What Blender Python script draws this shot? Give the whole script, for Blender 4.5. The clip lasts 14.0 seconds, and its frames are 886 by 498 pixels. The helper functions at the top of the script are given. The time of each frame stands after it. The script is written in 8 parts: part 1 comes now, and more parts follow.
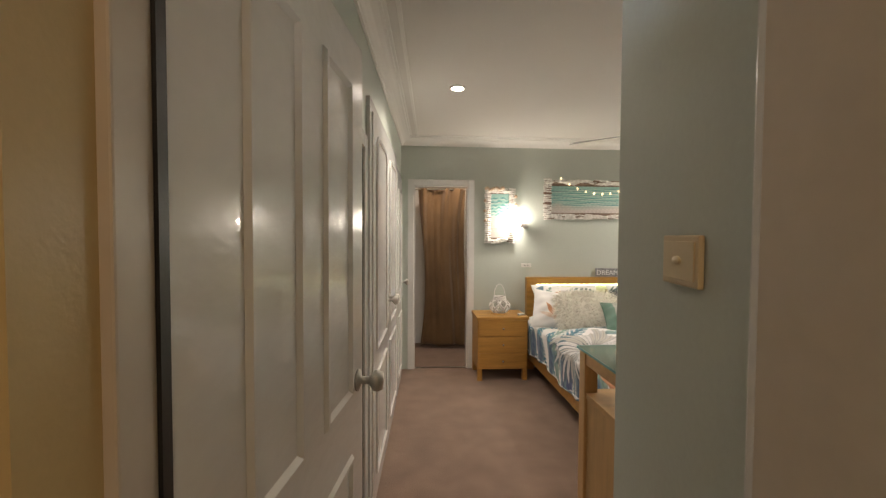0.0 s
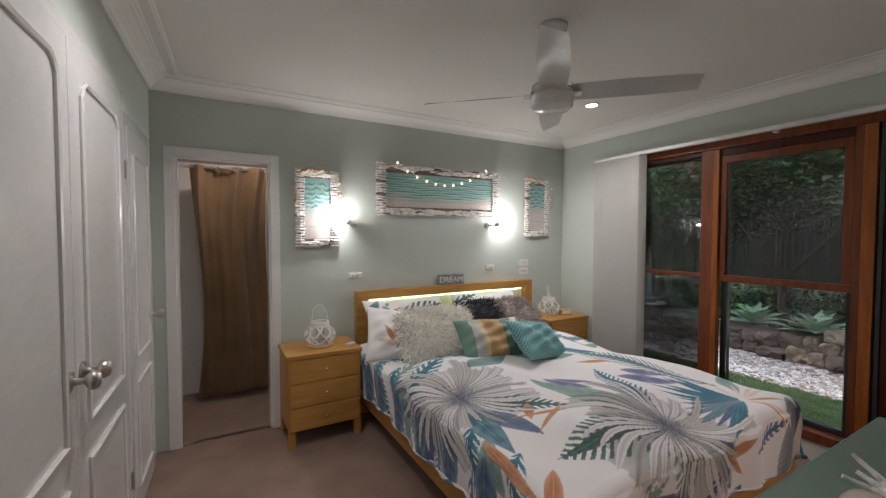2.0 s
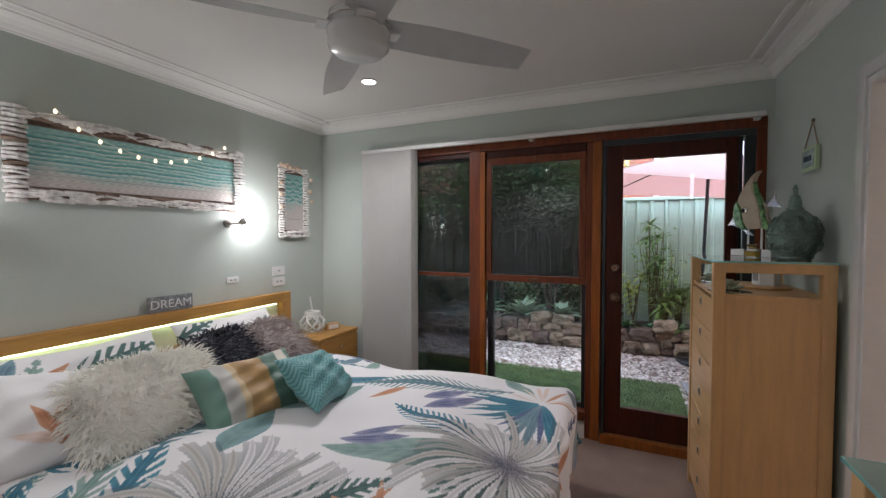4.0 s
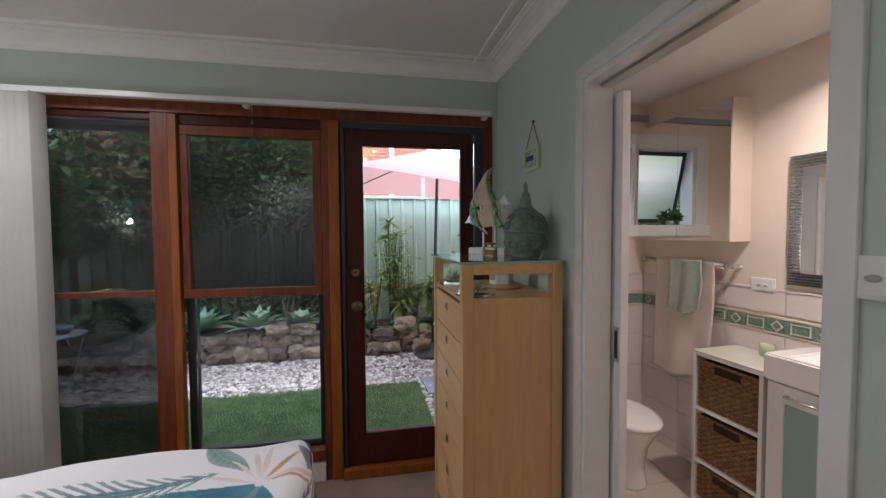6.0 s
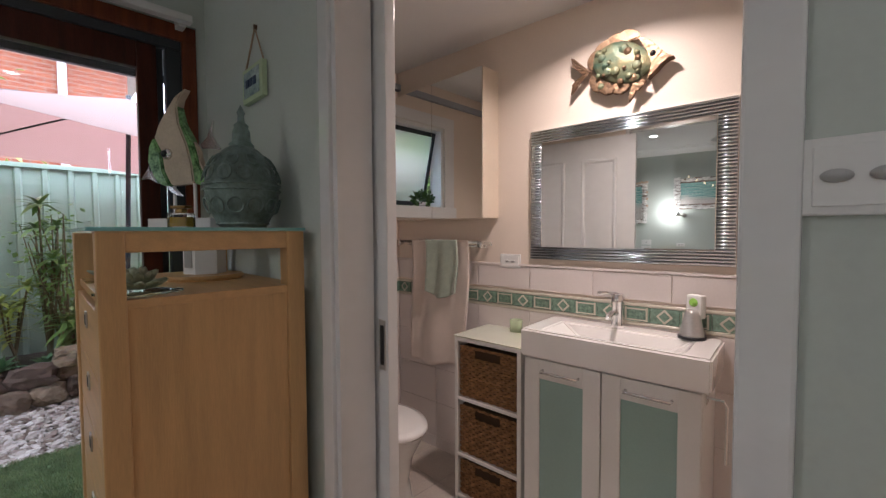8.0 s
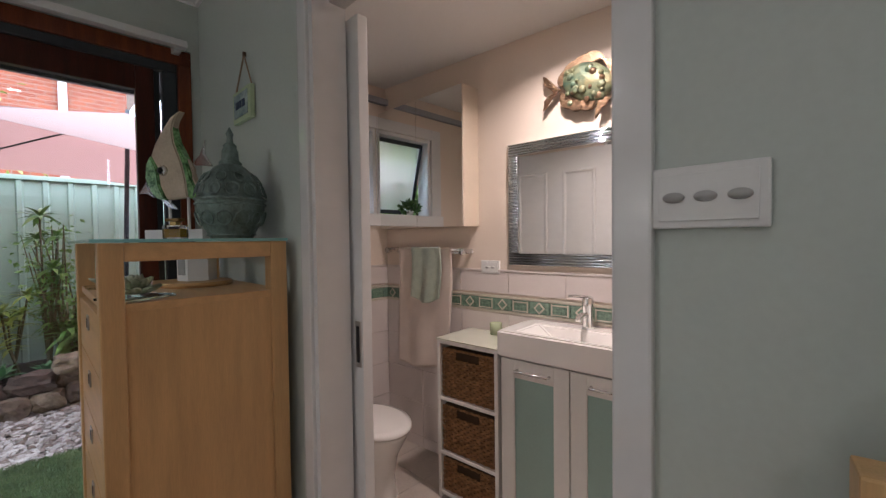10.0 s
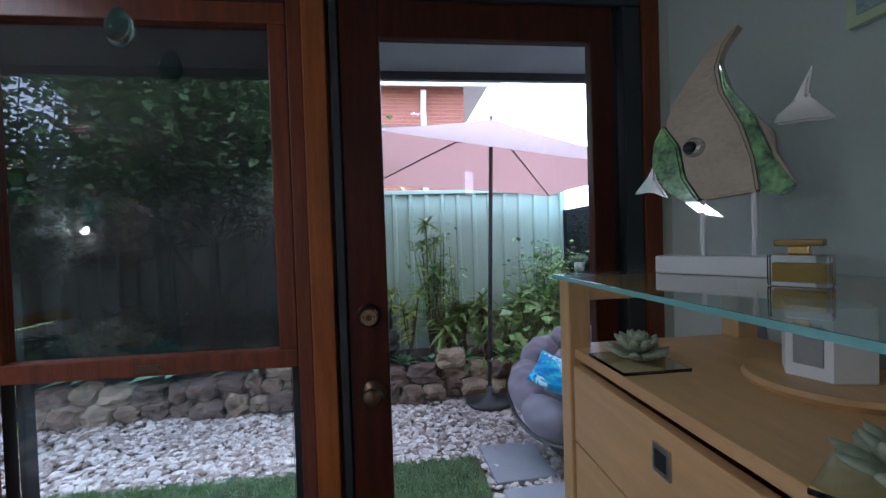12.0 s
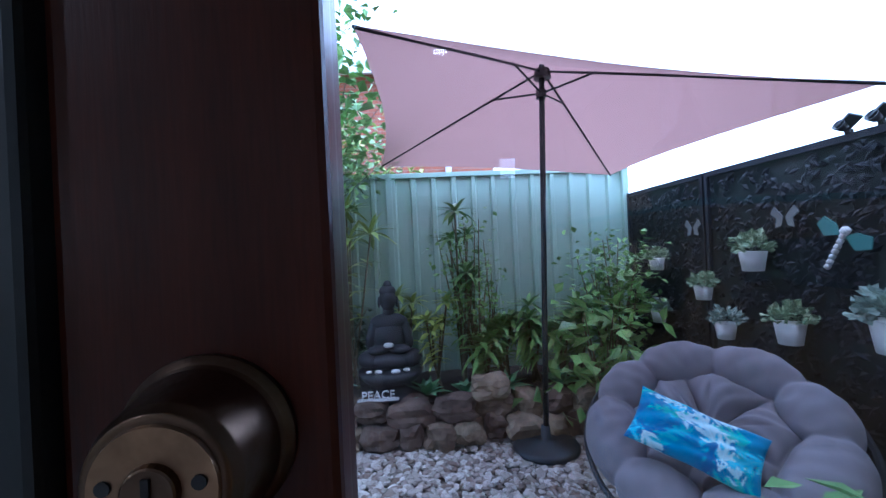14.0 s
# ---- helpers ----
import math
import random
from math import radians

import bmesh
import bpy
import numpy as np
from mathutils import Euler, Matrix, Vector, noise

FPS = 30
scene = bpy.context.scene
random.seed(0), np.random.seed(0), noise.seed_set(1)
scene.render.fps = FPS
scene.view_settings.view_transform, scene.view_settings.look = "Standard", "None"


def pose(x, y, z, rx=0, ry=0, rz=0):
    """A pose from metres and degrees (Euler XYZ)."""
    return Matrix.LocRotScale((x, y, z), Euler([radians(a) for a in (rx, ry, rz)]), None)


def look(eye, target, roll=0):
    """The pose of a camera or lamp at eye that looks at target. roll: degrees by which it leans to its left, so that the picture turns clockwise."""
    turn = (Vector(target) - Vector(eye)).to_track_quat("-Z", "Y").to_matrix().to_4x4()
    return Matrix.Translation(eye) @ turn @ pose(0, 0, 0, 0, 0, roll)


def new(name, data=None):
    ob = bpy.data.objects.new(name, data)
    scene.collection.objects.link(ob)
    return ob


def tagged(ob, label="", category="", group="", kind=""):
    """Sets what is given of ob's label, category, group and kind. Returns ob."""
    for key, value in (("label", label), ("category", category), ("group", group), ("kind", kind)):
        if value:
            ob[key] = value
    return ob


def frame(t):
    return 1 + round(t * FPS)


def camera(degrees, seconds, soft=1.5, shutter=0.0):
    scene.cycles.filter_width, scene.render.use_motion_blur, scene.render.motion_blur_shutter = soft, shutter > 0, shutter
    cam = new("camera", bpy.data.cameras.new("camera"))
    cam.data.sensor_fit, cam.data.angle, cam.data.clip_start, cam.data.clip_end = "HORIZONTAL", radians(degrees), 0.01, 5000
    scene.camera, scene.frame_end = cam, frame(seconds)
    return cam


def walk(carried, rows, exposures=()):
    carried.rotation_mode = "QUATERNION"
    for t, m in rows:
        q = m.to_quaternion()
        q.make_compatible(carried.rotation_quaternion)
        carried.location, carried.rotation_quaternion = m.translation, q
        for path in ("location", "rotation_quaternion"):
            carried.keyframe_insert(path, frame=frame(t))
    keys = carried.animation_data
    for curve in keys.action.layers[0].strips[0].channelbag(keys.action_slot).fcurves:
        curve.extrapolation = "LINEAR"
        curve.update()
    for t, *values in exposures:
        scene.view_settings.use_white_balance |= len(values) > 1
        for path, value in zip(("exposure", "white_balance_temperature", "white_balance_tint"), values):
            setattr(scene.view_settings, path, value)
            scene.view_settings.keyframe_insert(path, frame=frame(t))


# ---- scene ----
cam = camera(94.9, 14.0, soft=1.35)
PATH = [
    (0, (0.616, 0.135, 1.488), (0.756, 2.129, 1.424), 0.3),
    (0.5, (0.625, 0.455, 1.483), (0.989, 2.42, 1.413), 0.1),
    (1, (0.673, 0.781, 1.498), (1.206, 2.707, 1.425), 0.1),
    (1.5, (0.729, 1.033, 1.505), (1.433, 2.904, 1.433), 0.1),
    (2, (0.817, 1.28, 1.506), (1.807, 3.016, 1.437), 0.1),
    (2.5, (0.906, 1.494, 1.511), (2.153, 3.057, 1.442), 0.0),
    (3, (0.974, 1.709, 1.51), (2.476, 3.029, 1.445), -0.0),
    (3.2, (0.999, 1.791, 1.506), (2.584, 3.008, 1.44), -0.0),
    (5.3, (1.499, 2.04, 1.527), (3.497, 2.119, 1.453), -0.3),
    (5.5, (1.565, 2.045, 1.527), (3.563, 1.995, 1.451), -0.3),
    (6, (1.763, 1.979, 1.513), (3.724, 1.595, 1.433), -0.3),
    (6.5, (1.928, 1.878, 1.478), (3.808, 1.201, 1.392), -0.3),
    (7, (2.113, 1.782, 1.427), (3.851, 0.795, 1.348), -0.3),
    (7.5, (2.223, 1.715, 1.405), (3.794, 0.48, 1.322), -0.3),
    (8, (2.287, 1.675, 1.38), (3.697, 0.258, 1.297), -0.3),
    (8.2, (2.302, 1.659, 1.375), (3.668, 0.201, 1.294), -0.3),
    (9.3, (2.235, 1.665, 1.375), (3.465, 0.085, 1.31), -0.5),
    (10.3, (2.129, 1.743, 1.396), (3.667, 0.465, 1.355), -0.8),
    (10.5, (2.147, 1.797, 1.407), (3.778, 0.64, 1.369), -0.8),
    (11, (2.373, 1.927, 1.445), (4.252, 1.243, 1.408), -0.7),
    (11.5, (2.746, 1.924, 1.455), (4.714, 1.569, 1.409), -1.2),
    (12, (3.163, 1.946, 1.477), (5.15, 1.719, 1.435), -1.8),
    (12.5, (3.569, 1.971, 1.435), (5.557, 1.749, 1.405), -2.2),
    (13, (3.88, 1.949, 1.387), (5.869, 1.74, 1.359), -2.4),
    (13.5, (4.052, 1.954, 1.371), (6.046, 1.804, 1.356), -2.5),
    (14, (4.132, 1.940, 1.347), (6.128, 1.818, 1.349), -2.7),
]
EXPOSURES = [(0.0, 0.6, 7000, 16), (0.6, 0.5, 6800, 16), (1.0, 0.3, 6500, 16), (1.5, 0.0, 6200, 18), (3.2, -0.1, 5800, 18), (5.3, 0.05, 5700, 18), (7.0, 0.0, 5700, 18), (8.2, -0.2, 5800, 19),
             (10.3, -0.15, 5800, 19), (11.5, -0.35, 5200, 17), (12.5, -0.3, 4850, 16), (14.0, -0.7, 4450, 16)]
walk(cam, [(t, look(eye, target, roll)) for t, eye, target, roll in PATH], EXPOSURES)

# ---- light ----
world = bpy.data.worlds.new("sky_world")
scene.world = world
world.use_nodes = True
wn = world.node_tree.nodes
sky = wn.new("ShaderNodeTexSky")
sky.sky_type, sky.sun_disc = "NISHITA", False
sky.sun_elevation, sky.sun_rotation = radians(40), radians(100)
sky.air_density, sky.dust_density = 1.0, 4.0
soften = wn.new("ShaderNodeMixRGB")
soften.inputs[0].default_value = 0.75
soften.inputs[2].default_value = (44.0, 47.0, 53.0, 1)
world.node_tree.links.new(sky.outputs[0], soften.inputs[1])
world.node_tree.links.new(soften.outputs[0], wn["Background"].inputs[0])
wn["Background"].inputs[1].default_value = 0.18


def lamp(name, kind, m, power, color, size=0.1, angle=None):
    data = bpy.data.lights.new(name, kind)
    data.energy, data.color = power, color
    if kind == "AREA":
        data.shape, data.size = "DISK", size
        if angle:
            data.spread = radians(angle)
    elif kind == "SUN":
        data.angle = radians(size)
    else:
        data.shadow_soft_size = size
    if kind == "SPOT":
        data.spot_size, data.spot_blend = radians(angle), 0.6
    ob = new(name, data)
    ob.matrix_world = m
    return ob


CEIL = 2.55
WARM = (1.0, 0.82, 0.67)
lamp("overcast_sun", "SUN", look((6, 3, 9), (6.6, 2.6, 0)), 2.4, (1.0, 0.97, 0.92), 25)
for lx, ly in ((0.92, 3.07), (3.48, 3.55), (2.05, 1.75)):
    lamp("downlight_lamp", "AREA", pose(lx, ly, CEIL - 0.02), {0.92: 8.0, 3.48: 13.0, 2.05: 0.6}[lx], (1.0, 0.93, 0.82), 0.09, 150 if lx != 2.05 else 110)
lamp("bath_lamp", "AREA", pose(2.98, 0.22, 2.41), 14.0, WARM, 0.08, 140)
# unseen fill light, added to brighten the curtain; no fixture goes with it
lamp("closet_fill", "AREA", pose(1.05, 5.05, 2.37), 4.5, WARM, 0.1)
# unseen warm fill, added to brighten the entry jambs and door
lamp("hall_fill", "AREA", pose(0.6, -0.7, 2.40), 4.5, (1.0, 0.68, 0.40), 0.1)
for lx, sx in ((1.86, -1), (3.27, 1)):
    lamp("sconce_lamp", "POINT", pose(lx + 0.135 * sx, 4.545, 1.655), 7.5, (1.0, 0.95, 0.82), 0.025)

# ---- materials ----
def mat(name, color, rough=0.6, metal=0.0, vary=0.12, scale=6.0, bump=0.05, fine=120.0, second=None, stretch=(1, 1, 1), sheen=0.0, coat=0.0):
    """A surface with variation at two scales and fine relief, in object space."""
    m = bpy.data.materials.new(name)
    m.use_nodes = True
    n, l = m.node_tree.nodes, m.node_tree.links
    b = n["Principled BSDF"]
    b.inputs["Roughness"].default_value, b.inputs["Metallic"].default_value = rough, metal
    b.inputs["Sheen Weight"].default_value, b.inputs["Coat Weight"].default_value = sheen, coat
    co, mp = n.new("ShaderNodeTexCoord"), n.new("ShaderNodeMapping")
    mp.inputs["Scale"].default_value = stretch
    l.new(co.outputs["Object"], mp.inputs[0])
    big, small = n.new("ShaderNodeTexNoise"), n.new("ShaderNodeTexNoise")
    big.inputs["Scale"].default_value, small.inputs["Scale"].default_value = scale, fine
    big.inputs["Detail"].default_value = 4
    l.new(mp.outputs[0], big.inputs[0])
    l.new(mp.outputs[0], small.inputs[0])
    add = n.new("ShaderNodeMath")
    add.operation = "MULTIPLY_ADD"
    l.new(small.outputs["Fac"], add.inputs[0])
    add.inputs[1].default_value = 0.5
    l.new(big.outputs["Fac"], add.inputs[2])
    ramp = n.new("ShaderNodeValToRGB")
    ramp.color_ramp.elements[0].position, ramp.color_ramp.elements[1].position = 0.45, 1.05
    lo = [c * (1 - vary) for c in color]
    hi = second or [min(1, c * (1 + vary)) for c in color]
    ramp.color_ramp.elements[0].color, ramp.color_ramp.elements[1].color = (*lo, 1), (*hi, 1)
    l.new(add.outputs[0], ramp.inputs[0])
    l.new(ramp.outputs[0], b.inputs["Base Color"])
    if bump:
        bp = n.new("ShaderNodeBump")
        bp.inputs["Strength"].default_value, bp.inputs["Distance"].default_value = min(1, bump * 4), 0.004
        l.new(small.outputs["Fac"], bp.inputs["Height"])
        l.new(bp.outputs[0], b.inputs["Normal"])
    return m


def glass(name, color=(1, 1, 1), rough=0.0, ior=1.45):
    m = bpy.data.materials.new(name)
    m.use_nodes = True
    b = m.node_tree.nodes["Principled BSDF"]
    b.inputs["Base Color"].default_value = (*color, 1)
    b.inputs["Transmission Weight"].default_value, b.inputs["Roughness"].default_value, b.inputs["IOR"].default_value = 1, rough, ior
    return m


def glow(name, color, strength):
    m = bpy.data.materials.new(name)
    m.use_nodes = True
    b = m.node_tree.nodes["Principled BSDF"]
    b.inputs["Base Color"].default_value = (*color, 1)
    b.inputs["Emission Color"].default_value, b.inputs["Emission Strength"].default_value = (*color, 1), strength
    return m


def painted(name, attribute="print", rough=0.85, bump=0.03, sheen=0.1):
    """Cloth or board whose print is stored on the mesh."""
    m = bpy.data.materials.new(name)
    m.use_nodes = True
    n, l = m.node_tree.nodes, m.node_tree.links
    b = n["Principled BSDF"]
    b.inputs["Roughness"].default_value, b.inputs["Sheen Weight"].default_value = rough, sheen
    a = n.new("ShaderNodeAttribute")
    a.attribute_name = attribute
    l.new(a.outputs["Color"], b.inputs["Base Color"])
    t, bp = n.new("ShaderNodeTexNoise"), n.new("ShaderNodeBump")
    t.inputs["Scale"].default_value, bp.inputs["Strength"].default_value, bp.inputs["Distance"].default_value = 300, bump * 4, 0.002
    l.new(t.outputs["Fac"], bp.inputs["Height"])
    l.new(bp.outputs[0], b.inputs["Normal"])
    return m


CARPET = mat("carpet", (0.235, 0.155, 0.115), 0.98, vary=0.24, scale=5, bump=0.25, fine=130, sheen=0.25)
GREEN = mat("wall_paint", (0.525, 0.575, 0.53), 0.62, vary=0.05, scale=1.2, bump=0.015, fine=90)
CEILING = mat("ceiling_paint", (0.74, 0.72, 0.69), 0.8, vary=0.03, scale=1.0, bump=0.02)
WHITE = mat("gloss_white_paint", (0.74, 0.74, 0.73), 0.20, vary=0.04, scale=2, bump=0.09, fine=16, coat=0.35, stretch=(1, 1, 1.6))
SATIN = mat("satin_white", (0.76, 0.76, 0.75), 0.4, vary=0.03, bump=0.01)
CREAM = mat("cream_plastic", (0.68, 0.56, 0.36), 0.4, vary=0.03, bump=0)
PLASTIC = mat("white_plastic", (0.75, 0.75, 0.73), 0.3, vary=0.03, bump=0)
HONEY = mat("honey_oak", (0.45, 0.235, 0.058), 0.42, vary=0.22, scale=3, bump=0.04, fine=40, stretch=(1.2, 12, 12))
BEECH = mat("beech_veneer", (0.60, 0.37, 0.16), 0.40, vary=0.13, scale=3, bump=0.03, fine=36, stretch=(12, 12, 1.0))
BEECH_X = mat("beech_rail", (0.62, 0.38, 0.165), 0.40, vary=0.13, scale=3, bump=0.03, fine=36, stretch=(1, 9, 12))
JARRAH = mat("red_timber", (0.135, 0.032, 0.009), 0.36, vary=0.45, scale=4, bump=0.012, fine=45, stretch=(10, 10, 0.8), coat=0.3)
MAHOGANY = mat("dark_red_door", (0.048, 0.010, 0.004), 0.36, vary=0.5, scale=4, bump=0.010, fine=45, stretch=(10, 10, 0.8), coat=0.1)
# red timber once more, with the downlight's amber put into its colour
LITJARRAH = mat("lit_red_timber", (0.25, 0.075, 0.012), 0.38, vary=0.35, scale=4, bump=0.012, fine=45, stretch=(10, 10, 0.8), coat=0.2)
CHARCOAL = mat("charcoal_metal", (0.035, 0.042, 0.047), 0.42, 0.3, vary=0.1, bump=0.01)
BLACK = mat("black_plastic", (0.012, 0.012, 0.013), 0.4, vary=0.2, bump=0.01)
CHROME = mat("chrome", (0.78, 0.78, 0.78), 0.12, 1.0, vary=0.03, bump=0)
NICKEL = mat("brushed_nickel", (0.55, 0.53, 0.50), 0.28, 1.0, vary=0.08, bump=0.02)
BRASS = mat("aged_brass", (0.13, 0.085, 0.055), 0.33, 1.0, vary=0.25, scale=20, bump=0.03)
BRONZEFACE = mat("bronze_face", (0.30, 0.19, 0.11), 0.42, 1.0, vary=0.25, scale=60, bump=0.04)
MIRROR = mat("mirror_silver", (0.86, 0.88, 0.87), 0.015, 1.0, vary=0.0, bump=0)
GLASS = glass("window_glass", (0.93, 0.96, 0.95))
GREENGLASS = glass("green_edge_glass", (0.82, 0.97, 0.94), 0.0)
TEALGLASS = glass("teal_bottle_glass", (0.42, 0.74, 0.70), 0.05)
CLEAR = glass("clear_glass", (0.97, 0.98, 0.97))
BLIND = mat("blind_fabric", (0.74, 0.73, 0.70), 0.85, vary=0.05, scale=3, bump=0.04, fine=220)
CURTAIN = mat("brown_curtain", (0.15, 0.088, 0.036), 0.7, vary=0.3, scale=3, bump=0.08, fine=160, sheen=0.3)
LED = glow("led_strip", (0.80, 1.0, 0.55), 5.0)
LAMP = glow("lamp_disc", (1.0, 0.95, 0.86), 30.0)


for timber_skin in (JARRAH, MAHOGANY, LITJARRAH):
    timber_skin.node_tree.nodes["Principled BSDF"].inputs["Specular IOR Level"].default_value = 0.22
    timber_skin.node_tree.nodes["Principled BSDF"].inputs["Coat Roughness"].default_value = 0.35


# ---- building helpers ----
def link(name, bm, material, parent=None, label="", smooth=False, kind=""):
    me = bpy.data.meshes.new(name)
    bm.normal_update()
    bm.to_mesh(me)
    bm.free()
    if material:
        me.materials.append(material)
    if smooth:
        me.polygons.foreach_set("use_smooth", [True] * len(me.polygons))
    ob = new(name, me)
    ob.parent = parent
    return tagged(ob, label=label, kind=kind)


def part(name, bm, material, parent, label="", smooth=False):
    return link(name, bm, material, parent, label, smooth)


def structure(name, bm, material, label="", smooth=False):
    return link(name, bm, material, None, label, smooth, "structure")


def thing(name, m, label, category, group="", kind=""):
    ob = new(name)
    ob.empty_display_size = 0.1
    ob.matrix_world = m
    return tagged(ob, label, category, group, kind)


def box(x0, y0, z0, x1, y1, z1, bevel=0.0, bm=None, segments=2):
    out = bm or bmesh.new()
    part_bm = bmesh.new() if bm else out
    bmesh.ops.create_cube(part_bm, size=1)
    for v in part_bm.verts:
        v.co = Vector(((x0 + x1) / 2 + v.co.x * (x1 - x0), (y0 + y1) / 2 + v.co.y * (y1 - y0), (z0 + z1) / 2 + v.co.z * (z1 - z0)))
    if bevel:
        bmesh.ops.bevel(part_bm, geom=part_bm.edges[:], offset=bevel, segments=segments, affect="EDGES", profile=0.6)
    if bm:
        merge(bm, part_bm)
    return out


def merge(bm, other, m=None):
    me = bpy.data.meshes.new("tmp")
    if m:
        other.transform(m)
    other.to_mesh(me)
    other.free()
    bm.from_mesh(me)
    bpy.data.meshes.remove(me)
    return bm


def lathe(profile, steps=24, cap=True):
    """Turn (radius, z) pairs about z."""
    bm = bmesh.new()
    rings = []
    for r, z in profile:
        rings.append([bm.verts.new((r * math.cos(2 * math.pi * i / steps), r * math.sin(2 * math.pi * i / steps), z)) for i in range(steps)])
    for a, b in zip(rings, rings[1:]):
        for i in range(steps):
            bm.faces.new((a[i], a[(i + 1) % steps], b[(i + 1) % steps], b[i]))
    if cap:
        if profile[0][0] > 1e-4:
            bm.faces.new(rings[0][::-1])
        if profile[-1][0] > 1e-4:
            bm.faces.new(rings[-1])
    return bm


def tube(points, radius, steps=8, taper=None, closed=False):
    """A round bar through the points."""
    bm = bmesh.new()
    pts = [Vector(p) for p in points]
    rings, side = [], None
    for i, p in enumerate(pts):
        d = (pts[(i + 1) % len(pts)] - pts[i - 1]) if closed else (pts[min(i + 1, len(pts) - 1)] - pts[max(i - 1, 0)])
        d = d.normalized() if d.length > 1e-9 else Vector((0, 0, 1))
        if side is None:
            side = d.cross(Vector((0.31, 0.17, 0.93))).normalized()
        side = (side - d * side.dot(d)).normalized()
        up = d.cross(side)
        r = radius if not taper else radius * (1 + (taper - 1) * i / max(1, len(pts) - 1))
        rings.append([bm.verts.new(p + (side * math.cos(2 * math.pi * k / steps) + up * math.sin(2 * math.pi * k / steps)) * r) for k in range(steps)])
    pairs = list(zip(rings, rings[1:])) + ([(rings[-1], rings[0])] if closed else [])
    for a, b in pairs:
        for k in range(steps):
            bm.faces.new((a[k], a[(k + 1) % steps], b[(k + 1) % steps], b[k]))
    if not closed:
        bm.faces.new(rings[0][::-1])
        bm.faces.new(rings[-1])
    return bm


def slab_with_holes(us, zs, holes, depth):
    """A wall in (u, depth, z) with rectangular holes (u0, z0, u1, z1), reveals included."""
    us = sorted(set(us + [h[0] for h in holes] + [h[2] for h in holes]))
    zs = sorted(set(zs + [h[1] for h in holes] + [h[3] for h in holes]))
    bm = bmesh.new()
    vs = {}

    def v(i, d, k):
        if (i, d, k) not in vs:
            vs[i, d, k] = bm.verts.new((us[i], d * depth, zs[k]))
        return vs[i, d, k]

    def solid(i, k):
        if not (0 <= i < len(us) - 1 and 0 <= k < len(zs) - 1):
            return False
        cu, cz = (us[i] + us[i + 1]) / 2, (zs[k] + zs[k + 1]) / 2
        return not any(h[0] < cu < h[2] and h[1] < cz < h[3] for h in holes)

    for i in range(len(us) - 1):
        for k in range(len(zs) - 1):
            if not solid(i, k):
                continue
            bm.faces.new((v(i, 0, k), v(i + 1, 0, k), v(i + 1, 0, k + 1), v(i, 0, k + 1)))
            bm.faces.new((v(i, 1, k), v(i, 1, k + 1), v(i + 1, 1, k + 1), v(i + 1, 1, k)))
            if not solid(i - 1, k):
                bm.faces.new((v(i, 0, k), v(i, 0, k + 1), v(i, 1, k + 1), v(i, 1, k)))
            if not solid(i + 1, k):
                bm.faces.new((v(i + 1, 0, k), v(i + 1, 1, k), v(i + 1, 1, k + 1), v(i + 1, 0, k + 1)))
            if not solid(i, k - 1):
                bm.faces.new((v(i, 0, k), v(i, 1, k), v(i + 1, 1, k), v(i + 1, 0, k)))
            if not solid(i, k + 1):
                bm.faces.new((v(i, 0, k + 1), v(i + 1, 0, k + 1), v(i + 1, 1, k + 1), v(i, 1, k + 1)))
    bmesh.ops.recalc_face_normals(bm, faces=bm.faces[:])
    return bm


def sweep_profile(profile, start, end, inward):
    """A moulding from start to end; profile is (out, up) pairs, inward the room's side."""
    bm = bmesh.new()
    a, b, n = Vector(start), Vector(end), Vector(inward)
    rows = [[bm.verts.new(p + n * o + Vector((0, 0, u))) for o, u in profile] for p in (a, b)]
    for i in range(len(profile) - 1):
        bm.faces.new((rows[0][i], rows[0][i + 1], rows[1][i + 1], rows[1][i]))
    bmesh.ops.recalc_face_normals(bm, faces=bm.faces[:])
    return bm


# ---- the shell: floor, walls, ceilings ----
WEST = pose(0.36, 2.0, 0, 0, 0, -2.3)      # the wardrobe wall's own frame: y along it, x into the room
EAST_X, NORTH_Y, SOUTH_Y = 4.30, 4.65, 1.12

structure("floor_carpet", box(-0.6, -1.6, -0.12, 4.42, 6.2, 0.0), CARPET, "taupe brown cut pile carpet")
structure("ceiling", box(-0.4, SOUTH_Y - 0.05, CEIL, 4.6, 4.9, CEIL + 0.08), CEILING, "matt white plaster ceiling")
structure("ceiling_entry", box(-0.4, -1.6, 2.5, 1.22, SOUTH_Y - 0.052, 2.58), CEILING)

bm = slab_with_holes([0.1, 4.42], [0, CEIL], [(0.607, -0.01, 1.215, 2.045)], 0.12)
bm.transform(Matrix.Translation((0, NORTH_Y, 0)))
structure("wall_north", bm, GREEN, "pale sea green painted bedroom wall")
bm = slab_with_holes([1.02, 4.65], [0, CEIL], [(1.155, -0.01, 2.115, 2.26), (2.115, 0.13, 3.98, 2.26)], 0.12)
bm.transform(pose(EAST_X, 0, 0, 0, 0, 90) @ Matrix.Diagonal((1, -1, 1, 1)))
bmesh.ops.recalc_face_normals(bm, faces=bm.faces[:])
structure("wall_east", bm, GREEN, "pale sea green window wall")
bm = slab_with_holes([1.217, 4.30], [0, CEIL], [(2.372, -0.01, 3.235, 2.11)], 0.10)
bm.transform(Matrix.Translation((0, SOUTH_Y - 0.10, 0)))
structure("wall_south", bm, GREEN, "pale sea green bathroom side wall")
bm = bmesh.new()
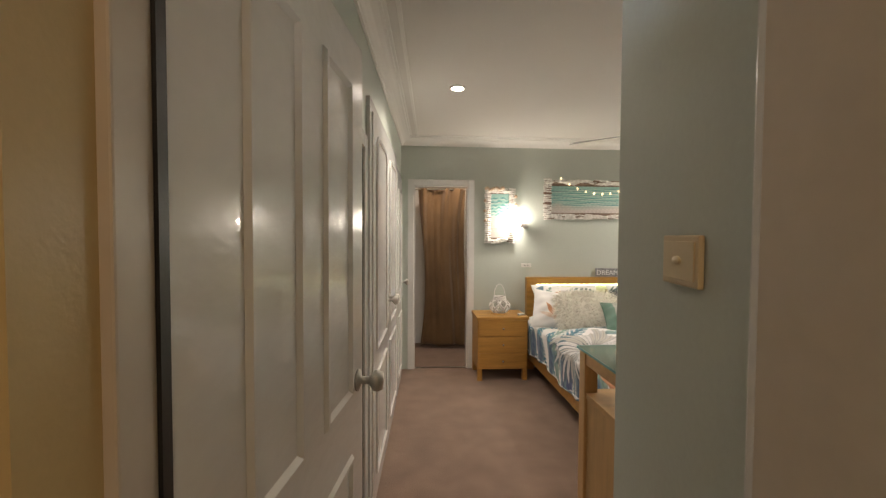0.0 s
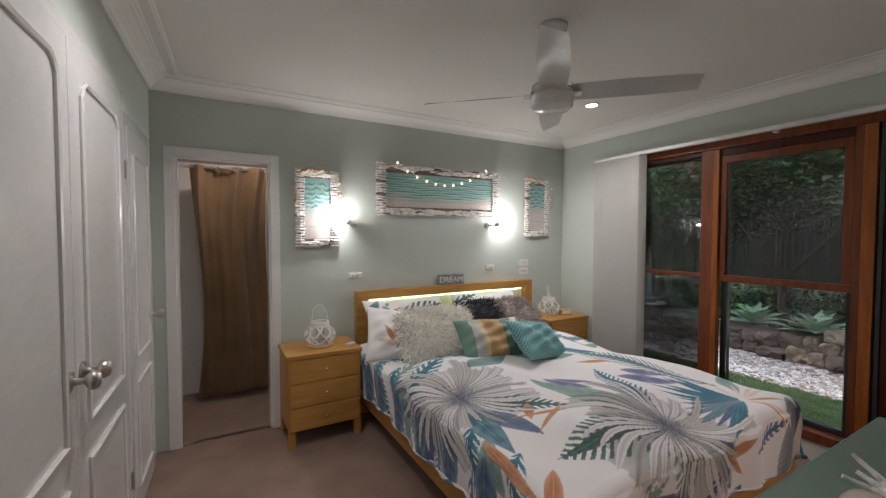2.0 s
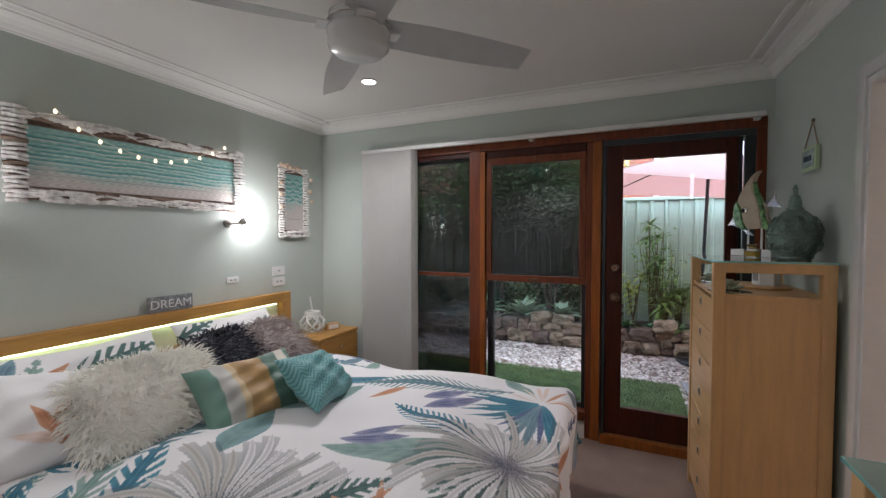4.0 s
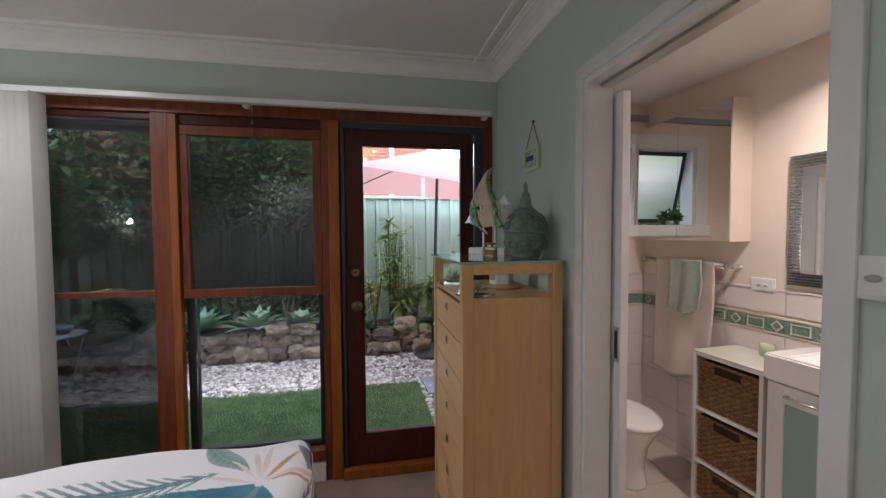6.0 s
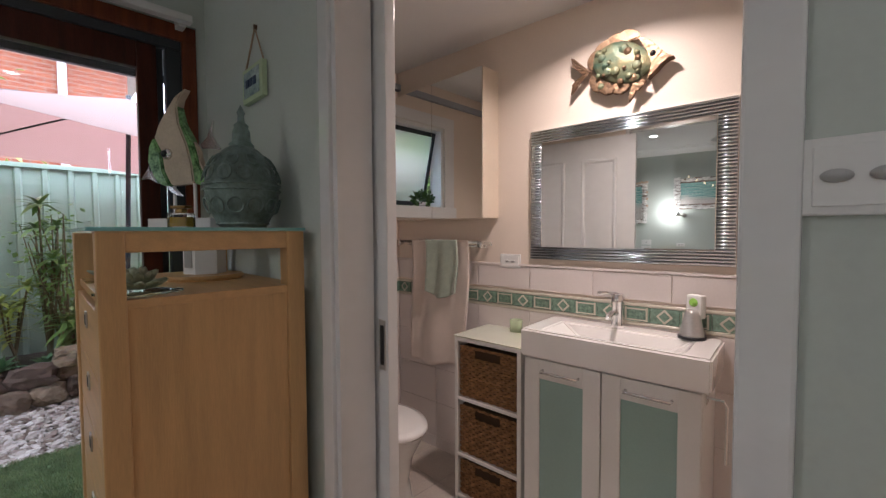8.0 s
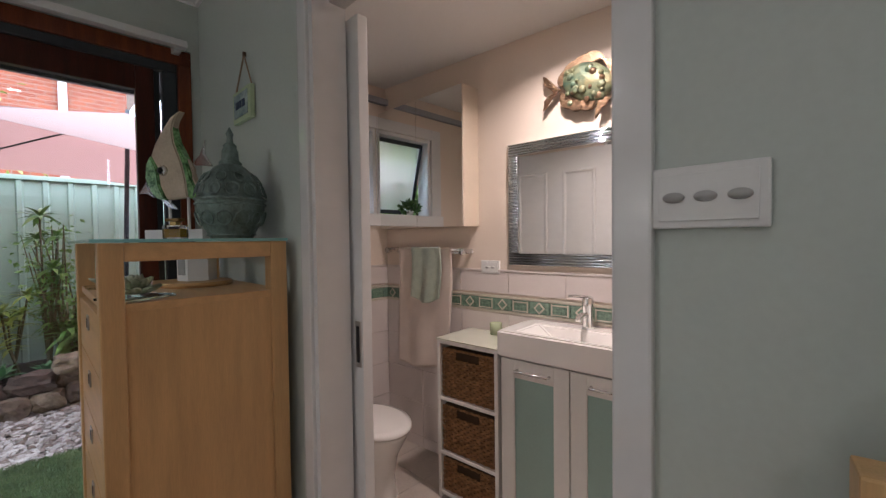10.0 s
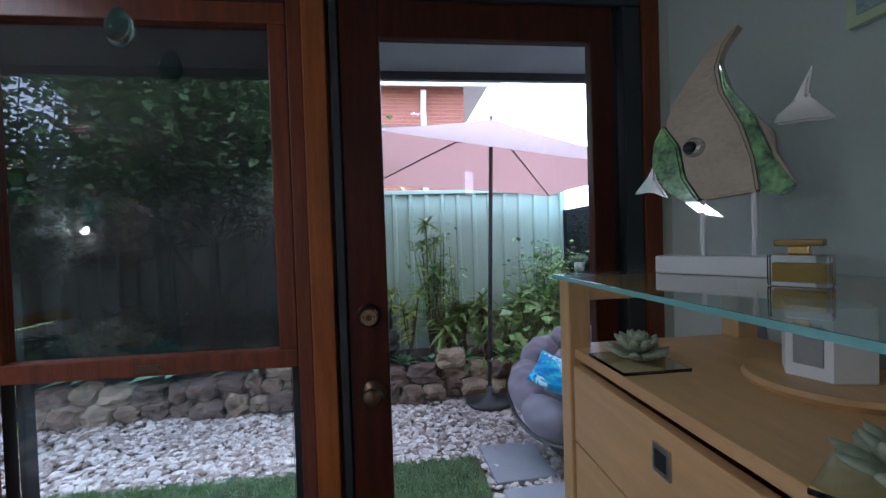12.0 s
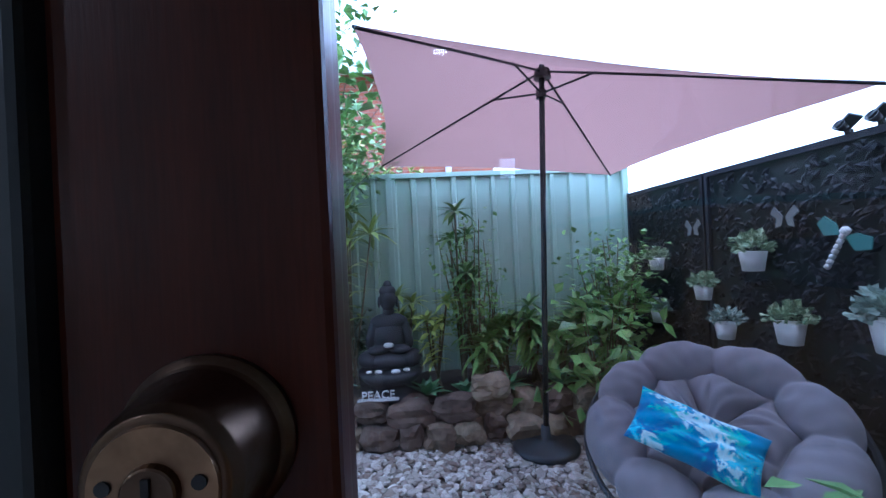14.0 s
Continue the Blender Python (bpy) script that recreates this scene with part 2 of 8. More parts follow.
plan = ((1.008, 0.578), (1.098, 1.068), (1.185, 1.068), (1.185, 1.10), (1.23, 1.10), (1.23, 0.578))
foot, head = [[bm.verts.new((x, y, z)) for x, y in plan] for z in (0.0, 2.5)]
bm.faces.new(foot)
bm.faces.new(head)
for k in range(6):
    bm.faces.new((foot[k], foot[(k + 1) % 6], head[(k + 1) % 6], head[k]))
bmesh.ops.recalc_face_normals(bm, faces=bm.faces[:])
structure("wall_entry", bm, GREEN, "pale green splayed return wall of the entry")
bm = box(-0.10, -0.95, 0, 0, 2.78, CEIL)
o = structure("wall_west", bm, GREEN, "pale sea green wardrobe wall")
o.matrix_world = WEST
bm = slab_with_holes([-0.5, 1.215], [0, 2.5], [(0.33, -0.01, 1.02, 2.08)], 0.12)
bm.transform(Matrix.Translation((0, 0.44, 0)))
structure("wall_hall", bm, mat("hall_paint", (0.62, 0.47, 0.24), 0.35, vary=0.04, scale=1.5, bump=0.02), "glossy cream yellow hall wall")
structure("wall_hall_back", box(-0.6, -1.7, 0, 1.3, -1.6, 2.5), GREEN)
structure("wall_hall_side", box(1.30, -1.6, 0, 1.38, 0.44, 2.5), GREEN)
structure("wall_hall_left", box(-0.68, -1.6, 0, -0.6, 0.44, 2.5), GREEN)
# the small room behind the doorway
structure("wall_closet_left", box(0.42, NORTH_Y + 0.12, 0, 0.50, 6.0, 2.4), mat("closet_paint", (0.62, 0.58, 0.52), 0.7, vary=0.05), "off white closet wall")
structure("wall_closet_back", box(0.42, 5.75, 0, 1.7, 5.83, 2.4), SATIN)
structure("wall_closet_right", box(1.62, NORTH_Y + 0.12, 0, 1.7, 5.75, 2.4), SATIN)
structure("ceiling_closet", box(0.42, NORTH_Y + 0.12, 2.4, 1.7, 5.83, 2.46), CEILING)

COVE = [(0.0, -0.074), (0.014, -0.074), (0.016, -0.064), (0.024, -0.060), (0.034, -0.044), (0.055, -0.027), (0.085, -0.015), (0.10, -0.013), (0.102, -0.004), (0.118, -0.004), (0.122, 0.0)]
CORNICE = mat("cornice_paint", (0.84, 0.83, 0.80), 0.7, vary=0.03, scale=1.0, bump=0.01)
BAND = [(0.165, 0.0), (0.167, -0.008), (0.187, -0.008), (0.189, 0.0)]
for a, b, n in (((0.3, NORTH_Y, CEIL), (EAST_X, NORTH_Y, CEIL), (0, -1, 0)), ((EAST_X, NORTH_Y, CEIL), (EAST_X, SOUTH_Y, CEIL), (-1, 0, 0)),
                ((EAST_X, SOUTH_Y, CEIL), (1.17, SOUTH_Y, CEIL), (0, 1, 0)), ((0.318, 0.95, CEIL), (0.470, 4.65, CEIL), (0.9992, -0.0401, 0))):
    structure("trim_cornice", sweep_profile(COVE, a, b, n), CORNICE, "white coved plaster cornice")
    structure("trim_ceiling_band", sweep_profile(BAND, a, b, n), CORNICE)


def skirting(a, b, n):
    structure("baseboard", sweep_profile([(0, 0.11), (0.006, 0.11), (0.016, 0.095), (0.016, 0.0)], (*a, 0), (*b, 0), (*n, 0)), WHITE, "white painted skirting board")


skirting((1.285, NORTH_Y), (EAST_X, NORTH_Y), (0, -1))
skirting((EAST_X, NORTH_Y), (EAST_X, 2.22), (-1, 0))
skirting((EAST_X, SOUTH_Y), (3.31, SOUTH_Y), (0, 1))
skirting((2.32, SOUTH_Y), (1.17, SOUTH_Y), (0, 1))
skirting((0.50, 4.77), (0.50, 5.75), (1, 0))


def architrave(name, u0, u1, top, m, width=0.066, thick=0.016):
    """Flat door trim on a wall, in the frame m: x along, y out of the wall."""
    bm = box(u0 - width, 0, 0, u0, thick, top + width, 0.004)
    box(u1, 0, 0, u1 + width, thick, top + width, 0.004, bm)
    box(u0, 0, top, u1, thick, top + width, 0.004, bm)
    o = structure(name, bm, WHITE, "white painted door architrave")
    o.matrix_world = m
    return o


architrave("trim_closet_door", -1.215, -0.607, 2.045, pose(0, NORTH_Y, 0, 0, 0, 180))
bm = box(0.607, NORTH_Y - 0.004, 0, 0.622, NORTH_Y + 0.124, 2.045)
box(1.200, NORTH_Y - 0.004, 0, 1.215, NORTH_Y + 0.124, 2.045, 0, bm)
box(0.622, NORTH_Y - 0.004, 2.03, 1.200, NORTH_Y + 0.124, 2.045, 0, bm)
structure("trim_closet_jamb", bm, WHITE)
architrave("trim_bath_door", 2.372, 3.235, 2.11, pose(0, SOUTH_Y, 0), 0.052)
bm = box(2.364, 1.015, 0, 2.374, 1.124, 2.11)
box(3.215, 1.015, 0, 3.235, 1.124, 2.11, 0, bm)
box(2.374, 1.07, 2.085, 3.215, 1.124, 2.11, 0, bm)
structure("trim_bath_jamb", bm, WHITE)
structure("trim_bath_track", box(2.374, 1.018, 2.075, 3.215, 1.068, 2.105), NICKEL, "metal sliding door track")
bm = box(0.30, 0.525, 0, 0.343, 0.588, 2.09, 0.003)
box(1.0, 0.43, 0, 1.03, 0.565, 2.09, 0.003, bm)
box(0.334, 0.43, 2.06, 1.0, 0.565, 2.09, 0.003, bm)
structure("trim_entry_jamb", bm, mat("jamb_paint", (0.62, 0.56, 0.49), 0.35, vary=0.06, scale=2, bump=0.01, fine=30), "cream painted door jamb")
# black strip put in to darken the gap between jamb and door
structure("trim_gap_strip", box(0.3435, 0.582, 0, 0.3485, 0.600, 2.05), BLACK, "black strip for the dark gap at the door jamb")
architrave("trim_entry_door", 0.33, 1.0, 2.06, pose(0, 0.56, 0), 0.05)


def panel_door(w, h, t, panels, parent, material, name="leaf"):
    """A hung door leaf, x along its width, with raised mouldings round its panels on both faces."""
    bm = box(0, 0, 0, w, t, h, 0.003)
    leaf = part(name, bm, material, parent)
    for x0, z0, x1, z1, clip in panels:
        for y, s in ((0, -1), (t, 1)):
            pts = [(x0, z0), (x1, z0), (x1, z1 - clip), (x1 - clip * 0.5, z1 - clip * 0.45), (x1 - clip, z1), (x0 + clip, z1), (x0 + clip * 0.5, z1 - clip * 0.45), (x0, z1 - clip)] if clip else [(x0, z0), (x1, z0), (x1, z1), (x0, z1)]
            mould = bmesh.new()
            offs = ((0.0, 0.0), (0.008, 0.009), (0.018, 0.009), (0.03, 0.0))
            cx, cz = (x0 + x1) / 2, (z0 + z1) / 2
            rings = []
            for inset, out in offs:
                ring = []
                for px, pz in pts:
                    sx = (abs(x1 - x0) / 2 - inset) / (abs(x1 - x0) / 2)
                    sz = (abs(z1 - z0) / 2 - inset) / (abs(z1 - z0) / 2)
                    ring.append(mould.verts.new((cx + (px - cx) * sx, y + s * (out + 0.0005), cz + (pz - cz) * sz)))
                rings.append(ring)
            for a, b in zip(rings, rings[1:]):
                for i in range(len(pts)):
                    mould.faces.new((a[i], a[(i + 1) % len(pts)], b[(i + 1) % len(pts)], b[i]))
            bmesh.ops.recalc_face_normals(mould, faces=mould.faces[:])
            link("panel_moulding", mould, material, leaf)
    return leaf


def knob(parent, m, r=0.03, material=None, label="round satin nickel door knob"):
    rose = lathe([(0.0, 0), (0.032, 0), (0.032, 0.006), (0.012, 0.012), (0.011, 0.035), (0.018, 0.042), (r, 0.052), (r * 1.02, 0.062), (r * 0.85, 0.075), (0.0, 0.08)], 20, False)
    rose.transform(m)
    return part("door_knob", rose, material or NICKEL, parent, label, True)


# entry door, standing open against the wardrobe wall
e0, e1 = Vector((0.345, 0.602, 0)), Vector((0.456, 1.385, 0))
ang = math.degrees(math.atan2(e1.y - e0.y, e1.x - e0.x))
door = thing("door_1", pose(e0.x, e0.y, 0.012, 0, 0, ang), "open glossy white six panel entry door", "door", kind="structure")
panel_door(0.80, 2.03, 0.036, [(0.15, 1.02, 0.355, 1.90, 0), (0.47, 1.02, 0.685, 1.90, 0), (0.15, 0.18, 0.355, 0.86, 0), (0.47, 0.18, 0.685, 0.86, 0)], door, WHITE)
knob(door, pose(0.742, 0, 1.05, 90, 0, 0))
for hz in (0.22, 1.02, 1.78):
    part("hinge", tube([(-0.006, -0.006, hz), (-0.006, -0.006, hz + 0.09)], 0.006, 8), NICKEL, door, "steel butt hinge")

# wardrobe doors and mirror on the west wall (u along the wall from y = 2.0)
TURN_W = WEST @ pose(0, 0, 0, 0, 0, 90)     # x runs along the wall to the north, y is out of the room
wardrobe = thing("door_2", TURN_W, "pair of glossy white panelled wardrobe doors, closed", "wardrobe door", kind="structure")
bm = box(0.23, -0.022, 0, 0.285, -0.001, 2.14, 0.004)
box(1.72, -0.022, 0, 1.775, -0.001, 2.14, 0.004, bm)
box(0.23, -0.022, 2.14, 1.775, -0.001, 2.195, 0.004, bm)
part("architrave", bm, WHITE, wardrobe)
for i, (a, b) in enumerate(((0.288, 1.0), (1.004, 1.716))):
    bm = box(a, -0.030, 0.012, b, -0.001, 2.132, 0.003)
    leaf = part("door_leaf", bm, WHITE, wardrobe)
    for z0, z1, clip in ((0.86, 2.03, 0.055), (0.16, 0.72, 0.0)):
        x0, x1 = a + 0.11, b - 0.11
        pts = [(x0, z0), (x1, z0), (x1, z1 - clip), (x1 - clip * 0.35, z1 - clip * 0.4), (x1 - clip, z1), (x0 + clip, z1), (x0 + clip * 0.35, z1 - clip * 0.4), (x0, z1 - clip)] if clip else [(x0, z0), (x1, z0), (x1, z1), (x0, z1)]
        link("panel_moulding", tube([(px, -0.032, pz) for px, pz in pts], 0.011, 6, closed=True), WHITE, leaf)
    knob(wardrobe, pose(1.0 + (-0.06 if i == 0 else 0.06), -0.030, 1.045, 90, 0, 0))
single = thing("door_3", TURN_W, "closed glossy white panelled closet door", "door", kind="structure")
bm = box(1.80, -0.020, 0, 1.85, -0.001, 2.06, 0.004)
box(2.42, -0.020, 0, 2.47, -0.001, 2.06, 0.004, bm)
box(1.80, -0.020, 2.06, 2.47, -0.001, 2.115, 0.004, bm)
part("architrave", bm, WHITE, single)
bm = box(1.853, -0.026, 0.012, 2.417, -0.001, 2.052, 0.003)
leaf = part("door_leaf", bm, WHITE, single)
for z0, z1 in ((0.86, 1.92), (0.16, 0.72)):
    link("panel_moulding", tube([(1.94, -0.028, z0), (2.33, -0.028, z0), (2.33, -0.028, z1), (1.94, -0.028, z1)], 0.010, 6, closed=True), WHITE, leaf)
knob(single, pose(2.35, -0.026, 1.01, 90, 0, 0))
o = link("hinge", box(1.795, -0.03, 1.78, 1.815, -0.022, 1.87, 0.002), NICKEL, single)
o = link("hinge", box(1.795, -0.03, 0.22, 1.815, -0.022, 0.31, 0.002), NICKEL, single)

wall_mirror = thing("wall_mirror", TURN_W, "tall white framed mirror hung beside the wardrobe doors", "mirror")
bm = box(-0.56, -0.03, 0.12, -0.49, -0.001, 1.96, 0.008)
box(0.03, -0.03, 0.12, 0.10, -0.001, 1.96, 0.008, bm)
box(-0.49, -0.03, 1.89, 0.03, -0.001, 1.96, 0.008, bm)
box(-0.49, -0.03, 0.12, 0.03, -0.001, 0.19, 0.008, bm)
part("mirror_frame", bm, WHITE, wall_mirror, "white painted frame")
bm = box(-0.49, -0.012, 0.19, 0.03, -0.004, 1.89)
part("mirror_glass", bm, MIRROR, wall_mirror)
bm = box(-0.491, -0.018, 0.189, -0.487, -0.004, 1.891)
box(0.027, -0.018, 0.189, 0.031, -0.004, 1.891, 0, bm)
box(-0.487, -0.018, 1.887, 0.027, -0.004, 1.892, 0, bm)
part("inner_edge", bm, CHARCOAL, wall_mirror)

# ---- window wall joinery ----
def timber(name, boxes, material, parent):
    bm = bmesh.new()
    for b in boxes:
        box(*b, 0.004, bm)
    return part(name, bm, material, parent)


X0, X1 = EAST_X - 0.012, EAST_X + 0.09
win = thing("window_1", pose(0, 0, 0), "red stained timber window unit with a sash and a fixed light", "window", kind="structure")
timber("window_frame", [(X0, 2.115, 2.185, X1, 3.98, 2.25), (X0, 3.90, 0.135, X1, 3.975, 2.185), (X0, 3.035, 0.20, X1, 3.125, 2.185),
                        (X0 + 0.004, 2.179, 0.0, X1, 2.219, 2.185), (X0 - 0.02, 2.219, 0.135, X1, 3.90, 0.20)], JARRAH, win)
timber("door_post", [(X0 - 0.006, 2.118, 0.0, X1, 2.1785, 2.184)], LITJARRAH, win)
timber("mullion_cover", [(X0 - 0.006, 2.992, 0.21, X0 + 0.05, 3.034, 2.18)], LITJARRAH, win)
sash = timber("upper_sash", [(X0 + 0.014, 2.222, 1.145, X0 + 0.06, 2.985, 1.195), (X0 + 0.014, 2.222, 2.07, X0 + 0.06, 2.985, 2.125),
                             (X0 + 0.014, 2.222, 1.195, X0 + 0.06, 2.270, 2.07), (X0 + 0.014, 2.945, 1.195, X0 + 0.06, 2.985, 2.07)], JARRAH, win)
timber("low_transom", [(X0 + 0.02, 3.125, 1.165, X0 + 0.06, 3.90, 1.195)], JARRAH, win)
timber("lower_sash", [(X0 + 0.052, 2.93, 0.205, X0 + 0.09, 2.985, 1.143), (X0 + 0.052, 2.222, 0.205, X0 + 0.09, 2.250, 1.143), (X0 + 0.052, 2.250, 0.205, X0 + 0.09, 2.93, 0.245)], BLACK, win)
for y0, z0, y1, z1 in ((2.268, 1.19, 2.947, 2.072), (2.248, 0.24, 2.935, 1.15), (3.12, 1.19, 3.905, 2.19), (3.12, 0.195, 3.905, 1.17)):
    o = part("pane", box(X0 + 0.036, y0, z0, X0 + 0.041, y1, z1), GLASS, win)
    o.visible_shadow = False
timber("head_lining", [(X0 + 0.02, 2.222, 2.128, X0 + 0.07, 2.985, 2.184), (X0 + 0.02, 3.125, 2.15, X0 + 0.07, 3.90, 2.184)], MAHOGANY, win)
SCREEN = bpy.data.materials.new("insect_mesh")
SCREEN.use_nodes = True
sn, sl = SCREEN.node_tree.nodes, SCREEN.node_tree.links
see, mix = sn.new("ShaderNodeBsdfTransparent"), sn.new("ShaderNodeMixShader")
sn["Principled BSDF"].inputs["Base Color"].default_value = (0.004, 0.004, 0.005, 1)
sn["Principled BSDF"].inputs["Roughness"].default_value = 0.9
sn["Principled BSDF"].inputs["Specular IOR Level"].default_value = 0.05
mix.inputs[0].default_value = 0.72
sl.new(see.outputs[0], mix.inputs[1])
sl.new(sn["Principled BSDF"].outputs[0], mix.inputs[2])
sl.new(mix.outputs[0], sn["Material Output"].inputs["Surface"])
o = part("dimming_sheet", box(X0 + 0.078, 2.225, 1.15, X0 + 0.080, 2.985, 2.12), SCREEN, win, "dark woven insect screen")
# No screen here: a see-through dark sheet is added to dim the fixed pane.
DIMSHEET = SCREEN.copy()
DIMSHEET.name = "dimming_mesh"
DIMSHEET.node_tree.nodes[mix.name].inputs[0].default_value = 0.70
part("dimming_sheet", box(X0 + 0.078, 3.128, 0.20, X0 + 0.080, 3.90, 2.15), DIMSHEET, win, "see-through sheet added to darken the fixed pane")
timber("sash_lift", [(X0 + 0.008, 2.57, 1.155, X0 + 0.02, 2.63, 1.175)], BRASS, win)

gdoor = thing("door_4", pose(0, 0, 0), "dark red timber garden door with one tall glass pane", "door", kind="structure")
timber("door_frame", [(X0, 1.158, 2.185, X1, 2.114, 2.25), (X0, 1.158, 0, X1, 1.212, 2.185)], JARRAH, gdoor)
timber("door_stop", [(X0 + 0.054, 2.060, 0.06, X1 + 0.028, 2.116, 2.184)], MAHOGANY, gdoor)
timber("screen_frame", [(X0 + 0.004, 1.214, 2.145, X0 + 0.05, 2.108, 2.182), (X0 + 0.004, 2.086, 0.06, X0 + 0.05, 2.108, 2.143), (X0 + 0.004, 1.214, 0.06, X0 + 0.05, 1.27, 2.143), (X0 + 0.03, 1.275, 0.06, X0 + 0.07, 1.345, 2.143)], CHARCOAL, gdoor)
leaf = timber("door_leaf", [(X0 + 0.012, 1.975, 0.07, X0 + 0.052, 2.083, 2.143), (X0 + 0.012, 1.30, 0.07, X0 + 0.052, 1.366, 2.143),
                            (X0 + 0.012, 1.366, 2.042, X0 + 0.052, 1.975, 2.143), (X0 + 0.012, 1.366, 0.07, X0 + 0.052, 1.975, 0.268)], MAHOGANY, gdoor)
o = link("pane", box(X0 + 0.03, 1.362, 0.262, X0 + 0.035, 1.979, 2.046), GLASS, leaf)
o.visible_shadow = False
timber("sill", [(X0 - 0.03, 1.16, 0.0, X1 + 0.03, 2.114, 0.06)], LITJARRAH, gdoor)
LX, LY = X0 + 0.012, 2.026
lock = lathe([(0, 0), (0.034, 0), (0.034, 0.003), (0.0339, 0.0032), (0.0312, 0.0058), (0.031, 0.006), (0.0301, 0.0078), (0.030, 0.008), (0.0299, 0.0085), (0.0257, 0.0292), (0.0255, 0.030), (0.0252, 0.0305), (0.0237, 0.0335), (0.0235, 0.034), (0.0230, 0.0343), (0.0215, 0.0345), (0.0210, 0.0345), (0, 0.0345)], 48, False)
lock.transform(pose(LX, LY, 1.276, 0, -90, 0))
lock = part("deadlock", lock, BRASS, gdoor, "dark aged brass round deadlock", True)
bm = lathe([(0, 0), (0.0205, 0), (0.0200, 0.0014), (0, 0.0015)], 36, False)
bm.transform(pose(LX - 0.0346, LY, 1.276, 0, -90, 0))
link("face_plate", bm, BRONZEFACE, lock, "worn bronze face plate")
bm = lathe([(0, 0), (0.0090, 0), (0.0085, 0.0022), (0.0078, 0.0026), (0, 0.0027)], 24, False)
bm.transform(pose(LX - 0.0361, LY, 1.276, 0, -90, 0))
link("key_barrel", bm, BRASS, lock)
link("keyhole", box(LX - 0.0396, LY - 0.0012, 1.2705, LX - 0.0386, LY + 0.0012, 1.2815), BLACK, lock)
for sg in (-1, 1):
    bm = lathe([(0, 0), (0.0024, 0), (0.0024, 0.0008), (0, 0.0008)], 12, False)
    bm.transform(pose(LX - 0.0360, LY + sg * 0.0145, 1.278, 0, -90, 0))
    link("pin_hole", bm, BLACK, lock)
kb = lathe([(0, 0), (0.035, 0), (0.034, 0.005), (0.016, 0.012), (0.012, 0.016), (0.012, 0.028), (0.022, 0.036), (0.0275, 0.046), (0.0265, 0.056), (0.016, 0.063), (0, 0.064)], 40, False)
kb.transform(pose(LX, 2.022, 1.062, 0, -90, 0))
part("door_knob", kb, BRASS, gdoor, "aged brass door knob", True)

blind = thing("vertical_blind", pose(0, 0, 0), "white vertical blind drawn open beside the window", "blind")
bm = box(EAST_X - 0.10, 1.19, 2.235, EAST_X - 0.06, 4.12, 2.265, 0.004)
part("head_rail", bm, PLASTIC, blind, "white aluminium head rail")
for i in range(14):
    y = 3.60 + i * 0.037
    vane = bmesh.new()
    w, a = 0.045, radians(62 if i else 12)
    for k in range(5):
        s = (k / 4 - 0.5) * 2
        px, py = EAST_X - 0.08 - w * s * math.cos(a), y + w * s * math.sin(a)
        bow = 0.005 * (1 - s * s)
        vane.verts.new((px - bow, py, 0.05))
        vane.verts.new((px - bow, py, 2.236))
    vane.verts.ensure_lookup_table()
    for k in range(4):
        vane.faces.new((vane.verts[2 * k], vane.verts[2 * k + 2], vane.verts[2 * k + 3], vane.verts[2 * k + 1]))
    bmesh.ops.solidify(vane, geom=vane.faces[:], thickness=0.001)
    part("vane", vane, BLIND, blind)
for y in (1.22, 2.62, 3.98):
    bm = box(EAST_X - 0.062, y - 0.015, 2.225, EAST_X - 0.001, y + 0.015, 2.272, 0.003)
    part("bracket", bm, PLASTIC, blind)

# ---- prints drawn on fine grids ----
def leaf_shape(X, Y, cx, cy, ang, L, W):
    c, s = math.cos(ang), math.sin(ang)
    u, v = (X - cx) * c + (Y - cy) * s, -(X - cx) * s + (Y - cy) * c
    k = np.clip(u / L, 0, 1)
    return u, v, W * np.sin(np.pi * k ** 0.8) * (u > 0) * (u < L)


def feather(C, X, Y, cx, cy, ang, L, W, dark, light, slit=0.0, f=60.0):
    """A watercolour leaf: dark along the midrib, paler to its rim, veined; slit cuts its rim into fingers."""
    bend = 0.25 * np.sin((X + Y) * 4)
    u, v, w = leaf_shape(X, Y + bend * 0.06, cx, cy, ang, L, W)
    rim = np.abs(v) / (w + 1e-6)
    inside = np.abs(v) < w
    band = 0.5 + 0.5 * np.sin((u - 1.1 * np.abs(v)) * f + 0.6 * np.sin(u * 37))
    if slit:
        inside &= (band > slit * 2.2) | (rim < 0.30)
    wash = 0.5 + 0.5 * np.sin(u * 19 + 5 * np.sin(v * 31 + cx * 9))
    t = np.clip(0.06 + 0.44 * rim + 0.20 * band + 0.26 * wash * rim, 0, 1)[..., None]
    col = np.array(dark) * (1 - t) + np.array(light) * t
    mid = (np.abs(v) < 0.0035) & inside
    C[inside] = col[inside]
    C[mid] = 0.5 * np.array(light) + 0.5 * col[mid]


def leaf_to(C, X, Y, a, b, W, dark, light, slit=0.0, f=120.0):
    feather(C, X, Y, a[0], a[1], math.atan2(b[1] - a[1], b[0] - a[0]), math.dist(a, b), W, dark, light, slit, f)


def fan(C, X, Y, cx, cy, start, end, n, R, tones, seed):
    """Slender blades spread over an angle, as on a cut palm frond."""
    rng = random.Random(seed)
    for i in range(n):
        a = start + (end - start) * (i + rng.uniform(-0.3, 0.3)) / (n - 1)
        d, l = tones[rng.randrange(len(tones))]
        r = R * rng.uniform(0.72, 1.0)
        feather(C, X, Y, cx + 0.02 * math.cos(a), cy + 0.02 * math.sin(a), a, r, r * rng.uniform(0.035, 0.055), d, l, 0.0, 40)


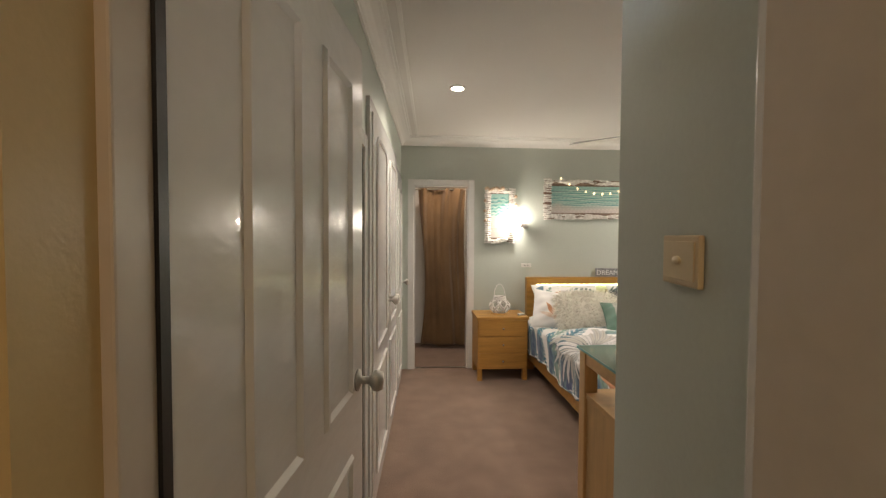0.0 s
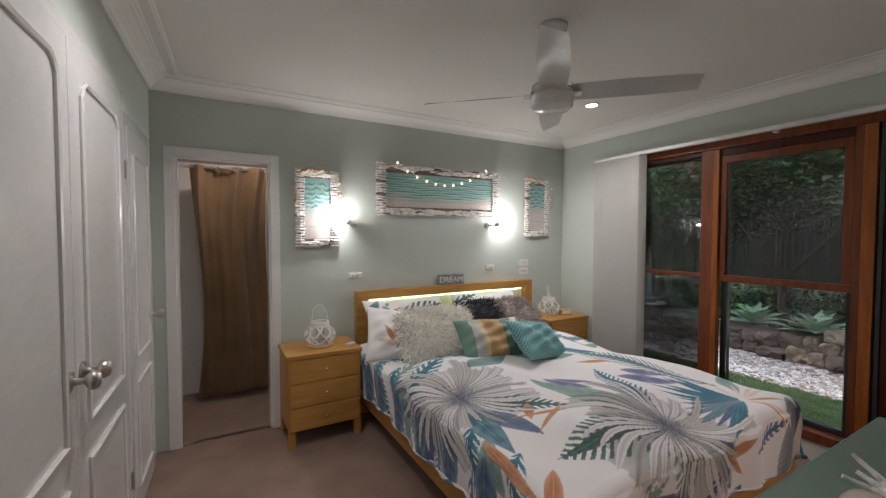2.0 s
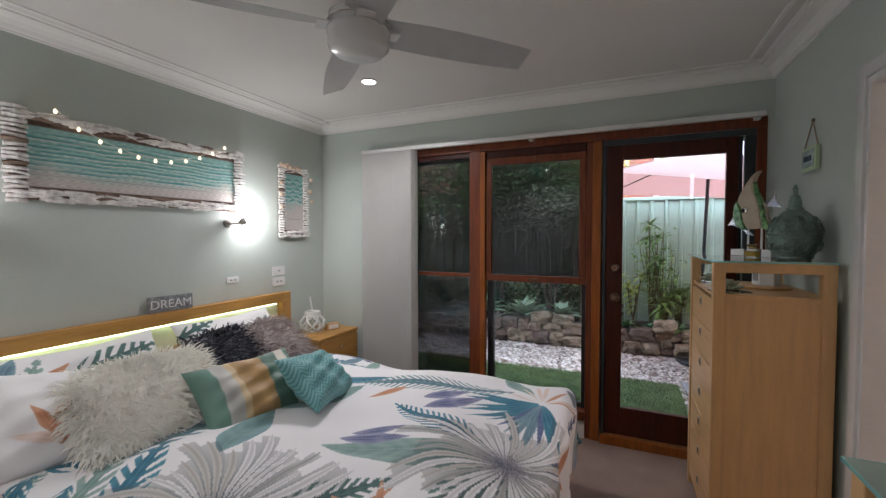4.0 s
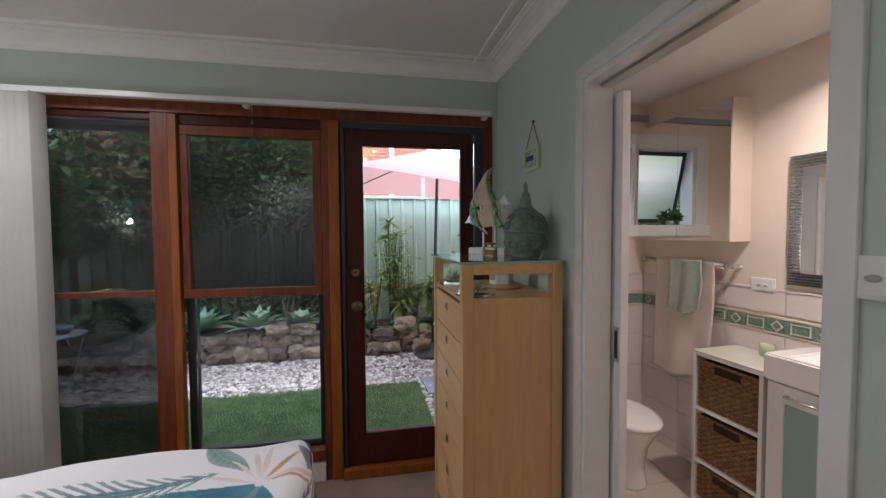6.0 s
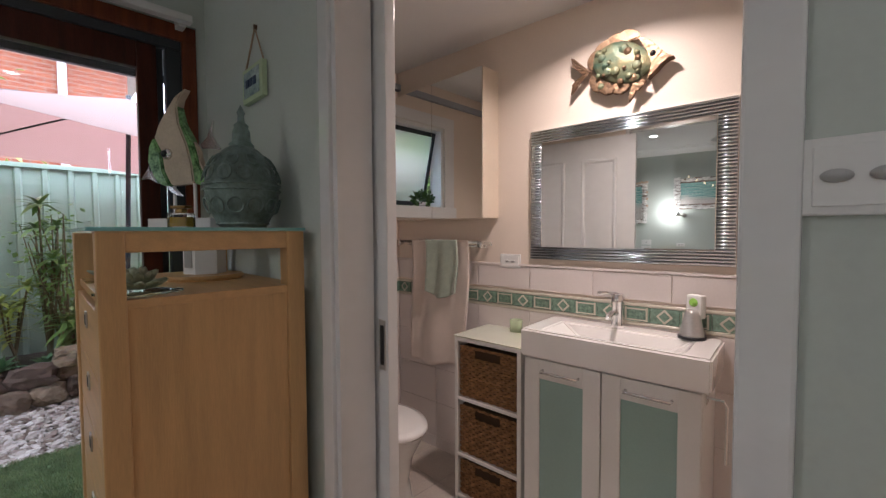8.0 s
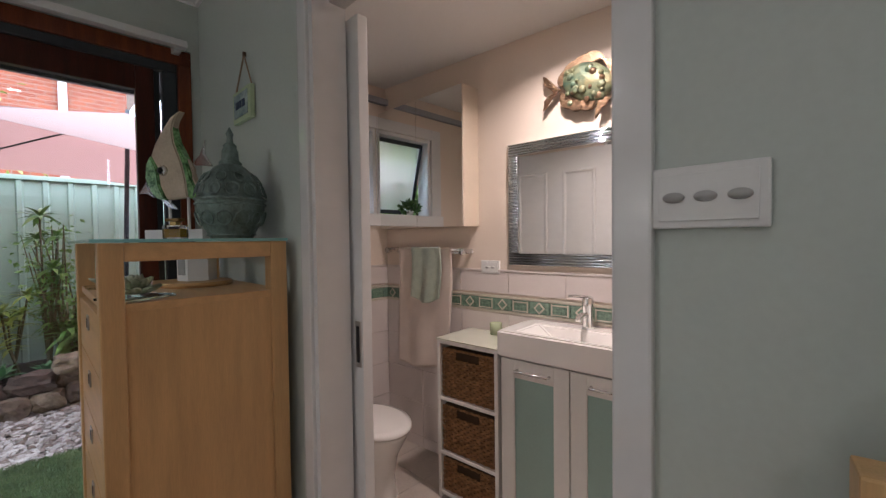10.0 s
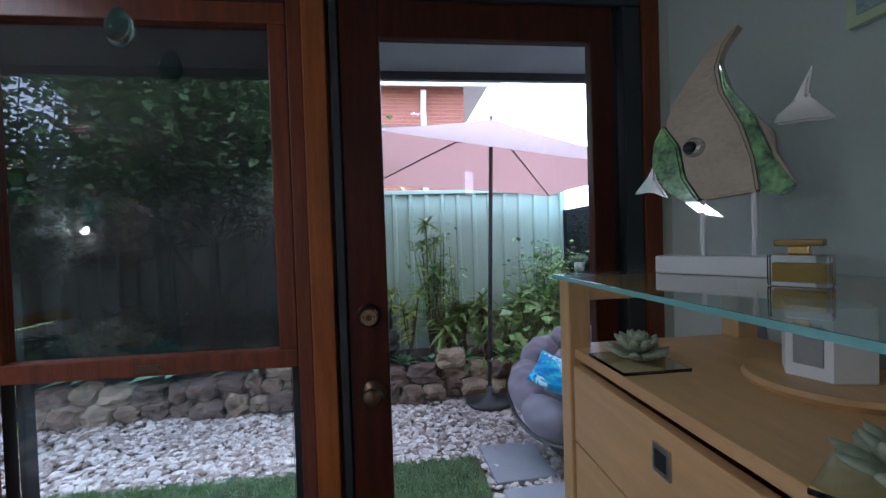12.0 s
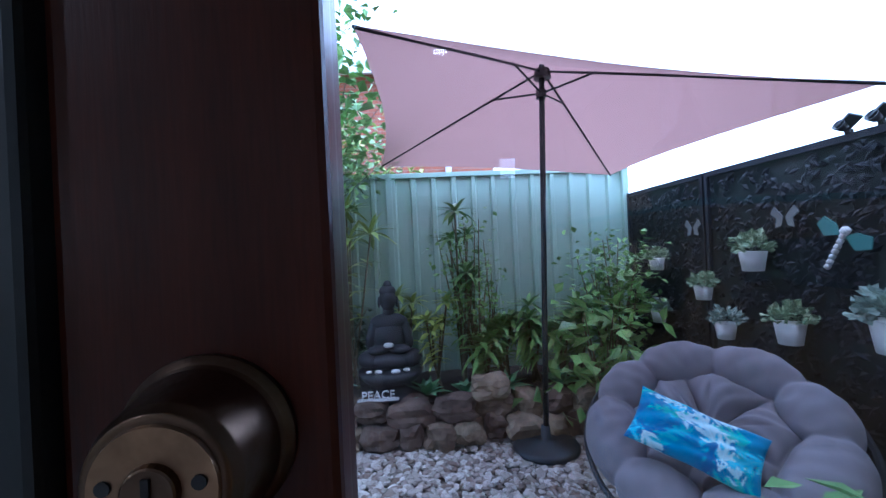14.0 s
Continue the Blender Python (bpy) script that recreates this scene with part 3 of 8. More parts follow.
def burst(C, X, Y, cx, cy, R, n, tones, seed):
    """A many bladed palm head: pale folded blades over dark gaps, each of its own length."""
    rng = np.random.RandomState(seed)
    dx, dy = X - cx, Y - cy
    r, th = np.hypot(dx, dy), np.arctan2(dy, dx)
    a = th + np.pi + 0.10 * np.sin(r * 8) + 0.05 * np.sin(th * 5)
    k = np.floor(a / (2 * np.pi) * n).astype(int) % n
    f = np.abs((a / (2 * np.pi) * n) % 1 - 0.5) * 2
    length = (R * (0.55 + 0.45 * rng.rand(n)))[k]
    q = np.clip(r / length, 0, 1)
    half = 0.70 * np.sin(np.pi * np.clip(0.20 + 0.80 * q, 0, 1)) ** 0.6
    tone = np.array(tones)[rng.randint(0, len(tones), n)][k]
    blade = (f < half) & (r < length)
    fold = np.clip(f / (half + 1e-6), 0, 1)[..., None]
    col = tone * (0.62 + 0.38 * fold)
    fade = np.clip(1.15 - 0.75 * r / length, 0, 1)[..., None] * 0.85
    gap = (r < length * 0.95) & ~blade
    C[gap] = (C * (1 - fade) + np.array((0.045, 0.070, 0.075)) * fade)[gap]
    C[blade] = col[blade]


DEEP, SAGE, PALE, DUSK = (0.030, 0.075, 0.075), (0.13, 0.24, 0.21), (0.36, 0.48, 0.45), (0.20, 0.24, 0.38)
LILAC, BONE = (0.42, 0.42, 0.56), (0.58, 0.56, 0.52)
NAVY, TEAL, SLATE, MINT = (0.020, 0.045, 0.16), (0.012, 0.10, 0.17), (0.08, 0.14, 0.21), (0.24, 0.38, 0.42)
RUST, PEACH, GREY, LINEN = (0.40, 0.13, 0.05), (0.66, 0.40, 0.25), (0.42, 0.42, 0.40), (0.80, 0.79, 0.79)
AQUA, DARK = (0.09, 0.29, 0.38), (0.022, 0.035, 0.055)


def sheet(nx, ny, surface, colours, name, material, parent, label=""):
    """A fine grid with its print: surface(u, v) gives the place, colours are per vertex."""
    U, V = np.meshgrid(np.linspace(0, 1, nx), np.linspace(0, 1, ny))
    P = np.stack(surface(U, V), -1)
    idx = np.arange(nx * ny).reshape(ny, nx)
    faces = np.stack([idx[:-1, :-1], idx[:-1, 1:], idx[1:, 1:], idx[1:, :-1]], -1).reshape(-1, 4)
    me = bpy.data.meshes.new(name)
    me.from_pydata(P.reshape(-1, 3).tolist(), [], faces.tolist())
    me.materials.append(material)
    if colours is not None:
        att = me.color_attributes.new("print", "FLOAT_COLOR", "POINT")
        C = colours(U, V, P)
        att.data.foreach_set("color", np.concatenate([C, np.ones(C.shape[:2] + (1,))], -1).astype(np.float32).ravel())
    me.polygons.foreach_set("use_smooth", [True] * len(me.polygons))
    ob = new(name, me)
    ob.parent = parent
    return tagged(ob, label=label)


COTTON = painted("printed_cotton")

# ---- bed ----
BX0, BX1, BY0, BY1 = 1.85, 3.58, 2.22, 4.56
bed = thing("bed", pose(0, 0, 0), "honey oak queen bed with a lit recess in its headboard", "bed")
for x in (1.865, 3.695):
    part("headboard_post", box(x, 4.57, 0.0, x + 0.095, 4.64, 1.032, 0.004), HONEY, bed)
part("headboard_rail", box(1.96, 4.57, 0.955, 3.695, 4.64, 1.032, 0.004), HONEY, bed)
part("headboard_panel", box(1.96, 4.57, 0.25, 3.695, 4.64, 0.80, 0.004), HONEY, bed)
part("recess_panel", box(1.96, 4.626, 0.80, 3.695, 4.64, 0.955), mat("recess_cream", (0.72, 0.70, 0.55), 0.5), bed, "pale lit recess panel")
part("light_strip", box(1.99, 4.598, 0.942, 3.66, 4.612, 0.951), LED, bed, "greenish white LED strip")
for x in (BX0, BX1 - 0.03):
    part("side_rail", box(x, BY0 + 0.04, 0.16, x + 0.03, 4.57, 0.31, 0.005), HONEY, bed)
part("foot_rail", box(BX0, BY0, 0.16, BX1, BY0 + 0.035, 0.31, 0.005), HONEY, bed)
for x in (BX0 + 0.03, BX1 - 0.10):
    part("leg", box(x, BY0 + 0.035, 0.0, x + 0.07, BY0 + 0.105, 0.2, 0.005), HONEY, bed)
part("slat_base", box(BX0 + 0.03, BY0 + 0.04, 0.22, BX1 - 0.03, 4.56, 0.26), HONEY, bed)
mattress = thing("mattress", pose(0, 0, 0), "white mattress under the quilt", "mattress")
part("body", box(BX0 + 0.07, BY0 + 0.07, 0.262, BX1 - 0.07, 4.55, 0.56, 0.04), SATIN, mattress)

QX0, QX1, QY0, QY1 = 1.35, 3.98, 1.84, 4.47


def drape(U, V):
    """The quilt's cut cloth laid over the mattress and hanging at three sides."""
    s, t = QX0 + (QX1 - QX0) * U, QY0 + (QY1 - QY0) * V
    ex0, ex1, ey0 = BX0 + 0.03, BX1 - 0.02, BY0 + 0.05
    ox = np.maximum(ex0 - s, 0) - np.maximum(s - ex1, 0)
    oy = np.maximum(ey0 - t, 0)
    rad = 0.07
    hang = np.hypot(ox, oy)
    soft = np.minimum(hang, rad * 1.57)
    out = rad * np.sin(soft / rad)
    drop = rad * (1 - np.cos(soft / rad)) + np.maximum(hang - rad * 1.57, 0)
    nx, ny = np.where(hang > 0, -ox / (hang + 1e-9), 0), np.where(hang > 0, -oy / (hang + 1e-9), 0)
    fold = 0.012 * np.sin(t * 21 + 2 * np.sin(s * 5)) * (np.abs(ox) > 0.08) + 0.014 * np.sin(s * 19) * (oy > 0.08)
    x = np.clip(s, ex0, ex1) + nx * (out + fold)
    y = np.maximum(t, ey0) + ny * (out + fold)
    puff = 0.016 * np.sin(s * 6.1 + 1.3 * np.sin(t * 4.2)) + 0.014 * np.sin(t * 7.3 + 1.7 * np.sin(s * 3.3)) + 0.006 * np.sin(s * 17 + t * 13)
    bulge = 0.05 * np.clip((np.clip(s, ex0, ex1) - ex0) / 0.35, 0, 1) * np.clip((ex1 - np.clip(s, ex0, ex1)) / 0.35, 0, 1) * np.clip((t - ey0) / 0.35, 0, 1)
    z = 0.61 + puff * np.clip(1 - hang * 6, 0, 1) + bulge - drop
    return x, y, np.maximum(z, 0.30 + 0.02 * np.sin(s * 9 + t * 7))


def quilt_print(U, V, P):
    X, Y = QX0 + (QX1 - QX0) * U, QY0 + (QY1 - QY0) * V
    C = np.ones(X.shape + (3,)) * np.array(LINEN)
    cold = [(SLATE, MINT), (TEAL, AQUA), (SAGE, PALE), (NAVY, DUSK), (SLATE, GREY)]
    rng = random.Random(19)
    # the hanging sides and the head end, crowded with leaves
    for i in range(46):
        d, l = cold[rng.randrange(len(cold))]
        x = rng.choice((rng.uniform(1.36, 1.86), rng.uniform(1.36, 1.80), rng.uniform(3.45, 3.95)))
        L = rng.uniform(0.25, 0.5)
        feather(C, X, Y, x, rng.uniform(1.9, 4.4), rng.uniform(0, 6.28), L, L * rng.uniform(0.09, 0.2), d, l, rng.choice((0.0, 0.0, 0.2)), rng.uniform(90, 160))
    for i in range(16):
        d, l = cold[rng.randrange(3)]
        L = rng.uniform(0.25, 0.45)
        feather(C, X, Y, rng.uniform(1.9, 3.4), rng.uniform(3.55, 4.3), rng.uniform(0, 6.28), L, L * rng.uniform(0.1, 0.2), d, l, rng.choice((0.0, 0.2)), rng.uniform(90, 160))
    for i in range(12):
        d, l = cold[rng.randrange(len(cold))]
        L = rng.uniform(0.22, 0.42)
        feather(C, X, Y, rng.uniform(1.9, 3.4), rng.uniform(1.86, 2.2), rng.uniform(0, 6.28), L, L * rng.uniform(0.1, 0.18), d, l, rng.choice((0.0, 0.2)), rng.uniform(90, 160))
    for y in (4.30, 4.02, 3.78, 3.50, 3.20, 2.86, 2.55):
        leaf_to(C, X, Y, (1.92, y), (1.50, y - 0.30), 0.065, TEAL, AQUA, 0.16, 150)
        leaf_to(C, X, Y, (1.80, y + 0.10), (1.40, y + 0.06), 0.070, NAVY, MINT, 0.0, 70)
    leaf_to(C, X, Y, (1.95, 4.05), (2.30, 3.62), 0.10, TEAL, AQUA, 0.22, 90)
    leaf_to(C, X, Y, (2.05, 3.75), (2.50, 3.60), 0.09, DEEP, MINT, 0.22, 80)
    leaf_to(C, X, Y, (2.60, 3.55), (3.05, 3.30), 0.10, SAGE, PALE, 0.0, 80)
    # the motifs that stand out
    fan(C, X, Y, 3.28, 2.34, 1.75, 3.5, 13, 0.46, [(TEAL, AQUA), (NAVY, DUSK), (SLATE, MINT)], 4)
    fan(C, X, Y, 3.28, 2.34, -1.3, 1.2, 7, 0.26, [(RUST, PEACH), (PEACH, LINEN)], 6)
    leaf_to(C, X, Y, (3.36, 2.50), (3.05, 3.40), 0.10, TEAL, PALE, 0.24, 150)
    leaf_to(C, X, Y, (2.70, 2.46), (2.92, 3.02), 0.10, TEAL, AQUA, 0.26, 165)
    leaf_to(C, X, Y, (2.56, 2.44), (2.44, 3.10), 0.105, SAGE, PALE, 0.0, 70)
    leaf_to(C, X, Y, (2.58, 2.40), (2.02, 2.44), 0.14, DEEP, SAGE, 0.22, 125)
    leaf_to(C, X, Y, (2.60, 2.34), (2.40, 1.95), 0.11, DEEP, PALE, 0.2, 140)
    leaf_to(C, X, Y, (2.00, 3.06), (2.34, 2.70), 0.085, DEEP, SAGE, 0.2, 140)
    leaf_to(C, X, Y, (1.96, 3.00), (2.08, 2.58), 0.060, SLATE, DUSK, 0.0, 60)
    leaf_to(C, X, Y, (1.92, 2.98), (1.90, 2.55), 0.060, TEAL, MINT, 0.0, 60)
    leaf_to(C, X, Y, (1.86, 3.50), (2.20, 3.66), 0.085, TEAL, AQUA, 0.2, 100)
    leaf_to(C, X, Y, (2.20, 3.38), (2.62, 3.52), 0.085, SAGE, MINT, 0.0, 80)
    for a, b in (((2.94, 2.86), (3.20, 2.62)), ((3.02, 2.90), (3.22, 2.72)), ((2.52, 3.06), (2.62, 2.78)), ((2.58, 3.04), (2.70, 2.84)), ((2.74, 2.24), (2.80, 2.02)), ((2.80, 2.26), (2.92, 2.06))):
        leaf_to(C, X, Y, a, b, 0.042, NAVY, LILAC, 0.0, 50)
    for a, b, w in (((2.30, 2.68), (2.04, 2.78), 0.016), ((2.32, 2.74), (2.06, 2.60), 0.015), ((2.20, 2.86), (2.10, 2.70), 0.028), ((1.84, 2.72), (1.80, 2.30), 0.030), ((1.96, 2.40), (1.76, 2.20), 0.036), ((2.78, 2.20), (2.96, 2.02), 0.036), ((3.10, 3.05), (2.94, 3.20), 0.030), ((2.86, 2.12), (3.06, 2.18), 0.030)):
        leaf_to(C, X, Y, a, b, w, RUST, PEACH, 0.0, 50)
    blades = [LINEN, BONE, LINEN, GREY, BONE, LINEN]
    burst(C, X, Y, 1.99, 3.14, 0.52, 38, blades, 3)
    burst(C, X, Y, 2.64, 2.37, 0.52, 40, blades, 8)
    # the midnight core of each burst
    for bx, by in ((1.99, 3.14), (2.64, 2.37)):
        r = np.hypot(X - bx, Y - by)
        k = (0.75 * np.exp(-(r / 0.085) ** 2))[..., None]
        C[:] = C * (1 - k) + np.array((0.05, 0.055, 0.11)) * k
    return C


quilt = thing("quilt", pose(0, 0, 0), "white quilt printed with teal, navy and rust palm leaves", "quilt")
o = sheet(540, 530, drape, quilt_print, "quilt_cover", COTTON, quilt)
o.modifiers.new("thickness", "SOLIDIFY").thickness = 0.006


def pillow(name, m, w, h, t, label, colours=None, material=None, n=60, category="pillow"):
    """A stuffed cushion in its own x, z plane with seams at its edge."""
    root = thing(name, m, label, category)

    def side(sign):
        def place(U, V):
            a, b = U * 2 - 1, V * 2 - 1
            full = np.clip((1 - np.abs(a) ** 2.6), 0, 1) ** 0.55 * np.clip((1 - np.abs(b) ** 2.6), 0, 1) ** 0.55
            inx = 1 - 0.07 * (1 - np.abs(a)) * (np.abs(b) ** 3)
            x = a * w / 2 * (1 - 0.06 * (1 - b * b))
            z = b * h / 2 * (1 - 0.07 * (1 - a * a)) * inx
            wr = 0.010 * np.sin(a * 7 + b * 4 + sign) * full + 0.006 * np.sin(b * 13 - a * 5) * full
            return x, sign * (full * t / 2 + wr), z
        return place
    for sgn in (-1, 1):
        sheet(n, n, side(sgn), colours, "front" if sgn < 0 else "back", material or COTTON, root)
    return root


def stripes(U, V, P):
    C = np.ones(U.shape + (3,)) * np.array((0.12, 0.24, 0.19))
    for a, b, c in ((0.16, 0.30, (0.45, 0.45, 0.42)), (0.30, 0.36, (0.55, 0.42, 0.24)), (0.36, 0.62, (0.42, 0.26, 0.10)), (0.62, 0.80, (0.09, 0.17, 0.13)), (0.80, 0.92, (0.62, 0.58, 0.50))):
        C[(U > a) & (U < b)] = c
    return C * (0.93 + 0.07 * np.sin(U * 400))[..., None]


def chevron(U, V, P):
    k = 0.5 + 0.5 * np.sin((V * 30 + 3.2 * np.abs(((U * 8) % 1) - 0.5) * 2) * 3.0)
    return np.array((0.04, 0.20, 0.22)) * (1 - k[..., None]) + np.array((0.22, 0.46, 0.45)) * k[..., None]


def shams(leaves):
    """White cotton with a few large leaves: (from, to, half width, dark, light, slit)."""
    def f(U, V, P):
        C = np.ones(U.shape + (3,)) * np.array(LINEN)
        for a, b, w, d, l, slit in leaves:
            leaf_to(C, P[..., 0], P[..., 2], a, b, w, d, l, slit, 90)
        return C
    return f


FLAME = [((-0.03, -0.16), (0.02, 0.10), 0.045, RUST, PEACH, 0.0), ((-0.02, -0.14), (-0.12, 0.04), 0.026, RUST, PEACH, 0.0), ((-0.02, -0.15), (-0.18, -0.08), 0.022, PEACH, LINEN, 0.0)]
pillow("pillow", pose(2.27, 4.40, 0.76, -36, 0, 0), 0.74, 0.48, 0.18, "white pillow with a green leaf print against the headboard",
       shams([((-0.10, 0.03), (0.36, 0.16), 0.085, DEEP, SAGE, 0.22), ((-0.06, -0.08), (0.36, 0.0), 0.08, SLATE, MINT, 0.0), ((-0.30, -0.04), (-0.08, 0.12), 0.035, RUST, PEACH, 0.0), ((-0.36, -0.16), (-0.16, 0.20), 0.06, SAGE, PALE, 0.2), ((-0.36, 0.05), (-0.24, 0.22), 0.04, SLATE, MINT, 0.0)]), n=120)
pillow("pillow", pose(3.12, 4.40, 0.76, -36, 0, 0), 0.74, 0.48, 0.18, "leaf printed pillow behind the dark fur cushion",
       shams([((-0.34, -0.1), (0.0, 0.12), 0.10, TEAL, MINT, 0.22), ((-0.1, -0.2), (0.24, 0.05), 0.09, SAGE, PALE, 0.0), ((0.05, 0.02), (0.36, 0.16), 0.06, SLATE, MINT, 0.2), ((-0.36, 0.12), (-0.12, 0.2), 0.05, DEEP, SAGE, 0.2)]), n=120)
pillow("pillow", pose(2.07, 4.17, 0.735, -44, 6, -16), 0.50, 0.48, 0.15, "white square cushion with a rust petal print", shams(FLAME), n=110)


def fur_cushion(m, w, h, t, color, label, strands=2600, seed=1):
    root = thing("fur_cushion", m, label, "cushion")
    rng = random.Random(seed)
    base = mat("fur", color, 0.95, vary=0.08, scale=25, bump=0.05, sheen=0.6)
    bm = bmesh.new()
    bmesh.ops.create_uvsphere(bm, u_segments=24, v_segments=14, radius=1)
    for v in bm.verts:
        a, b, c = v.co
        sq = max(abs(a), abs(c), 1e-6) / max(math.hypot(a, c), 1e-6)
        v.co = Vector((a / max(sq, 0.75) * w / 2 * 0.92, b * t / 2, c / max(sq, 0.75) * h / 2 * 0.92))
    spots = [(v.co.copy(), Vector((v.co.x / w ** 2, v.co.y / t ** 2, v.co.z / h ** 2)).normalized()) for v in bm.verts]
    part("core", bm, base, root, "", True)
    verts, faces = [], []
    for i in range(strands):
        p, nrm = rng.choice(spots)
        p = p + Vector((rng.uniform(-1, 1) * w * 0.08, 0, rng.uniform(-1, 1) * h * 0.08))
        d = (nrm + Vector((rng.uniform(-0.7, 0.7), rng.uniform(-0.5, 0.5), rng.uniform(-0.9, 0.25)))).normalized()
        L = rng.uniform(0.035, 0.075)
        side = d.cross(Vector((rng.uniform(-1, 1), rng.uniform(-1, 1), rng.uniform(-1, 1)))).normalized() * 0.0032
        q = p + d * L * 0.6 + Vector((0, 0, -0.006))
        e = p + d * L + Vector((rng.uniform(-.01, .01), 0, -0.018))
        k = len(verts)
        verts += [tuple(p - side), tuple(p + side), tuple(q + side * 0.8), tuple(q - side * 0.8), tuple(e)]
        faces += [(k, k + 1, k + 2, k + 3), (k + 3, k + 2, k + 4)]
    me = bpy.data.meshes.new("fur")
    me.from_pydata(verts, [], faces)
    me.materials.append(base)
    ob = new("fur", me)
    ob.parent = root
    tagged(ob, kind="stuff")


fur_cushion(pose(2.29, 3.92, 0.745, -46, 0, -6), 0.56, 0.46, 0.20, (0.97, 0.93, 0.85), "shaggy cream faux fur cushion", 9000, 1)
fur_cushion(pose(2.88, 4.18, 0.77, -48, 0, 4), 0.48, 0.36, 0.16, (0.012, 0.014, 0.03), "shaggy navy faux fur cushion", 3600, 2)
fur_cushion(pose(3.22, 4.13, 0.77, -48, 0, 10), 0.40, 0.38, 0.15, (0.42, 0.36, 0.34), "grey beige faux fur cushion", 3600, 3)
pillow("cushion", pose(2.60, 3.66, 0.745, -50, 0, -12), 0.54, 0.38, 0.17, "green, gold and cream striped satin cushion", stripes, painted("satin_stripe", rough=0.4), 70, category="cushion")
pillow("cushion", pose(2.83, 3.44, 0.76, -46, 10, 16), 0.52, 0.33, 0.16, "teal woven chevron lumbar cushion", chevron, painted("teal_weave", rough=0.45, bump=0.1), 80, category="cushion")

# ---- bedside tables ----
def bedside(m, label):
    root = thing("bedside_table", m, label, "bedside table", "bedside tables")
    w, d, h = 0.52, 0.40, 0.66
    part("tabletop", box(-0.01, -0.012, h - 0.028, w + 0.01, d, h, 0.004), HONEY, root)
    part("carcass", box(0, 0, 0.12, w, d - 0.002, h - 0.030, 0.003), HONEY, root)
    for i in range(3):
        z0 = 0.128 + i * 0.168
        dr = part("drawer_front", box(0.012, -0.014, z0, w - 0.012, -0.001, z0 + 0.160, 0.003), HONEY, root)
        kb = lathe([(0.0, 0), (0.006, 0), (0.006, 0.012), (0.011, 0.016), (0.011, 0.021), (0, 0.024)], 12, False)
        kb.transform(pose(w / 2, -0.014, z0 + 0.08, 90, 0, 0))
        link("pull", kb, CHROME, dr, "small chrome knob", True)
    for x in (0.0, w - 0.05):
        for y in (0.0, d - 0.052):
            part("leg", box(x, y, 0, x + 0.05, y + 0.05, 0.119, 0.003), HONEY, root)
    return root


bedside(pose(1.265, 4.23, 0), "honey oak bedside table with three drawers beside the bed")
bedside(pose(3.735, 4.23, 0), "honey oak bedside table in the corner by the blind")


def lantern(m):
    root = thing("lantern", m, "white woven rattan lantern with a loop handle", "lantern", "rattan lanterns")
    rad = lambda z: 0.056 + 0.052 * math.sin(math.pi * min(1, z / 0.14 * 0.92 + 0.06))
    for i in range(7):
        for sgn in (1, -1):
            pts = [(rad(k * 0.014) * math.cos(2 * math.pi * i / 7 + sgn * k * 0.12), rad(k * 0.014) * math.sin(2 * math.pi * i / 7 + sgn * k * 0.12), 0.016 + k * 0.0135) for k in range(11)]
            part("cane", tube(pts, 0.0085, 6), SATIN, root, "", True)
    for z, r in ((0.018, 0.066), (0.152, 0.064), (0.166, 0.062), (0.179, 0.060)):
        part("ring", tube([(r * math.cos(a * math.pi / 12), r * math.sin(a * math.pi / 12), z) for a in range(24)], 0.0085, 6, closed=True), SATIN, root, "", True)
    part("base", lathe([(0, 0), (0.098, 0), (0.102, 0.006), (0.096, 0.012), (0, 0.013)], 28, False), BEECH_X, root, "pale wooden base disc", True)
    part("handle", tube([(0.060 * math.cos(math.pi * k / 14), 0.02 * math.sin(math.pi * k / 14), 0.178 + 0.135 * math.sin(math.pi * k / 14)) for k in range(15)], 0.0045, 6), SATIN, root)
    part("candle_glass", lathe([(0.03, 0.014), (0.032, 0.10), (0.030, 0.10), (0.028, 0.016)], 16), CLEAR, root)


lantern(pose(1.53, 4.43, 0.66))
lantern(pose(3.93, 4.46, 0.66, 0, 0, 40))
remote = thing("remote_control", pose(1.735, 4.32, 0.662, 0, 0, 25), "small white remote on the bedside table", "remote control")
part("case", box(-0.035, -0.02, 0, 0.035, 0.02, 0.018, 0.004), PLASTIC, remote)
clock = thing("trinket_box", pose(4.09, 4.38, 0.662, 0, 0, -20), "small pale wooden box on the bedside table", "box")
part("case", box(-0.06, -0.03, 0, 0.06, 0.03, 0.055, 0.004), BEECH, clock)
part("face", box(-0.048, -0.033, 0.01, 0.048, -0.0305, 0.046), SATIN, clock)

# ---- word sign on the headboard ----
sign = thing("word_sign", pose(2.80, 4.605, 1.036, 0, 0, -6), "grey mosaic block sign reading DREAM", "sign")
part("plaque", box(-0.13, -0.012, 0, 0.13, 0.012, 0.095, 0.002), mat("sign_grey", (0.24, 0.25, 0.26), 0.4, vary=0.5, scale=60), sign)
fc = bpy.data.curves.new("letters", "FONT")
fc.body, fc.size, fc.align_x, fc.extrude = "DREAM", 0.075, "CENTER", 0.002
tmp = new("letters_tmp", fc)
me = bpy.data.meshes.new_from_object(tmp.evaluated_get(bpy.context.evaluated_depsgraph_get()))
bpy.data.objects.remove(tmp)
me.materials.append(SATIN)
letters = new("letters", me)
letters.parent = sign
letters.matrix_basis = pose(0, -0.0145, 0.022, 90, 0, 0)

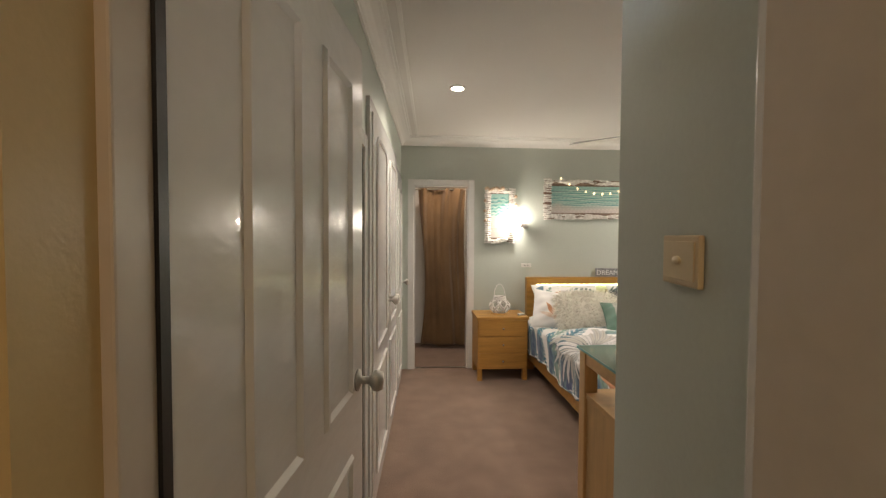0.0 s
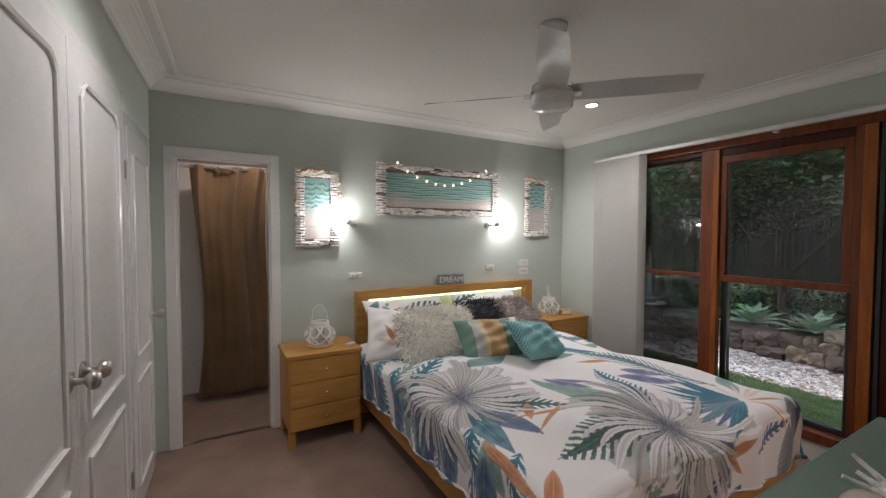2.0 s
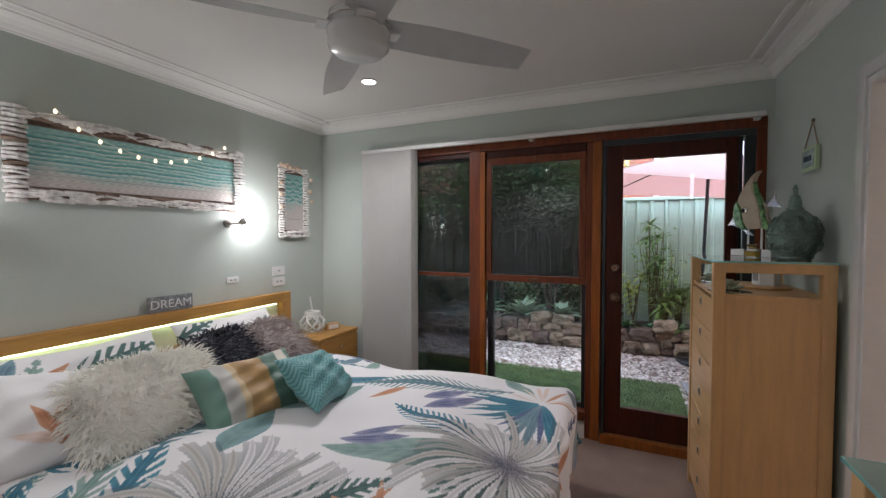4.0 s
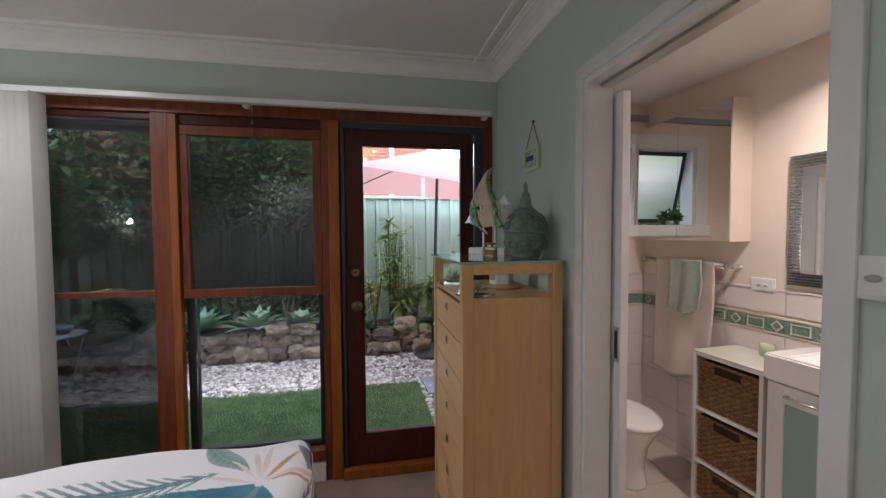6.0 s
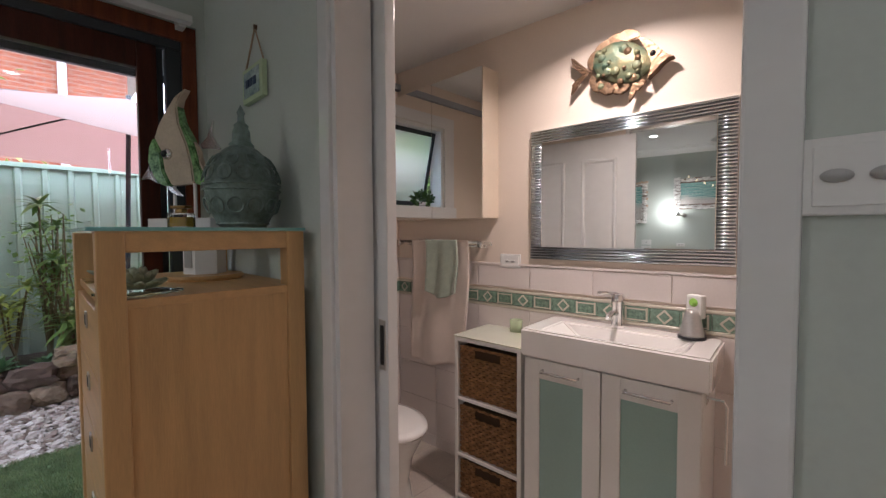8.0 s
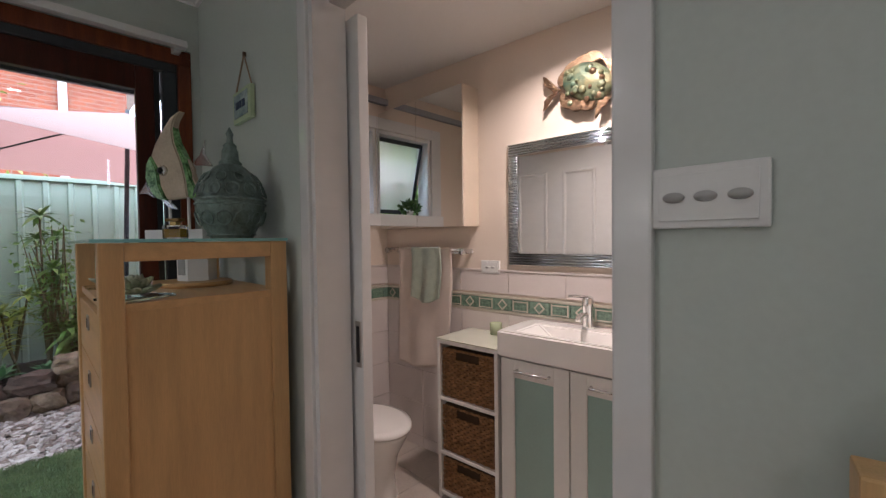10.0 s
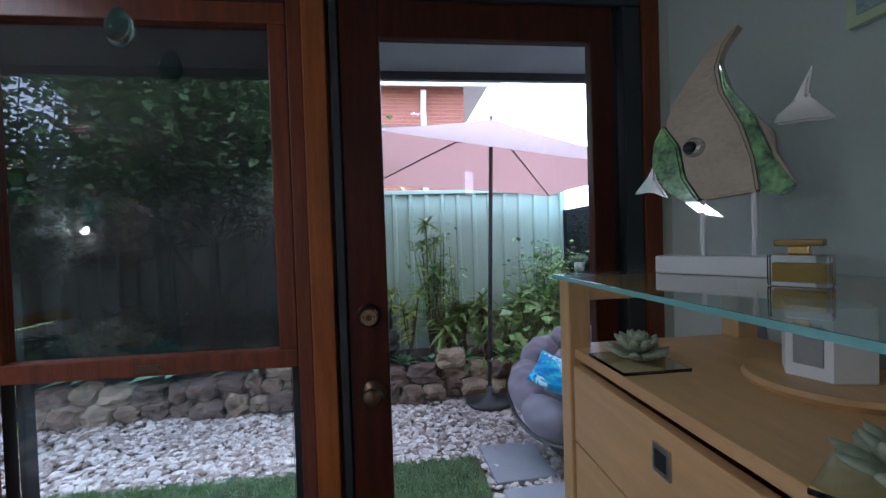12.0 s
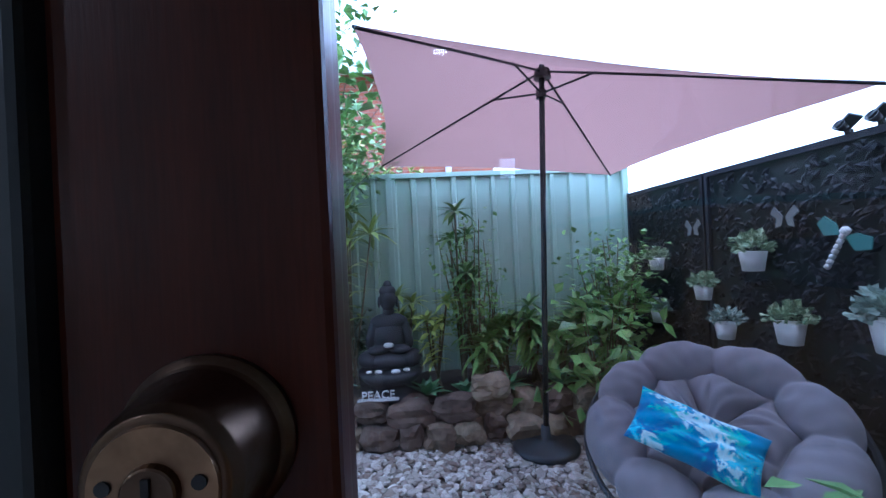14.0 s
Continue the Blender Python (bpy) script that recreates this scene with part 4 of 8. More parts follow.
# ---- beach pictures ----
def beach(U, V, P):
    rng = np.random.RandomState(4)
    wob = 0.03 * np.sin(U * 9) + 0.02 * np.sin(U * 23 + 1)
    v = V + wob * 0.4
    C = np.zeros(U.shape + (3,))
    sand, teal, deep, foam = np.array((0.66, 0.61, 0.57)), np.array((0.33, 0.58, 0.54)), np.array((0.13, 0.38, 0.36)), np.array((0.62, 0.70, 0.68))
    tall = np.ptp(P[..., 2]) > np.ptp(P[..., 0])
    shore = 0.36 if tall else 0.14
    k = np.clip((v - shore + 0.05 * np.sin(U * 5)) / 0.28, 0, 1)[..., None]
    C[:] = sand * (1 - k) + teal * k
    for z in (0.30, 0.38, 0.46, 0.53, 0.60, 0.67, 0.74, 0.82, 0.90):
        wv = 0.012 + 0.010 * np.sin(U * 14 + z * 40)
        if z < shore + 0.12:
            continue
        C[np.abs(v - z) < wv] = deep
        C[np.abs(v - z + 0.03) < wv * 0.5] = foam
    C[np.abs((V * 5) % 1 - 0.5) > 0.485] *= 0.6
    for cx, cz in ((0.07, 0.25), (0.16, 0.14), (0.86, 0.18), (0.94, 0.30)):
        clump = np.exp(-((U - cx) ** 2 / 0.0025 + (V - cz) ** 2 / 0.02)) * (0.75 + 0.25 * np.sin(U * 130 + 9 * np.sin(V * 40)))
        C[:] = C * (1 - clump[..., None]) + np.array((0.62, 0.57, 0.52)) * clump[..., None]
    C *= (0.88 + 0.12 * np.sin(U * 160 + 8 * np.sin(V * 31)))[..., None]
    return C


SHELLWHITE = mat("whitewashed_driftwood", (0.78, 0.73, 0.70), 0.85, vary=0.35, scale=30, bump=0.2, fine=90)
DRIFT = mat("bare_driftwood", (0.24, 0.17, 0.13), 0.85, vary=0.4, scale=30, bump=0.2)
BOARD = painted("painted_boards", rough=0.7, bump=0.1)
BULB = glow("festoon_bulb", (1.0, 0.78, 0.45), 2.2)


def picture(cx, cz, w, h, label, shells=False, lights=False, seed=1):
    root = thing("beach_picture", pose(cx, NORTH_Y, cz), label, "picture", "beach pictures")
    rng = random.Random(seed)
    border = 0.085 if w > 0.6 else 0.066
    part("backing_board", box(-w / 2 + 0.02, -0.02, -h / 2 + 0.02, w / 2 - 0.02, -0.001, h / 2 - 0.02), DRIFT, root)
    sheet(140, 90, lambda U, V: ((U - 0.5) * (w - 2 * border), U * 0 - 0.024, (V - 0.5) * (h - 2 * border)), beach, "painted_scene", BOARD, root, "teal sea and sand painted on boards")
    # frame of short whitewashed sticks
    for side in range(4):
        n = int((h if side < 2 else w) / 0.022)
        for i in range(n):
            f = (i + 0.5) / n - 0.5
            L = border * rng.uniform(0.85, 1.2)
            if side < 2:
                c, ax = Vector(((-1 if side == 0 else 1) * (w / 2 - border / 2), 0, f * h)), Vector((1, 0, 0.12 * rng.uniform(-1, 1)))
            else:
                L = rng.uniform(0.09, 0.17)
                c, ax = Vector((f * (w - L), 0, (-1 if side == 2 else 1) * (h / 2 - border / 2) + rng.uniform(-.022, .022))), Vector((1, 0, 0.16 * rng.uniform(-1, 1)))
            ax.normalize()
            r = rng.uniform(0.0085, 0.0125)
            pts = [c - ax * L / 2 + Vector((0, -0.028, 0)), c + Vector((0, -0.034 - rng.uniform(0, .008), rng.uniform(-.004, .004))), c + ax * L / 2 + Vector((0, -0.028, 0))]
            part("stick", tube(pts, r, 5, 0.8), SHELLWHITE if rng.random() < 0.96 else DRIFT, root)
    if shells:
        for i in range(16):
            f = i / 15
            px, pz = (-w / 2 + f * w, h / 2 - 0.01) if i < 10 else (-w / 2 - 0.005 if i % 2 else w / 2 + 0.002, h / 2 - 0.05 * (i - 8))
            sh = lathe([(0.0, 0), (0.014, 0.004), (0.020, 0.012), (0.016, 0.022), (0.006, 0.030), (0, 0.034)], 9, False)
            sh.transform(pose(px, -0.05, pz + rng.uniform(-.015, .015), rng.uniform(40, 140), rng.uniform(-60, 60), 0))
            part("shell", sh, mat("shell", (0.55, 0.42, 0.31), 0.5, vary=0.2, scale=40), root, "", True)
    if lights:
        pts = []
        for i in range(11):
            f = i / 10
            x = -w * 0.36 + f * w * 0.72
            z = h / 2 + 0.01 - 0.17 * math.sin(math.pi * min(1, f * 1.02)) ** 0.8
            pts.append((x, -0.06, z))
            bl = lathe([(0, 0.006), (0.006, 0.009), (0.009, 0.016), (0.007, 0.024), (0.003, 0.030), (0, 0.032)], 10, False)
            bl.transform(pose(x, -0.062, z - 0.032))
            part("bulb", bl, BULB, root, "warm festoon bulb", True)
        part("cord", tube(pts, 0.0015, 5), SATIN, root)


picture(1.565, 1.715, 0.34, 0.62, "narrow beach painting in a whitewashed driftwood frame with shells", shells=True, seed=2)
picture(2.72, 1.905, 1.32, 0.47, "long beach painting in a driftwood frame hung with fairy lights", lights=True, seed=3)
picture(3.90, 1.80, 0.35, 0.62, "narrow beach painting in a driftwood frame near the corner", shells=True, seed=4)


def sconce(x, s):
    root = thing("wall_sconce", pose(x, NORTH_Y, 1.60), "brushed nickel wall spotlight with a lit globe", "wall lamp", "wall sconces")
    bm = lathe([(0, 0), (0.032, 0), (0.032, 0.012), (0.024, 0.022), (0, 0.024)], 20, False)
    bm.transform(pose(0, -0.001, 0, 90, 0, 0))
    part("wall_plate", bm, NICKEL, root, "", True)
    part("arm", tube([(0, -0.02, 0), (0.02 * s, -0.06, 0.0), (0.055 * s, -0.085, 0.005)], 0.008, 8), NICKEL, root)
    bm = lathe([(0.0, 0), (0.018, 0.0), (0.026, 0.02), (0.027, 0.045), (0.022, 0.045), (0.016, 0.01)], 16, False)
    bm.transform(pose(0.045 * s, -0.085, 0.005, 0, 65 * s, 0))
    part("cup", bm, NICKEL, root, "", True)
    bm = lathe([(0.0, 0), (0.018, 0.006), (0.024, 0.02), (0.020, 0.034), (0.0, 0.042)], 14, False)
    bm.transform(pose(0.075 * s, -0.085, 0.018, 0, 65 * s, 0))
    o = part("globe", bm, glow("globe_light", (1.0, 0.95, 0.84), 22.0), root, "bright warm bulb", True)


sconce(1.865, -1)
sconce(3.25, 1)


ROCKER = mat("grey_rocker", (0.42, 0.42, 0.41), 0.35, vary=0.03, bump=0)


def plate(name, m, w, h, label, switches=1, material=None, category="switch"):
    root = thing(name, m, label, category)
    part("cover", box(-w / 2, -0.010, -h / 2, w / 2, -0.001, h / 2, 0.003), material or PLASTIC, root)
    part("inner_panel", box(-w * 0.42, -0.0125, -h * 0.38, w * 0.42, -0.0095, h * 0.38, 0.001), material or PLASTIC, root)
    for i in range(switches):
        x = (i - (switches - 1) / 2) * min(0.036, w / (switches + 0.6))
        bm = lathe([(0, 0), (0.0125, 0), (0.0115, 0.004), (0, 0.0045)], 16, False)
        bm.transform(pose(x, -0.012, 0, 90, 0, 0) @ Matrix.Diagonal((1, 0.55, 1, 1)))
        part("rocker", bm, material or ROCKER, root, "", True)
    return root


plate("wall_socket", pose(1.875, NORTH_Y, 1.162), 0.115, 0.045, "small white wall outlet over the bed", 2, category="socket")
plate("wall_socket", pose(3.285, NORTH_Y, 1.180), 0.105, 0.045, "small white wall outlet over the bed", 2, category="socket")
plate("light_switch", pose(3.73, NORTH_Y, 1.212), 0.135, 0.075, "white light switch plate over the bedside table", 1)
plate("light_switch", pose(3.73, NORTH_Y, 1.122), 0.135, 0.075, "white double socket plate over the bedside table", 2)
plate("light_switch", pose(1.0377, 0.74, 1.452, 0, 0, 259.6), 0.118, 0.078, "aged cream light switch on the entry wall", 1, CREAM)
plate("light_switch", pose(2.262, SOUTH_Y, 1.432, 0, 0, 180), 0.122, 0.076, "white triple light switch beside the bathroom door", 3)

# ---- ceiling fan and downlights ----
fan = thing("ceiling_fan", pose(2.315, 2.805, 0), "white four blade ceiling fan with a drum motor", "ceiling fan")
bm = lathe([(0, CEIL), (0.072, CEIL), (0.072, CEIL - 0.02), (0.045, CEIL - 0.06), (0.018, CEIL - 0.075), (0.0, CEIL - 0.075)], 28, False)
part("canopy", bm, WHITE, fan, "", True)
part("down_rod", lathe([(0.0125, 2.26), (0.0125, 2.49)], 14), WHITE, fan, "", True)
bm = lathe([(0, 2.272), (0.06, 2.272), (0.098, 2.255), (0.102, 2.235), (0.102, 2.205), (0.106, 2.203), (0.106, 2.194), (0.102, 2.192), (0.102, 2.150), (0.085, 2.132), (0, 2.128)], 36, False)
part("motor_housing", bm, WHITE, fan, "", True)
part("trim_ring", tube([(0.104 * math.cos(a * math.pi / 18), 0.104 * math.sin(a * math.pi / 18), 2.225) for a in range(36)], 0.003, 6, closed=True), CHROME, fan, "chrome trim ring")
for k in range(4):
    b = bmesh.new()
    n = 10
    rows = []
    for i in range(n + 1):
        f = i / n
        r = 0.09 + f * 0.575
        w = 0.058 + 0.012 * math.sin(math.pi * min(1, f * 1.2)) - 0.010 * max(0, f - 0.85) / 0.15
        rows.append([b.verts.new((r, s * w, 2.215 - s * 0.020)) for s in (-1, -0.33, 0.33, 1)])
    for r0, r1 in zip(rows, rows[1:]):
        for j in range(3):
            b.faces.new((r0[j], r1[j], r1[j + 1], r0[j + 1]))
    bmesh.ops.solidify(b, geom=b.faces[:], thickness=0.008)
    b.transform(pose(0, 0, 0, 0, 0, -44 + 90 * k))
    part("blade", b, WHITE, fan)
    part("blade_bracket", box(0.08, -0.03, 2.205, 0.14, 0.03, 2.211, 0.002), WHITE, fan).matrix_basis = pose(0, 0, 0, 0, 0, -44 + 90 * k)
for lx, ly, lz in ((0.92, 3.07, CEIL), (3.48, 3.55, CEIL), (2.05, 1.75, CEIL), (2.98, 0.22, 2.43)):
    d = thing("downlight", pose(lx, ly, lz), "round white recessed downlight, lit", "downlight", "downlights")
    part("ring", lathe([(0.042, -0.001), (0.058, -0.001), (0.056, -0.007), (0.044, -0.009)], 28, False), SATIN, d, "", True)
    o = part("lens", lathe([(0, -0.006), (0.043, -0.006), (0.043, -0.004), (0, -0.004)], 28, False), LAMP, d)

# ---- tall chest and dresser ----
AQUAEDGE = mat("aqua_glass_edge", (0.22, 0.50, 0.48), 0.15, vary=0.1, bump=0, coat=0.5)


def chest(m, w, d, h, drawers, label, name, top_material):
    """x along the front, y into the depth from the drawer face."""
    root = thing(name, m, label, "chest of drawers")
    p = 0.048
    for x in (0, w - p):
        for y in (0, d - p):
            part("post", box(x, y, 0, x + p, y + p, h, 0.004), BEECH, root)
    part("side_rail", box(0.004, p, h - 0.045, p - 0.004, d - p, h, 0.003), BEECH_X, root)
    part("side_rail", box(w - p + 0.004, p, h - 0.045, w - 0.004, d - p, h, 0.003), BEECH_X, root)
    part("back_rail", box(p, d - p + 0.004, h - 0.045, w - p, d - 0.004, h, 0.003), BEECH_X, root)
    part("glass_top", box(-0.004, -0.012, h + 0.001, w + 0.004, d, h + 0.009, 0.0015), top_material, root, "green edged glass top").visible_shadow = False
    for e in ((-0.0055, -0.0135, w + 0.0055, -0.0121), (-0.0055, d + 0.0001, w + 0.0055, d + 0.0015), (-0.0055, -0.0121, -0.0041, d), (w + 0.0041, -0.0121, w + 0.0055, d)):
        part("glass_edge", box(e[0], e[1], h + 0.001, e[2], e[3], h + 0.009), AQUAEDGE, root, "polished aqua glass edge")
    top = h - 0.145
    part("inner_top", box(0.006, 0.012, top - 0.02, w - 0.006, d - 0.006, top, 0.002), BEECH_X, root)
    part("side_panel", box(0.010, p, 0.06, 0.028, d - p, top - 0.02), BEECH, root)
    part("side_panel", box(w - 0.028, p, 0.06, w - 0.010, d - p, top - 0.02), BEECH, root)
    part("back_panel", box(p, d - 0.02, 0.06, w - p, d - 0.01, top - 0.02), BEECH, root)
    step = (top - 0.03 - 0.07) / drawers
    for i in range(drawers):
        z0 = 0.07 + i * step
        dr = part("drawer_front", box(p + 0.003, 0.006, z0, w - p - 0.003, 0.026, z0 + step - 0.005, 0.002), BEECH_X, root)
        for hx in ([w / 2] if w < 0.7 else [w * 0.27, w * 0.73]):
            link("handle", box(hx - 0.019, 0.0015, z0 + step * 0.55, hx + 0.019, 0.0055, z0 + step * 0.55 + 0.042, 0.0015), NICKEL, dr, "square recessed metal pull")
            link("handle_recess", box(hx - 0.012, 0.0005, z0 + step * 0.55 + 0.008, hx + 0.012, 0.0015, z0 + step * 0.55 + 0.034), BLACK, dr)
    return root


chest(pose(4.03, 1.59, 0, 0, 0, 180), 0.68, 0.44, 1.385, 7, "tall beech drawer tower with a glass top beside the bathroom door", "tall_chest", GREENGLASS)
chest(pose(2.15, 1.572, 0, 0, 0, 180), 0.93, 0.435, 1.078, 5, "beech dresser with an open shelf under its green glass top", "dresser", mat("sage_backed_glass", (0.20, 0.28, 0.235), 0.06, vary=0.03, bump=0, coat=0.5))


# ---- things on the tall chest ----
TOP = 1.3945
VERDI = mat("verdigris_metal", (0.16, 0.22, 0.20), 0.45, 0.45, vary=0.5, scale=14, bump=0.25, fine=70)
jar = thing("moroccan_lantern", pose(3.525, 1.247, TOP) @ Matrix.Diagonal((0.84, 0.84, 1.0, 1)), "embossed verdigris metal lantern jar with a finial", "lantern")
bm = lathe([(0.0, 0), (0.072, 0), (0.078, 0.012), (0.100, 0.045), (0.114, 0.085), (0.116, 0.115), (0.118, 0.118), (0.118, 0.124), (0.113, 0.128), (0.104, 0.16), (0.082, 0.198), (0.055, 0.222), (0.036, 0.232)], 36, False)
part("body", bm, VERDI, jar, "", True)
bm = lathe([(0.038, 0.230), (0.040, 0.238), (0.030, 0.246), (0.028, 0.275), (0.022, 0.285), (0.024, 0.292), (0.012, 0.302), (0.010, 0.320), (0.014, 0.328), (0.006, 0.342), (0.0, 0.352)], 20, False)
part("neck", bm, VERDI, jar, "", True)
for row, (rr, zz, cnt, sz) in enumerate(((0.107, 0.062, 12, 0.024), (0.110, 0.150, 12, 0.022), (0.090, 0.187, 10, 0.017))):
    for i in range(cnt):
        a = 2 * math.pi * (i + 0.5 * row) / cnt
        slope = (-0.35, 0.35, 0.75)[row]
        ring = [(rr + 0.0045 - slope * sz * math.sin(k * math.pi / 6) * 0.9, sz * math.cos(k * math.pi / 6), zz + sz * math.sin(k * math.pi / 6) * 0.85) for k in range(12)]
        t = tube(ring, 0.003, 4, closed=True)
        t.transform(pose(0, 0, 0, 0, 0, math.degrees(a)))
        part("rosette", t, VERDI, jar)
for zz, rr in ((0.012, 0.081), (0.121, 0.121), (0.106, 0.119)):
    part("bead_ring", tube([(rr * math.cos(k * math.pi / 18), rr * math.sin(k * math.pi / 18), zz) for k in range(36)], 0.0035, 5, closed=True), VERDI, jar)

fish = thing("fish_ornament", pose(3.905, 1.325, TOP, 0, 0, 30) @ Matrix.Diagonal((1.1, 1.1, 1.03, 1)), "carved wood and green glass angelfish on a white stand", "ornament")
part("stand", box(-0.15, -0.032, 0, 0.085, 0.032, 0.035, 0.003), SATIN, fish, "white block stand")
for x, top in ((0.012, 0.142), (-0.066, 0.152)):
    part("rod", tube([(x, 0, 0.035), (x, 0, top)], 0.005, 8), SATIN, fish)


def plate_shape(outline, t):
    bm = bmesh.new()
    a = [bm.verts.new((x, -t / 2, z)) for x, z in outline]
    b = [bm.verts.new((x, t / 2, z)) for x, z in outline]
    bm.faces.new(a)
    bm.faces.new(b[::-1])
    for i in range(len(a)):
        bm.faces.new((a[i], b[i], b[(i + 1) % len(a)], a[(i + 1) % len(a)]))
    bmesh.ops.recalc_face_normals(bm, faces=bm.faces[:])
    bmesh.ops.bevel(bm, geom=bm.edges[:], offset=min(0.004, t * 0.3), segments=2, affect="EDGES")
    return bm


BODYWOOD = mat("limed_wood", (0.50, 0.42, 0.31), 0.6, vary=0.15, scale=12, bump=0.1)
FISHGREEN = mat("green_glaze", (0.012, 0.17, 0.06), 0.12, vary=0.8, scale=30, bump=0.05, coat=0.8, second=(0.30, 0.58, 0.22))
part("body", plate_shape([(0.01, 0.142), (-0.075, 0.149), (-0.068, 0.21), (-0.052, 0.272), (-0.024, 0.34), (-0.018, 0.385), (-0.028, 0.42), (-0.052, 0.452), (-0.012, 0.43), (0.026, 0.384), (0.056, 0.34), (0.072, 0.30), (0.045, 0.255), (0.036, 0.19)], 0.028), BODYWOOD, fish, "limed wood body")
part("face", plate_shape([(0.074, 0.302), (0.092, 0.27), (0.097, 0.222), (0.074, 0.17), (0.045, 0.145), (0.012, 0.14), (0.038, 0.19), (0.047, 0.253)], 0.034), FISHGREEN, fish, "green glazed head")
part("fin", plate_shape([(-0.02, 0.40), (-0.034, 0.345), (-0.068, 0.285), (-0.092, 0.212), (-0.122, 0.152), (-0.104, 0.138), (-0.077, 0.147), (-0.070, 0.21), (-0.054, 0.272), (-0.026, 0.34)], 0.030), FISHGREEN, fish, "green glazed back fin")
part("trailing_edge", plate_shape([(-0.070, 0.285), (-0.094, 0.25), (-0.098, 0.20), (-0.124, 0.152), (-0.094, 0.212)], 0.018), BODYWOOD, fish)
part("mouth", plate_shape([(0.090, 0.245), (0.105, 0.205), (0.138, 0.166), (0.102, 0.169), (0.068, 0.151), (0.092, 0.196)], 0.022), CHROME, fish, "silver mouth")
part("tail", plate_shape([(-0.094, 0.272), (-0.118, 0.292), (-0.142, 0.348), (-0.136, 0.298), (-0.170, 0.250), (-0.132, 0.256), (-0.095, 0.258)], 0.014), CHROME, fish, "silver tail")
part("belly_fin", plate_shape([(0.045, 0.143), (0.012, 0.139), (-0.024, 0.106), (0.016, 0.116)], 0.012), CHROME, fish, "silver belly fin")
for sy in (-1, 1):
    bm = lathe([(0, 0), (0.019, 0), (0.014, 0.007), (0, 0.009)], 16, False)
    bm.transform(pose(0.020, 0.014 * sy, 0.245, -90 * sy, 0, 0))
    eye = part("eye", bm, CHROME, fish, "", True)
    bm = lathe([(0, 0), (0.012, 0), (0.009, 0.006), (0, 0.008)], 14, False)
    bm.transform(pose(0.024, 0.021 * sy, 0.245, -90 * sy, 0, 0))
    link("pupil", bm, BLACK, eye, "", True)

perfume = thing("perfume_bottle", pose(3.69, 1.365, TOP, 0, 0, 32), "square glass perfume bottle with a gold cap", "bottle")
part("bottle", box(-0.036, -0.016, 0, 0.036, 0.016, 0.046, 0.004), CLEAR, perfume)
part("scent", box(-0.030, -0.011, 0.006, 0.030, 0.011, 0.034, 0.002), mat("amber_scent", (0.55, 0.36, 0.04), 0.2, vary=0.05, bump=0), perfume, "amber liquid")
part("collar", box(-0.012, -0.010, 0.046, 0.012, 0.010, 0.058, 0.002), mat("gold", (0.72, 0.5, 0.18), 0.2, 1.0, vary=0.05, bump=0), perfume)
part("cap", box(-0.028, -0.013, 0.058, 0.028, 0.013, 0.068, 0.003), mat("bronze_cap", (0.25, 0.16, 0.06), 0.3, 1.0, vary=0.05, bump=0), perfume)

SUCC = mat("succulent_leaf", (0.22, 0.30, 0.17), 0.5, vary=0.3, scale=14, bump=0.03, second=(0.50, 0.53, 0.40))


def succulent(m, r, label, plate_glass=True):
    root = thing("succulent", m, label, "plant")
    if plate_glass:
        part("glass_dish", box(-0.062, -0.062, 0, 0.062, 0.062, 0.006, 0.001), GREENGLASS, root, "square green glass dish").visible_shadow = False
    for ring, (cnt, tilt, L) in enumerate(((10, 12, 1.0), (9, 35, 0.85), (7, 58, 0.65), (4, 78, 0.45))):
        for i in range(cnt):
            bm = bmesh.new()
            bmesh.ops.create_uvsphere(bm, u_segments=8, v_segments=6, radius=0.5)
            for v in bm.verts:
                k = v.co.x + 0.5
                v.co = Vector((k * L * r, v.co.y * r * 0.42 * (1 - 0.5 * max(0, k - 0.5)), v.co.z * r * 0.22 + 0.12 * r * k * k))
            bm.transform(pose(0, 0, 0.012 + 0.006 * ring, 0, 0, 360 / cnt * (i + 0.5 * (ring % 2))) @ pose(0, 0, 0, 0, -tilt, 0))
            part("leaf", bm, SUCC, root, "", True)


SHELF = 1.2405
succulent(pose(3.86, 1.515, SHELF), 0.06, "pale artificial succulent on a green glass dish")
succulent(pose(3.46, 1.505, SHELF, 0, 0, 30), 0.062, "green artificial succulent on a glass dish")
house = thing("white_lantern_box", pose(3.71, 1.30, SHELF + 0.016, 0, 0, 18), "white hexagonal wooden box on a round tray", "box")
bm = lathe([(0, 0), (0.058, 0), (0.058, 0.10), (0.0, 0.10)], 6, False)
part("case", bm, SATIN, house)
part("opening", box(-0.018, 0.0515, 0.02, 0.018, 0.0535, 0.075), mat("grey_opening", (0.3, 0.3, 0.3), 0.6), house)
tray = thing("round_tray", pose(3.70, 1.305, SHELF), "round pale wooden tray", "tray")
part("disc", lathe([(0, 0), (0.105, 0), (0.11, 0.008), (0.105, 0.015), (0, 0.015)], 32, False), BEECH_X, tray)

